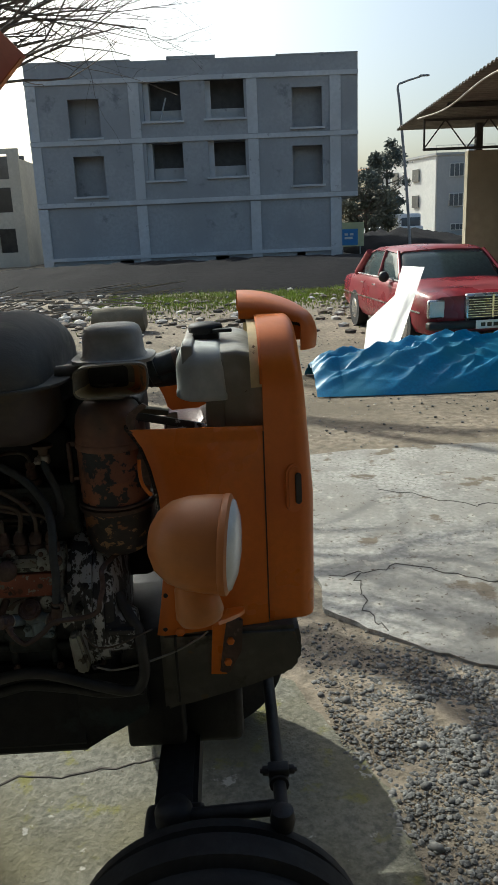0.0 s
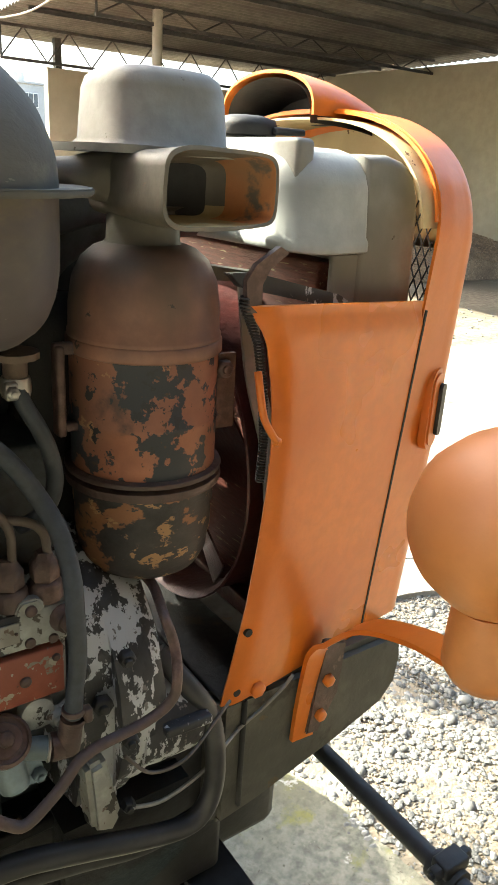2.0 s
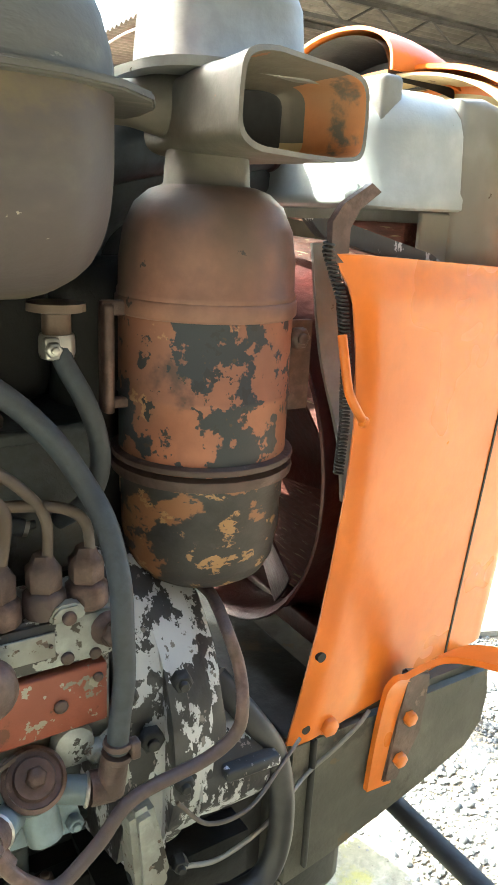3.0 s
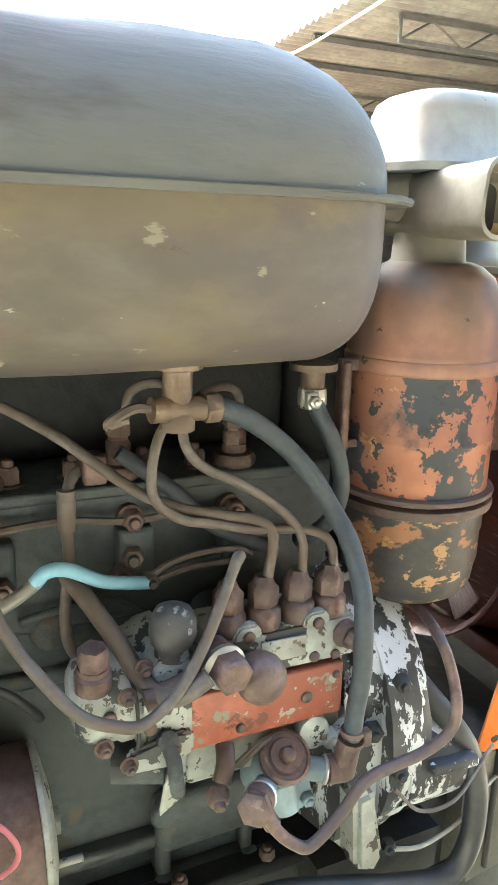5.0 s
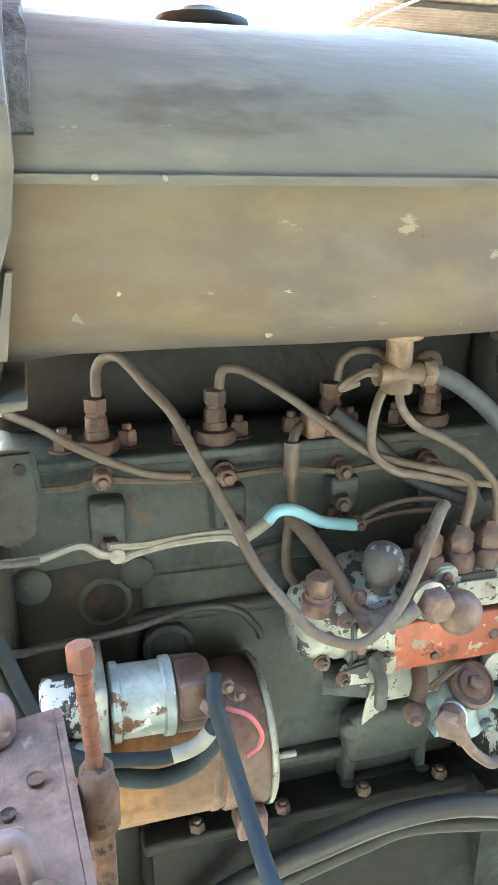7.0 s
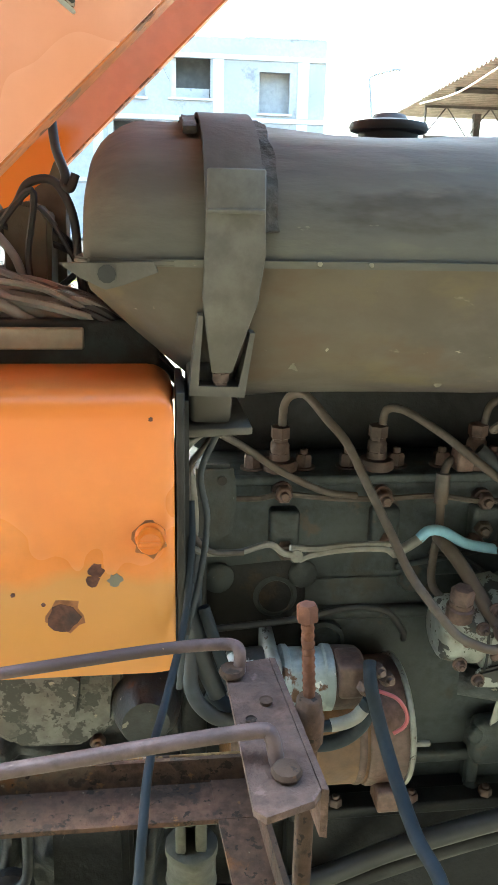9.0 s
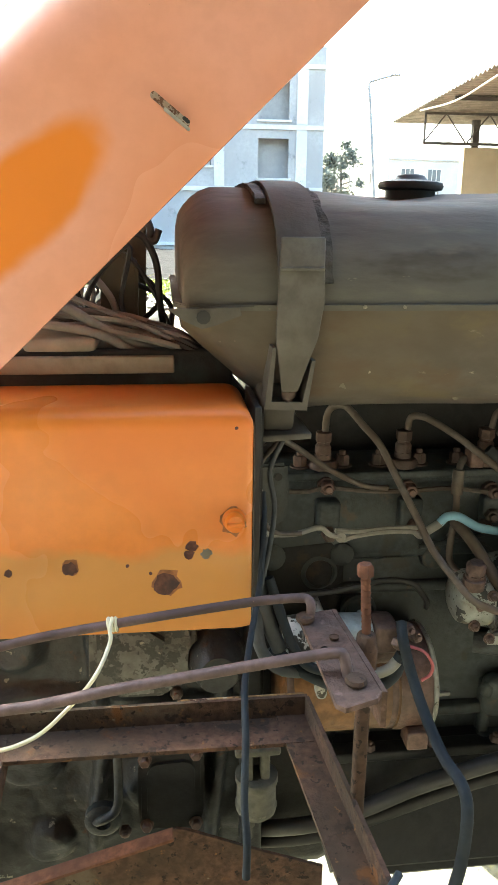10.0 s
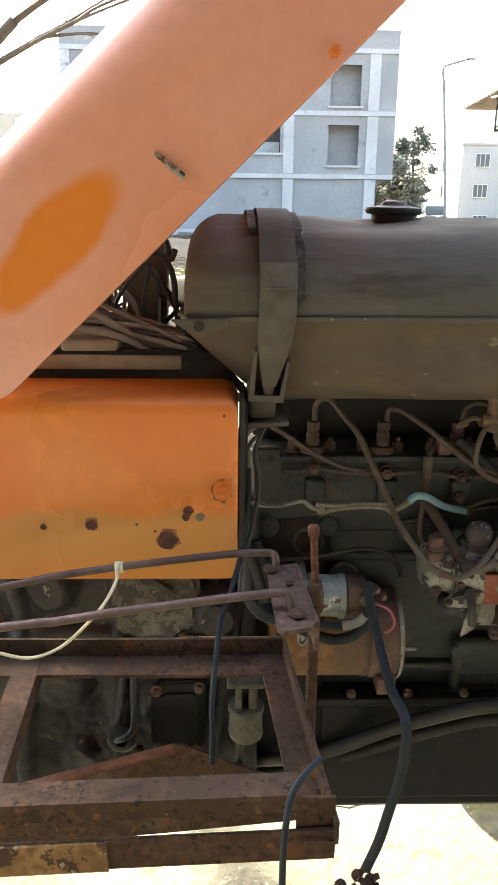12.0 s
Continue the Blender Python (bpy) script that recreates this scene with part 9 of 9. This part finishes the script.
def tarp_fn(u, v):
    x = 0.95 + 2.85 * u
    y = 7.50 + 1.25 * v - 0.1 * math.sin(3 * u)
    e = math.sin(math.pi * v) ** 0.95 * (0.45 + 0.55 * math.sin(math.pi * min(1, 0.04 + u * 0.96)) ** 0.6)
    q = Vector((x, y, 0))
    def ridge(a, b, s, o):
        return 1 - 2 * abs(noise.noise(Vector((x * a + y * b, y * a - x * b * 0.3, o)) * s))
    def fold(ax, ay, bx, by, s1, s2, o):
        n = 1 - 2 * abs(noise.noise(Vector(((ax * x + ay * y) * s1, (bx * x + by * y) * s2, o))))
        return n * abs(n) ** 0.3
    r = 0.60 * fold(1, 0.25, -0.30, 1, 0.55, 3.6, 2.0) + 0.42 * fold(1, 0.5, -0.55, 1, 0.8, 6.5, 5.0) + 0.20 * fold(1, -0.15, 0.2, 1, 0.9, 8.0, 9.0) + 0.08 * fold(1, 0.4, -0.3, 1, 1.6, 11.0, 14.0)
    z = 0.50 * e * (0.62 + 0.36 * u + 0.30 * (r - 0.3)) + 0.02 * r * e
    if u < 0.10:
        z += 0.05 * math.sin(math.pi * u / 0.10) * math.sin(math.pi * v)
    dx = 0.02 * ridge(2.0, 1.0, 2.5, 12.0) * e
    return Vector((x + dx, y + 0.10 * r * e, max(z, 0.0) + 0.005))


tagged(part("tarpaulin", grid_sheet(B(), tarp_fn, 230, 110), TARP, smooth=30), "crumpled blue tarpaulin over a heap beside the car", "tarpaulin")

# ---- shed ----
SHEDWALL = mat("stained_plaster_wall", (0.40, 0.355, 0.26), 0.9, var=0.08, scale=5, big=0.5, bump=0.1, tint=(0.30, 0.27, 0.20), chips=(((0.17, 0.15, 0.115), 1.1, 0.73, 0.95),))
ROOFM = mat("weathered_corrugated_iron", (0.16, 0.15, 0.13), 0.65, 0.3, var=0.25, scale=8, big=0.8, bump=0.05, tint=(0.10, 0.09, 0.078))
TRUSS = mat("dark_truss_steel", (0.075, 0.07, 0.065), 0.6, 0.3, var=0.25, scale=12, big=2, bump=0.1)
POSTM = mat("pale_post_paint", (0.34, 0.31, 0.25), 0.6, 0.1, var=0.2, scale=8, big=2, bump=0.1)


def roof_z(y):
    return 3.76 + (16.2 - y) * 0.030


bm = B()
ny = 480
vs0 = []
for j in range(ny + 1):
    y = 4.2 + 13.5 * j / ny
    z = roof_z(y) + 0.022 * math.sin(2 * math.pi * j / 6)
    vs0.append((bm.verts.new((4.08, y, z)), bm.verts.new((13.0, y, z))))
fs = [bm.faces.new((a[0], a[1], b[1], b[0])) for a, b in zip(vs0, vs0[1:])]
bmesh.ops.recalc_face_normals(bm, faces=fs)
bmesh.ops.solidify(bm, geom=fs, thickness=0.006)
tagged(part("shed_roof", bm, ROOFM, smooth=40), "corrugated iron roof of an open shed", "roof", kind="structure")
bm = B()
box(bm, 5.50, 12.6, 17.0, 17.22, -0.2, 3.16)
tagged(part("wall_north", bm, SHEDWALL, smooth=0), "stained beige plaster wall at the back of the shed", "wall", kind="structure")
bm = B()
box(bm, 12.4, 12.62, 3.0, 17.0, -0.2, 3.70)
tagged(part("wall_east", bm, SHEDWALL, smooth=0), "stained beige plaster side wall of the shed", "wall", kind="structure")


def truss(y, x0, x1, zb, zt, name="roof_truss"):
    t = thing(name, (x0, y, zb), "dark steel lattice roof truss", "truss", "shed trusses")
    for z, nm in ((zb, "bottom_chord"), (zt, "top_chord")):
        bm = B()
        box(bm, x0, x1, y - 0.025, y + 0.025, z - 0.025, z + 0.025)
        part(nm, bm, TRUSS, t, smooth=0)
    bm = B()
    rod(bm, (x0 + 0.02, y, zb), (x0 + 0.02, y, zt), 0.022, 0.022, 6)
    part("end_post", bm, TRUSS, t)
    n = int((x1 - x0) / 0.45)
    for k in range(n):
        xa, xb = x0 + (x1 - x0) * k / n, x0 + (x1 - x0) * (k + 1) / n
        a, b = (zb, zt) if k % 2 == 0 else (zt, zb)
        bm = B()
        rod(bm, (xa, y, a), (xb, y, b), 0.015, 0.015, 5)
        part("web_bar", bm, TRUSS, t)


truss(16.15, 4.28, 12.4, 3.14, 3.70)
truss(13.0, 4.78, 12.4, 3.56, 3.80)
truss(9.0, 4.78, 12.4, 3.66, 3.92)
for y in (14.6, 11.4, 10.2, 7.5, 6.0):
    bm = B()
    box(bm, 4.3, 12.4, y - 0.03, y + 0.03, roof_z(y) - 0.10, roof_z(y) - 0.03)
    tagged(part("purlin", bm, TRUSS, smooth=0), "dark steel purlin under the shed roof", "beam", "purlins", "structure")
for x, y in ((5.87, 13.0), (5.75, 16.6)):
    bm = B()
    if y < 14:
        rod(bm, (x, y, -0.1), (x, y, 3.78), 0.085, 0.085, 16)
    else:
        box(bm, x - 0.07, x + 0.07, 17.03, 17.17, 3.15, 3.72)
    tagged(part("shed_post", bm, POSTM if y < 14 else TRUSS), "round pale steel post of the shed" if y < 14 else "short dark post on top of the shed wall", "post")
bm = B()
tube(bm, [(4.1, 15.9, 3.7), (4.12, 14.0, 3.62), (4.12, 12.0, 3.75), (4.12, 10.0, 3.72), (4.12, 7.0, 3.95)], 0.016, 6)
tagged(part("hanging_cable", bm, POSTM), "pale cable slung along the roof edge", "cable")

# nut heap, sacks
NUTS = mat("brown_nuts", (0.26, 0.185, 0.115), 0.8, var=0.45, scale=38, big=1.5, bump=0.9, tint=(0.12, 0.08, 0.05), chips=(((0.30, 0.22, 0.14), 45, 0.60, 0.8),))


def heap_fn(u, v):
    x, y = 5.6 + 6.7 * u, 8.6 + 7.6 * v
    e = (math.sin(math.pi * u) ** 0.5) * (math.sin(math.pi * v) ** 0.5)
    z = 1.15 * e * (0.85 + 0.3 * noise.noise(Vector((x * 0.5, y * 0.5, 2)))) + 0.03 * noise.noise(Vector((x * 3, y * 3, 5)))
    return Vector((x, y, z))


tagged(part("nut_heap", grid_sheet(B(), heap_fn, 90, 90), NUTS), "broad low heap of brown nuts under the shed", "nuts", kind="stuff")
NUTP = mat("loose_nuts", (0.32, 0.22, 0.14), 0.75, var=0.3, scale=60, big=10, bump=0.1)


def heap_scatter():
    rr = random.Random(31)
    vs, fs = [], []
    for _ in range(9000):
        u, v = rr.uniform(0.02, 0.98), rr.random() ** 1.5 * 0.9 + 0.02
        c = heap_fn(u, v)
        s = 0.012 + 0.008 * rr.random()
        o = len(vs)
        for px, py, pz in PEB[rr.randrange(6)]:
            vs.append((c.x + px * s, c.y + py * s, c.z + 0.4 * s + pz * s * 1.3))
        fs.extend([[o + i for i in t] for t in TRI])
    me = bpy.data.meshes.new("loose_nuts")
    me.from_pydata(vs, [], fs)
    me.materials.append(NUTP)
    return tagged(new("loose_nuts", me), "loose brown nuts on the heap", "nuts", kind="stuff")


heap_scatter()
scatter("loose_nuts", "brown nuts spilled before the sacks", "nuts", 1500, lambda r: (r.gauss(4.6, 0.35), r.gauss(8.3, 0.7)), lambda r: 0.008 + 0.008 * r.random(), NUTP, 33)
SACKW = mat("white_woven_sack", (0.40, 0.355, 0.27), 0.75, var=0.14, scale=60, big=4, bump=0.4, tint=(0.29, 0.25, 0.185))
SACKB = mat("jute_sack", (0.33, 0.275, 0.19), 0.85, var=0.15, scale=70, big=4, bump=0.4, tint=(0.34, 0.29, 0.20))
NETBAG = mat("yellow_striped_net_sack", (0.50, 0.50, 0.16), 0.7, var=0.2, scale=50, big=14, bump=0.4, tint=(0.52, 0.50, 0.38))
NETY = mat("yellow_net", (0.62, 0.62, 0.06), 0.5, var=0.2, scale=40, big=5, bump=0.3, tint=(0.48, 0.52, 0.05))


def sack(x, y, h, r, m, net, seed, lean=(0, 0), label=""):
    t = thing("sack", (x, y, 0), label, "sack", "sacks before the heap")
    bm = B()
    rings = []
    for k, (z, s) in enumerate(((0.0, 0.82), (0.03, 0.96), (0.10, 1.05), (0.18, 1.08), (0.26, 1.06), (0.34, 1.08), (0.42, 1.04), (0.50, 1.05), (0.58, 1.0), (0.66, 0.99), (0.74, 0.93), (0.82, 0.89), (0.90, 0.84), (0.96, 0.78), (1.0, 0.70), (1.05, 0.66))):
        ring = []
        for i in range(26):
            a = 2 * math.pi * i / 26
            q = Vector((math.cos(a) * 1.5, math.sin(a) * 1.5, z * 3 + seed))
            rr = r * s * (1 + 0.12 * noise.noise(q) + 0.05 * noise.noise(Vector((q.x * 1.6, q.y * 1.6, z * 16 + seed))) + 0.035 * noise.noise(q * 3.5))
            ring.append(bm.verts.new((x + lean[0] * z * h + rr * math.cos(a), y + lean[1] * z * h + rr * 0.8 * math.sin(a) * (1 - 0.86 * max(0.0, (z - 0.62) / 0.43) ** 1.6), z * h * (1 + 0.07 * noise.noise(q * 2) + (0.10 * abs(math.cos(a)) ** 3 if z > 0.95 else 0)) + (0.0 if k else 0.0))))
        rings.append(ring)
    for a, b in zip(rings, rings[1:]):
        for i in range(26):
            bm.faces.new((a[i], a[(i + 1) % 26], b[(i + 1) % 26], b[i]))
    bm.faces.new(rings[-1])
    bm.faces.new(rings[0][::-1])
    part("bag", bm, m, t, smooth=60)
    if net:
        rr = random.Random(int(seed * 10))
        bm = B()
        for f in range(16):
            a0 = rr.uniform(0, 6.28)
            d0 = r * rr.uniform(0.1, 0.85)
            cx, cy = x + lean[0] * h + d0 * math.cos(a0), y + lean[1] * h + d0 * math.sin(a0)
            def leaf(u, v, cx=cx, cy=cy, a0=a0, s=rr.uniform(0.25, 0.6), up=rr.uniform(-0.02, 0.11), f=f):
                a = a0 + (u - 0.5) * 2.4 + 0.6 * noise.noise(Vector((u * 5, v * 4, f)))
                d = r * s * v
                return Vector((cx + d * math.cos(a), cy + d * math.sin(a), h * 0.90 + up * math.sin(math.pi * min(1, v * 1.2)) - 0.07 * v * v + 0.06 * noise.noise(Vector((u * 7, v * 6, a0 + f)))))
            grid_sheet(bm, leaf, 8, 6)
        part("net_mouth", bm, NETY, t, "crumpled yellow net at the mouth", smooth=60)
    return t


sack(4.52, 7.20, 0.54, 0.22, SACKW, False, 1.0, (0.42, 0.12), "pale woven sack leaning against its neighbour")
sack(4.98, 7.15, 0.62, 0.26, SACKB, False, 2.0, (0.02, 0.05), "brown jute sack, full")
sack(5.50, 7.15, 0.64, 0.22, SACKW, False, 3.0, (0.08, 0.0), "white woven sack, full")
sack(4.72, 7.75, 0.80, 0.27, SACKB, True, 4.0, (0.0, 0.0), "jute sack with yellow net mouth")
sack(4.30, 8.0, 0.80, 0.24, NETBAG, True, 5.0, (0.0, 0.03), "yellow striped net sack, gathered mouth")
for k in range(7):
    sack(4.25 - 0.02 * k + 0.06 * (k % 2), 8.55 + 0.52 * k, 0.70 + 0.05 * (k % 3), 0.23, NETBAG if k % 3 else SACKB, True, 6.0 + k * 1.7, (0, 0), "upright yellow striped net sack, crumpled mouth" if k % 3 else "upright jute sack with yellow net mouth")
bm = B()
rod(bm, (6.1, 7.5, 0.0), (5.75, 7.6, 1.25), 0.018, 0.018, 8)
tagged(part("wooden_stick", bm, STICK), "wooden handle leaning behind the sacks", "stick")
for x, y, s in ((4.05, 8.55, 0.07),):
    bm = B()
    bmesh.ops.create_icosphere(bm, subdivisions=2, radius=s)
    for v in bm.verts:
        v.co = Vector((v.co.x + x, v.co.y + y, v.co.z * 0.7 + s * 0.6))
    wobble(bm, 0.02, 9)
    tagged(part("stone", bm, LITTER), "pale stone before the sacks", "stone")

# ---- bare trees out to the side: overhanging twigs, and limbs added for dappled shade ----
def bare_tree(x, y, h, seed, reach=1.0, low=(), thick=1.0, label="bare leafless tree overhanging the yard", shade_boughs=(), deep=5):
    rr = random.Random(seed)
    t = thing("tree", (x, y, 0), label, "tree")
    vs, fs = [], []
    big = B()

    def limb(p, d, L, r, depth):
        n = 4
        pts = [p]
        for k in range(n):
            d = (d + Vector((rr.uniform(-1, 1), rr.uniform(-1, 1), rr.uniform(-0.5, 0.7))) * 0.22).normalized()
            pts.append(pts[-1] + d * (L / n))
        r1 = r * 0.55
        tube(big if depth < 3 else twigs, pts, r * (thick if depth else 1.0), 7 if depth < 2 else (5 if depth < 4 else 3), 2 if depth > 2 else 3, r1=r1 * (thick if depth else 1.0))
        if depth >= deep:
            return
        kids = 3 if depth < 2 else (4 if depth < 4 else 3)
        for k in range(kids):
            q = pts[rr.randrange(2, n + 1)]
            dd = (d + Vector((rr.uniform(-1, 1), rr.uniform(-1, 1), rr.uniform(-0.4, 0.6))) * 0.9).normalized()
            limb(q, dd, L * rr.uniform(0.55, 0.8), r1 * 0.8, depth + 1)

    twigs = B()
    limb(Vector((x, y, -0.1)), Vector((0, 0, 1)), h * 0.32, 0.20, 0)
    for k in range(4):
        a = rr.uniform(0, 6.28)
        limb(Vector((x, y, h * rr.uniform(0.25, 0.32))), Vector((math.cos(a) * reach, math.sin(a) * reach, 0.6)).normalized(), h * 0.35, 0.11, 1)
    for p, d, L in low:
        tube(big, [Vector((x, y, p[2] - 0.5)), Vector(p).lerp(Vector((x, y, p[2] - 0.2)), 0.5), Vector(p)], 0.06, 6, 3, r1=0.03)
        limb(Vector(p), Vector(d).normalized(), L, 0.022, 2)
    for pts, r in shade_boughs:
        tube(big, [Vector((x, y, pts[0][2] - 0.9))] + [Vector(p) for p in pts], r, 8, 5, r1=r * 0.6)
        for p in pts[1:]:
            limb(Vector(p), Vector((rr.uniform(-0.5, 1), rr.uniform(-1, 0.2), 0.35)).normalized(), 0.9, 0.022, 3)
    part("trunk", big, BARK, t)
    part("crown", twigs, BARK, t)
    return t


# its three long boughs are unseen, added to shade gravel, lamp and rail
bare_tree(-8.8, 8.6, 8.0, 3, low=[((-2.9, 7.0 + 0.25 * (k % 3), 3.15 + 0.09 * k), (1, 0.12 * (k % 3 - 1), 0.02 + 0.03 * (k % 4)), 1.05 + 0.18 * (k % 3)) for k in range(11)],
          shade_boughs=[([(-5.0, 7.9, 4.0), (-2.85, 7.65, 4.45), (-2.2, 6.9, 4.5), (-1.6, 6.1, 4.7)], 0.13), ([(-6.0, 7.2, 4.6), (-3.3, 5.8, 5.15), (-2.4, 5.3, 5.2), (-1.5, 5.0, 5.3)], 0.17), ([(-6.8, 7.0, 4.3), (-4.7, 5.85, 4.7), (-4.1, 5.55, 4.8), (-3.3, 5.25, 4.9)], 0.22)])
# unseen tree added to throw streaks of shade on the slab
bare_tree(-6.8, 14.6, 14.5, 8, 1.0, (), 1.8, "tall bare tree with thick limbs, added for dappled shade", deep=4)
